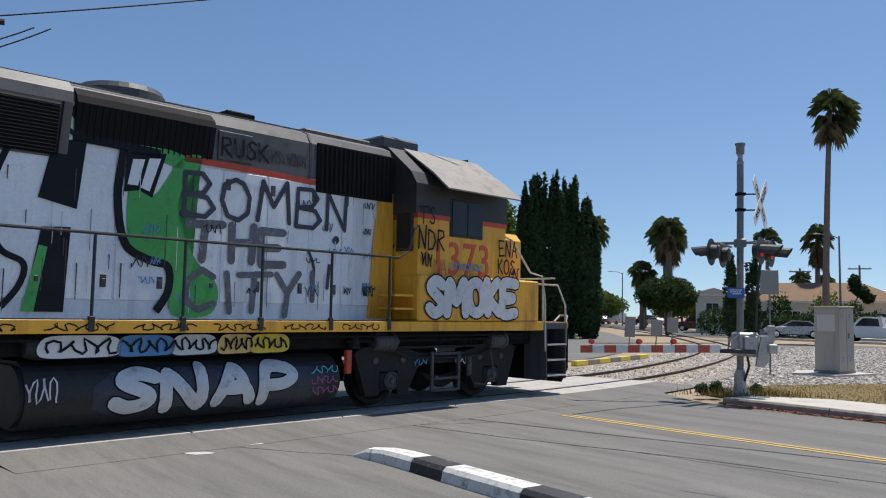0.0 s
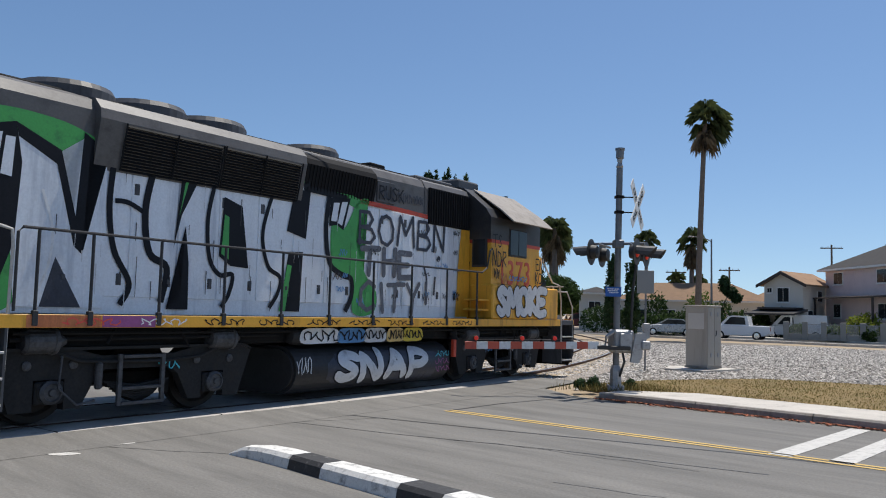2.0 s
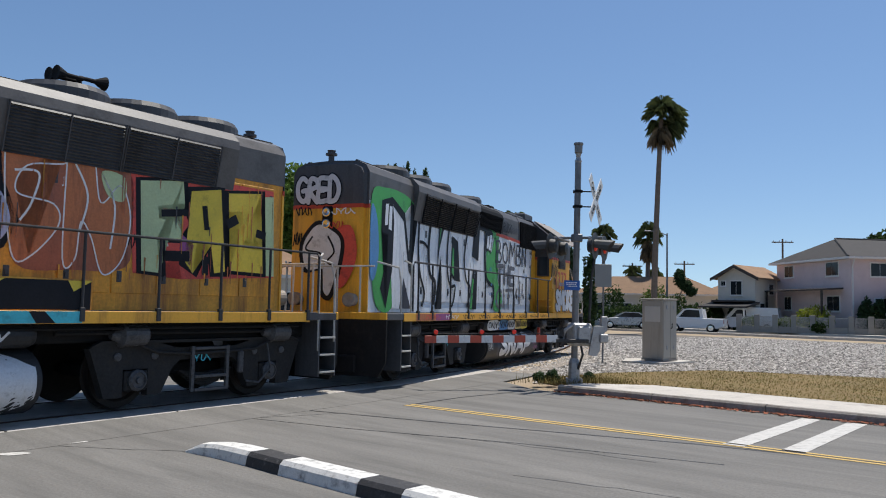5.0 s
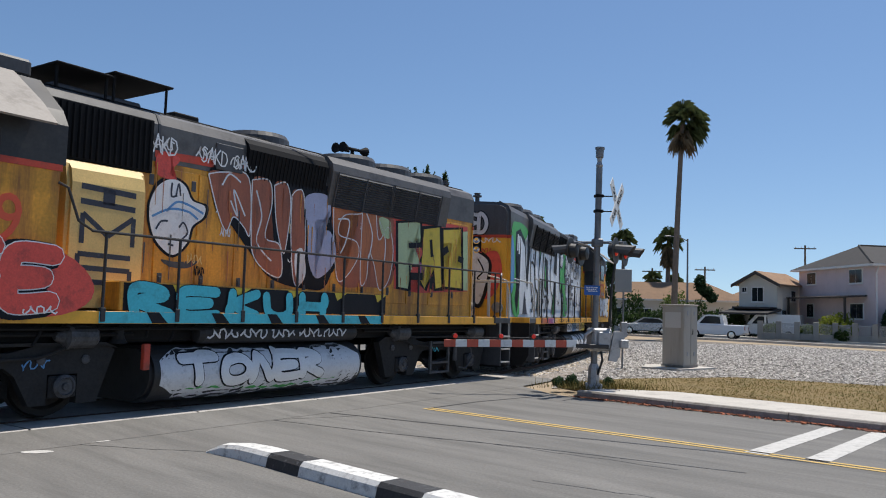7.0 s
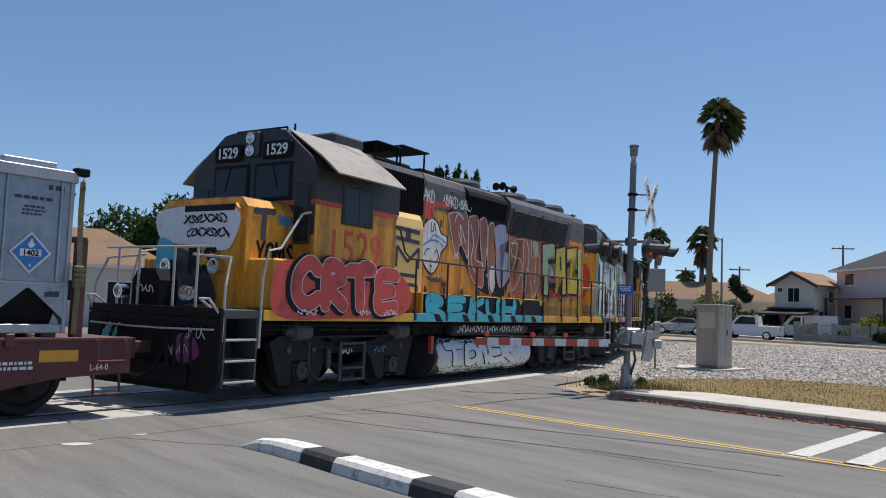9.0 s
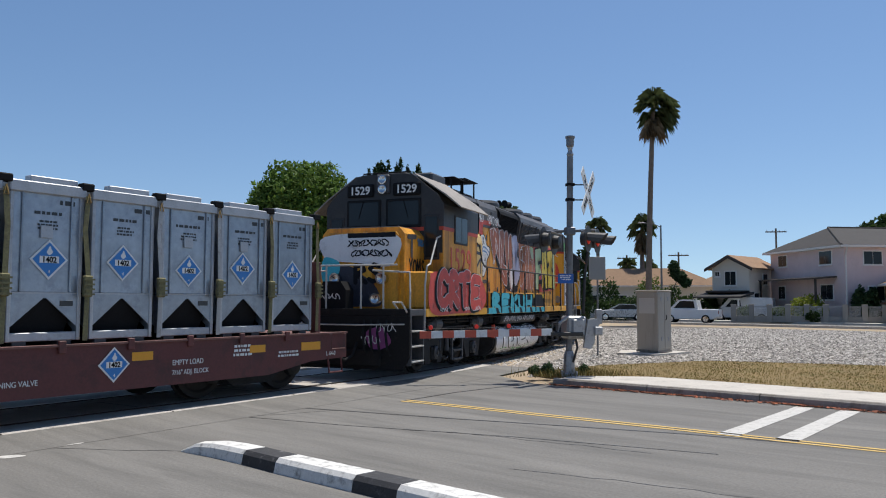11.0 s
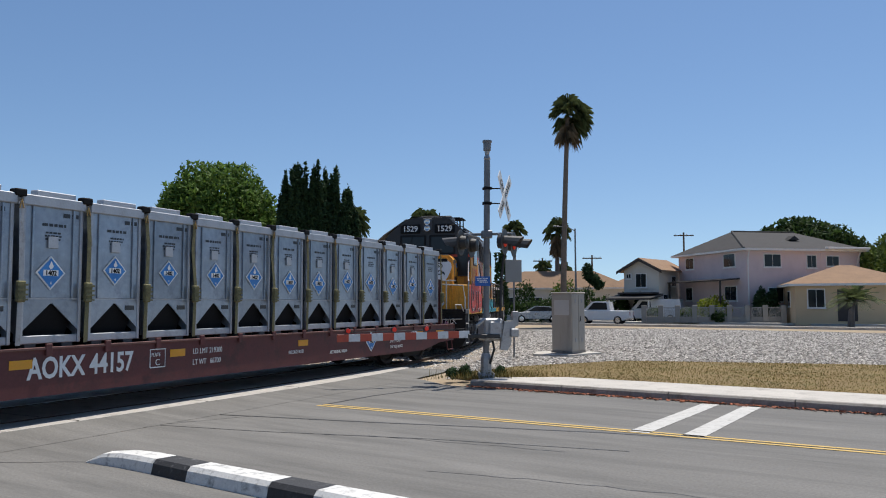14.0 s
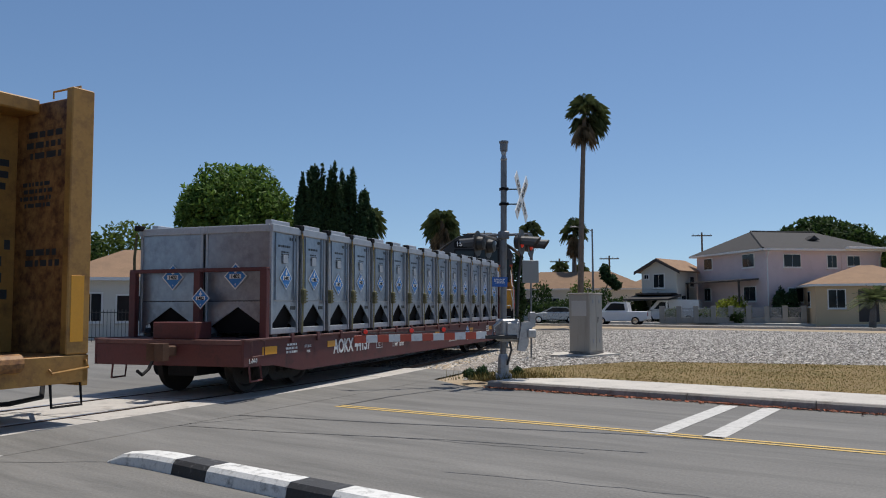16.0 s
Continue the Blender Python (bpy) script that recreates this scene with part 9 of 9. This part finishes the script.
# street lamps and utility poles
for x, y, h, r in ((33.4, 67.2, 8.6, 0.09), (28.5, 126.8, 8.4, 0.1)):
    sl_ = thing("street_lamp", "tall grey street lamp on a side road", "street lamp", pose(x, y, 0))
    part("pole", rod(B(), [(0, 0, -0.03), (0, 0, h)], r * 1.2, 8, r * 0.8), "mast", sl_)
    part("arm", rod(B(), [(0, 0, h - 0.2), (-0.8, -0.1, h + 0.1), (-1.8, -0.2, h + 0.15)], 0.04, 6), "mast", sl_)
    part("lamp_head", box(B(), -2.3, -1.7, -0.3, -0.1, h + 0.08, h + 0.2, 0.03), "mast", sl_)
for x, y, h in ((61.2, 91.4, 11.0), (50.9, 97.5, 8.2), (44.9, 100.4, 7.9), (27.9, 110, 8.0), (-16.5, 48, 7.6)):
    up = thing("utility_pole", "brown timber utility pole with crossarm", "utility pole", pose(x, y, 0, 0, 0, -20))
    part("pole", rod(B(), [(0, 0, -0.03), (0, 0, h)], 0.16, 8, 0.11), "bark", up)
    part("crossarm", box(B(), -1.3, 1.3, -0.06, 0.06, h - 0.5, h - 0.36), "bark", up)
    for k in (-1.1, -0.4, 0.4, 1.1):
        part("insulator", rod(B(), [(k, 0, h - 0.36), (k, 0, h - 0.2)], 0.04, 6), "trim", up)


# ---- vehicles ----
def car(label, x, y, rz, paint, kind="car", length=4.6):
    """A parked vehicle, nose towards +x."""
    c = thing("pickup_truck" if kind == "pickup" else "van" if kind == "van" else "car", label, "pickup truck" if kind == "pickup" else "van" if kind == "van" else "car", pose(x, y, 0.0, 0, 0, rz))
    L = length / 2
    if kind == "pickup":
        body = [(-L, 0.5), (-L, 1.08), (-0.3, 1.1), (1.3, 1.12), (L - 0.15, 1.02), (L, 0.85), (L, 0.48)]
        cabp = [(-0.75, 1.08), (-0.6, 1.78), (0.45, 1.82), (0.75, 1.76), (1.4, 1.1)]
        glassp = [(-0.5, 1.15), (-0.42, 1.68), (0.4, 1.72), (0.62, 1.68), (1.1, 1.15)]
    elif kind == "van":
        body = [(-L, 0.45), (-L, 1.1), (1.2, 1.12), (L - 0.1, 0.95), (L, 0.75), (L, 0.45)]
        cabp = [(-L + 0.02, 1.08), (-L + 0.1, 2.0), (0.6, 2.05), (1.0, 1.95), (1.75, 1.1)]
        glassp = [(0.0, 1.2), (0.05, 1.8), (0.75, 1.82), (1.3, 1.2)]
    elif kind == "suv":
        body = [(-L, 0.5), (-L, 1.05), (1.0, 1.1), (L - 0.1, 0.98), (L, 0.8), (L, 0.45)]
        cabp = [(-L + 0.05, 1.04), (-L + 0.3, 1.72), (0.2, 1.78), (0.6, 1.7), (1.2, 1.08)]
        glassp = [(-L + 0.3, 1.12), (-L + 0.5, 1.62), (0.15, 1.66), (0.5, 1.6), (0.95, 1.12)]
    else:
        body = [(-L, 0.45), (-L, 0.92), (-1.5, 0.98), (1.0, 0.96), (L - 0.15, 0.82), (L, 0.65), (L, 0.4)]
        cabp = [(-1.8, 0.95), (-1.1, 1.42), (0.2, 1.45), (1.15, 0.95)]
        glassp = [(-1.5, 1.0), (-1.0, 1.36), (0.15, 1.38), (0.85, 1.0)]
    bm = prism(B(), body + [(L - 0.5, 0.3), (-L + 0.5, 0.3)], -0.86, 0.86, "y")
    bmesh.ops.bevel(bm, geom=[e for e in bm.edges if abs(e.verts[0].co.y - e.verts[1].co.y) < 0.01], offset=0.05, segments=1, affect="EDGES")
    part("body", bm, paint, c)
    cb_ = part("cabin", prism(B(), cabp, -0.74, 0.74, "y"), paint, c)
    for s in (-1, 1):
        part("side_window", prism(B(), glassp, s * 0.745 - 0.006, s * 0.745 + 0.006, "y"), "window", cb_)
    a, b = Vector((cabp[-1][0], 0, cabp[-1][1])), Vector((cabp[-2][0], 0, cabp[-2][1]))
    bm = B()
    bm.faces.new([bm.verts.new(q) for q in ((a.x + 0.0, -0.66, a.z + 0.03), (a.x, 0.66, a.z + 0.03), (b.x + 0.02, 0.6, b.z), (b.x + 0.02, -0.6, b.z))])
    bm.transform(Matrix.Translation((0.02, 0, 0.01)))
    part("windscreen", bm, "window", cb_)
    if kind == "pickup":
        part("bed", box(B(), -L + 0.08, -0.8, -0.72, 0.72, 1.07, 1.1), "grille", c)
    for xx in (-L + 0.95, L - 0.9):
        for s in (-1, 1):
            w = part("wheel", lathe(B(), [(0.1, s * 0.66), (0.33, s * 0.68), (0.34, s * 0.84), (0.3, s * 0.87), (0.21, s * 0.875)], 20, (xx, 0, 0.34), "y"), "rubber", c)
            part("rim", lathe(B(), [(0.02, s * 0.85), (0.2, s * 0.87), (0.21, s * 0.88), (0.03, s * 0.885)], 14, (xx, 0, 0.34), "y"), "chrome", w)
    for s in (-1, 1):
        part("headlamp", box(B(), L - 0.08, L + 0.012, s * 0.68 - 0.14, s * 0.68 + 0.14, 0.62, 0.78, 0.02), "chrome", c)
        part("tail_lamp", box(B(), -L - 0.012, -L + 0.05, s * 0.74 - 0.09, s * 0.74 + 0.09, 0.7, 1.0, 0.02), "tail_red", c)
    part("bumper", box(B(), L - 0.05, L + 0.06, -0.8, 0.8, 0.38, 0.55, 0.03), "chrome" if kind == "pickup" else paint, c)
    return c


car("white pickup truck parked at the kerb", 30.95, 57.5, 140, "car_white", "pickup", 4.5)
car("white work van with roof rack beside the house", 38.6, 62.6, 137, "car_white", "van", 5.2)
car("silver sedan parked at the corner", 28.6, 65.2, 160, "car_silver")
car("dark grey sedan parked by the hedge", 34.6, 85.5, 155, "car_grey")
car("dark maroon sport utility car", 28.7, 90.4, 150, "car_red", "suv", 4.7)
car("blue-grey pickup truck parked by the road", 32.2, 88.6, 150, "car_blue", "pickup", 5.5)
for x, y, p, kd, lb in ((31.8, 146.6, "car_white", "van", "white van parked far down the road"), (36.0, 135.3, "car_silver", "car", "silver sedan parked far down the road"), (35.6, 141, "car_black", "suv", "black sport utility car far down the road"),
                        (28.4, 148, "car_grey", "car", "grey sedan far down the road"), (26.6, 152, "car_black", "suv", "dark car far down the road"), (30.0, 150, "car_silver", "car", "pale sedan far down the road")):
    car(lb, x, y, 110, p, kd, 4.7)


# ---- loose stones, grass, leaf litter ----
def scatter(name, n, place, shape, material, label, category, seed):
    """Many small pieces joined into one sheet of stuff. place(r) gives x, y, z; shape(r) gives verts and faces."""
    r = random.Random(seed)
    vs, fs = [], []
    for _ in range(n):
        p = place(r)
        if p is None:
            continue
        v, f = shape(r)
        k = len(vs)
        vs += [(a + p[0], b + p[1], c + p[2]) for a, b, c in v]
        fs += [tuple(i + k for i in q) for q in f]
    me = bpy.data.meshes.new(name)
    me.from_pydata(vs, [], fs)
    me.materials.append(M[material])
    return tagged(new(name, me), label, category, kind="stuff")


def pebble(lo, hi):
    def f(r):
        s = r.uniform(lo, hi)
        q = [r.uniform(0.6, 1.2) * s for _ in range(6)]
        return [(q[0], 0, 0.1 * s), (0, q[1], 0.1 * s), (-q[2], 0, 0.1 * s), (0, -q[3], 0.1 * s), (r.uniform(-0.3, 0.3) * s, r.uniform(-0.3, 0.3) * s, q[4] * 0.6), (0, 0, -0.3 * s)], \
               [(0, 1, 4), (1, 2, 4), (2, 3, 4), (3, 0, 4), (1, 0, 5), (2, 1, 5), (3, 2, 5), (0, 3, 5)]
    return f


def blade(lo, hi):
    def f(r):
        h, a = r.uniform(lo, hi), r.uniform(0, math.tau)
        w, l = 0.008, h * r.uniform(0.2, 0.9)
        return [(w * math.sin(a), -w * math.cos(a), 0), (-w * math.sin(a), w * math.cos(a), 0), (l * math.cos(a), l * math.sin(a), h)], [(0, 1, 2)]
    return f


def petal(lo, hi):
    def f(r):
        s, a, t = r.uniform(lo, hi), r.uniform(0, math.tau), r.uniform(0.0, 0.03)
        c, d = math.cos(a) * s, math.sin(a) * s
        return [(c, d, t), (-d * 0.5, c * 0.5, 0.004), (-c, -d, 0.03 - t), (d * 0.5, -c * 0.5, 0.018)], [(0, 1, 2), (0, 2, 3)]
    return f


def inside(x, y, pts):
    c, j = False, len(pts) - 1
    for i in range(len(pts)):
        if (pts[i][1] > y) != (pts[j][1] > y) and x < (pts[j][0] - pts[i][0]) * (y - pts[i][1]) / (pts[j][1] - pts[i][1]) + pts[i][0]:
            c = not c
        j = i
    return c


def on_lot(r):
    x, y = r.uniform(4, 34), r.uniform(15, 46)
    return (x, y, -0.02) if inside(x, y, lot) else None


def on_bed(r):
    s, o = r.uniform(3.2, 34), r.uniform(-2.3, 2.4)
    if abs(abs(o) - 0.75) < 0.09:
        return None
    p = track(s, o)
    return p.x, p.y, -0.04


def on_verge(r):
    x, y = r.uniform(4.5, 20), r.uniform(2, 20)
    if r.random() > 0.35 + 0.65 * (0.5 + 0.5 * math.sin(x * 1.7) * math.cos(y * 1.3)):
        return None
    return (x, y, 0.08) if inside(x, y, soil) else None


def on_gutter(r):
    p = K0 + KD * (abs(r.gauss(0, 1)) * 2.2 + 0.4 + r.choice((0, 0, 2.2, 4.2))) - KN * abs(r.gauss(0.02, 0.09))
    return p.x, p.y, 0.006


def at_mast(r):
    return 5.85 + r.gauss(0.2, 0.55), 16.0 + r.gauss(0, 0.3), 0.09


scatter("gravel_stones", 82000, on_lot, pebble(0.025, 0.072), "stone", "loose grey and tan gravel stones", "gravel", 1)
scatter("ballast_stones", 15000, on_bed, pebble(0.03, 0.07), "stone", "angular ballast stones between the rails", "ballast", 2)
scatter("verge_grass", 150000, on_verge, blade(0.012, 0.04), "grass", "short dry yellow-green grass", "grass", 3)
scatter("gutter_leaves", 1000, on_gutter, petal(0.02, 0.05), "leaf_litter", "dry brown leaves in the gutter", "leaf litter", 4)
scatter("mast_weeds", 900, at_mast, blade(0.06, 0.2), "grass", "dry weeds round the mast foot", "weeds", 5)


# ---- motion ----
def gone(t):
    """Metres that the train has rolled since the start."""
    return float(np.interp(t, [-1, 0, 1.5, 3, 5.5, 7, 9, 11.5, 13, 14.5, 16, 17], [-3.25, -0.29, 4.2, 8.59, 15.23, 19.6, 25.37, 32.26, 36.87, 41.72, 46.5, 49.65]))


def on_track(s1, s2, x1, x2):
    """The pose of a vehicle whose truck centres x1 and x2 stand at s1 and s2 on the line."""
    p, q = track(s1, 0, RAIL_TOP), track(s2, 0, RAIL_TOP)
    ax = (q - p).normalized() * (1 if x2 > x1 else -1)
    o = p - ax * x1
    return Matrix(((ax.x, -ax.y, 0, o.x), (ax.y, ax.x, 0, o.y), (0, 0, 1, o.z), (0, 0, 0, 1)))


def motions():
    times = [i * 0.5 for i in range(33)]
    fa = lambda t: on_track(-7.83 + gone(t) - 5.7, -7.83 + gone(t) + 3.9, -5.7, 3.9)
    fb = lambda t: on_track(-25.5 + gone(t) + 5.7, -25.5 + gone(t) - 3.9, -5.7, 3.9)
    fc = lambda t: on_track(-42.2 + gone(t) - 6.6, -42.2 + gone(t) + 6.6, -6.6, 6.6)
    fd = lambda t: on_track(-62.8 + gone(t) - 7.0, -62.8 + gone(t) + 7.0, -7.0, 7.0)
    for ob, f in ((loco_a, fa), (loco_b, fb), (flat, fc), (tan_car, fd)):
        walk(ob, [(t, f(t)) for t in times])
    for ob, m in bins:
        walk(ob, [(t, fc(t) @ m) for t in times])
    fifth = [i * 0.2 for i in range(81)]
    for ws, x in WHEELSETS:
        top = ws.parent.parent
        d = -1 if top == loco_b else 1
        walk(ws, [(t, pose(x, 0, 0.515, 0, d * math.degrees(gone(t) / 0.515), 0)) for t in fifth])


motions()
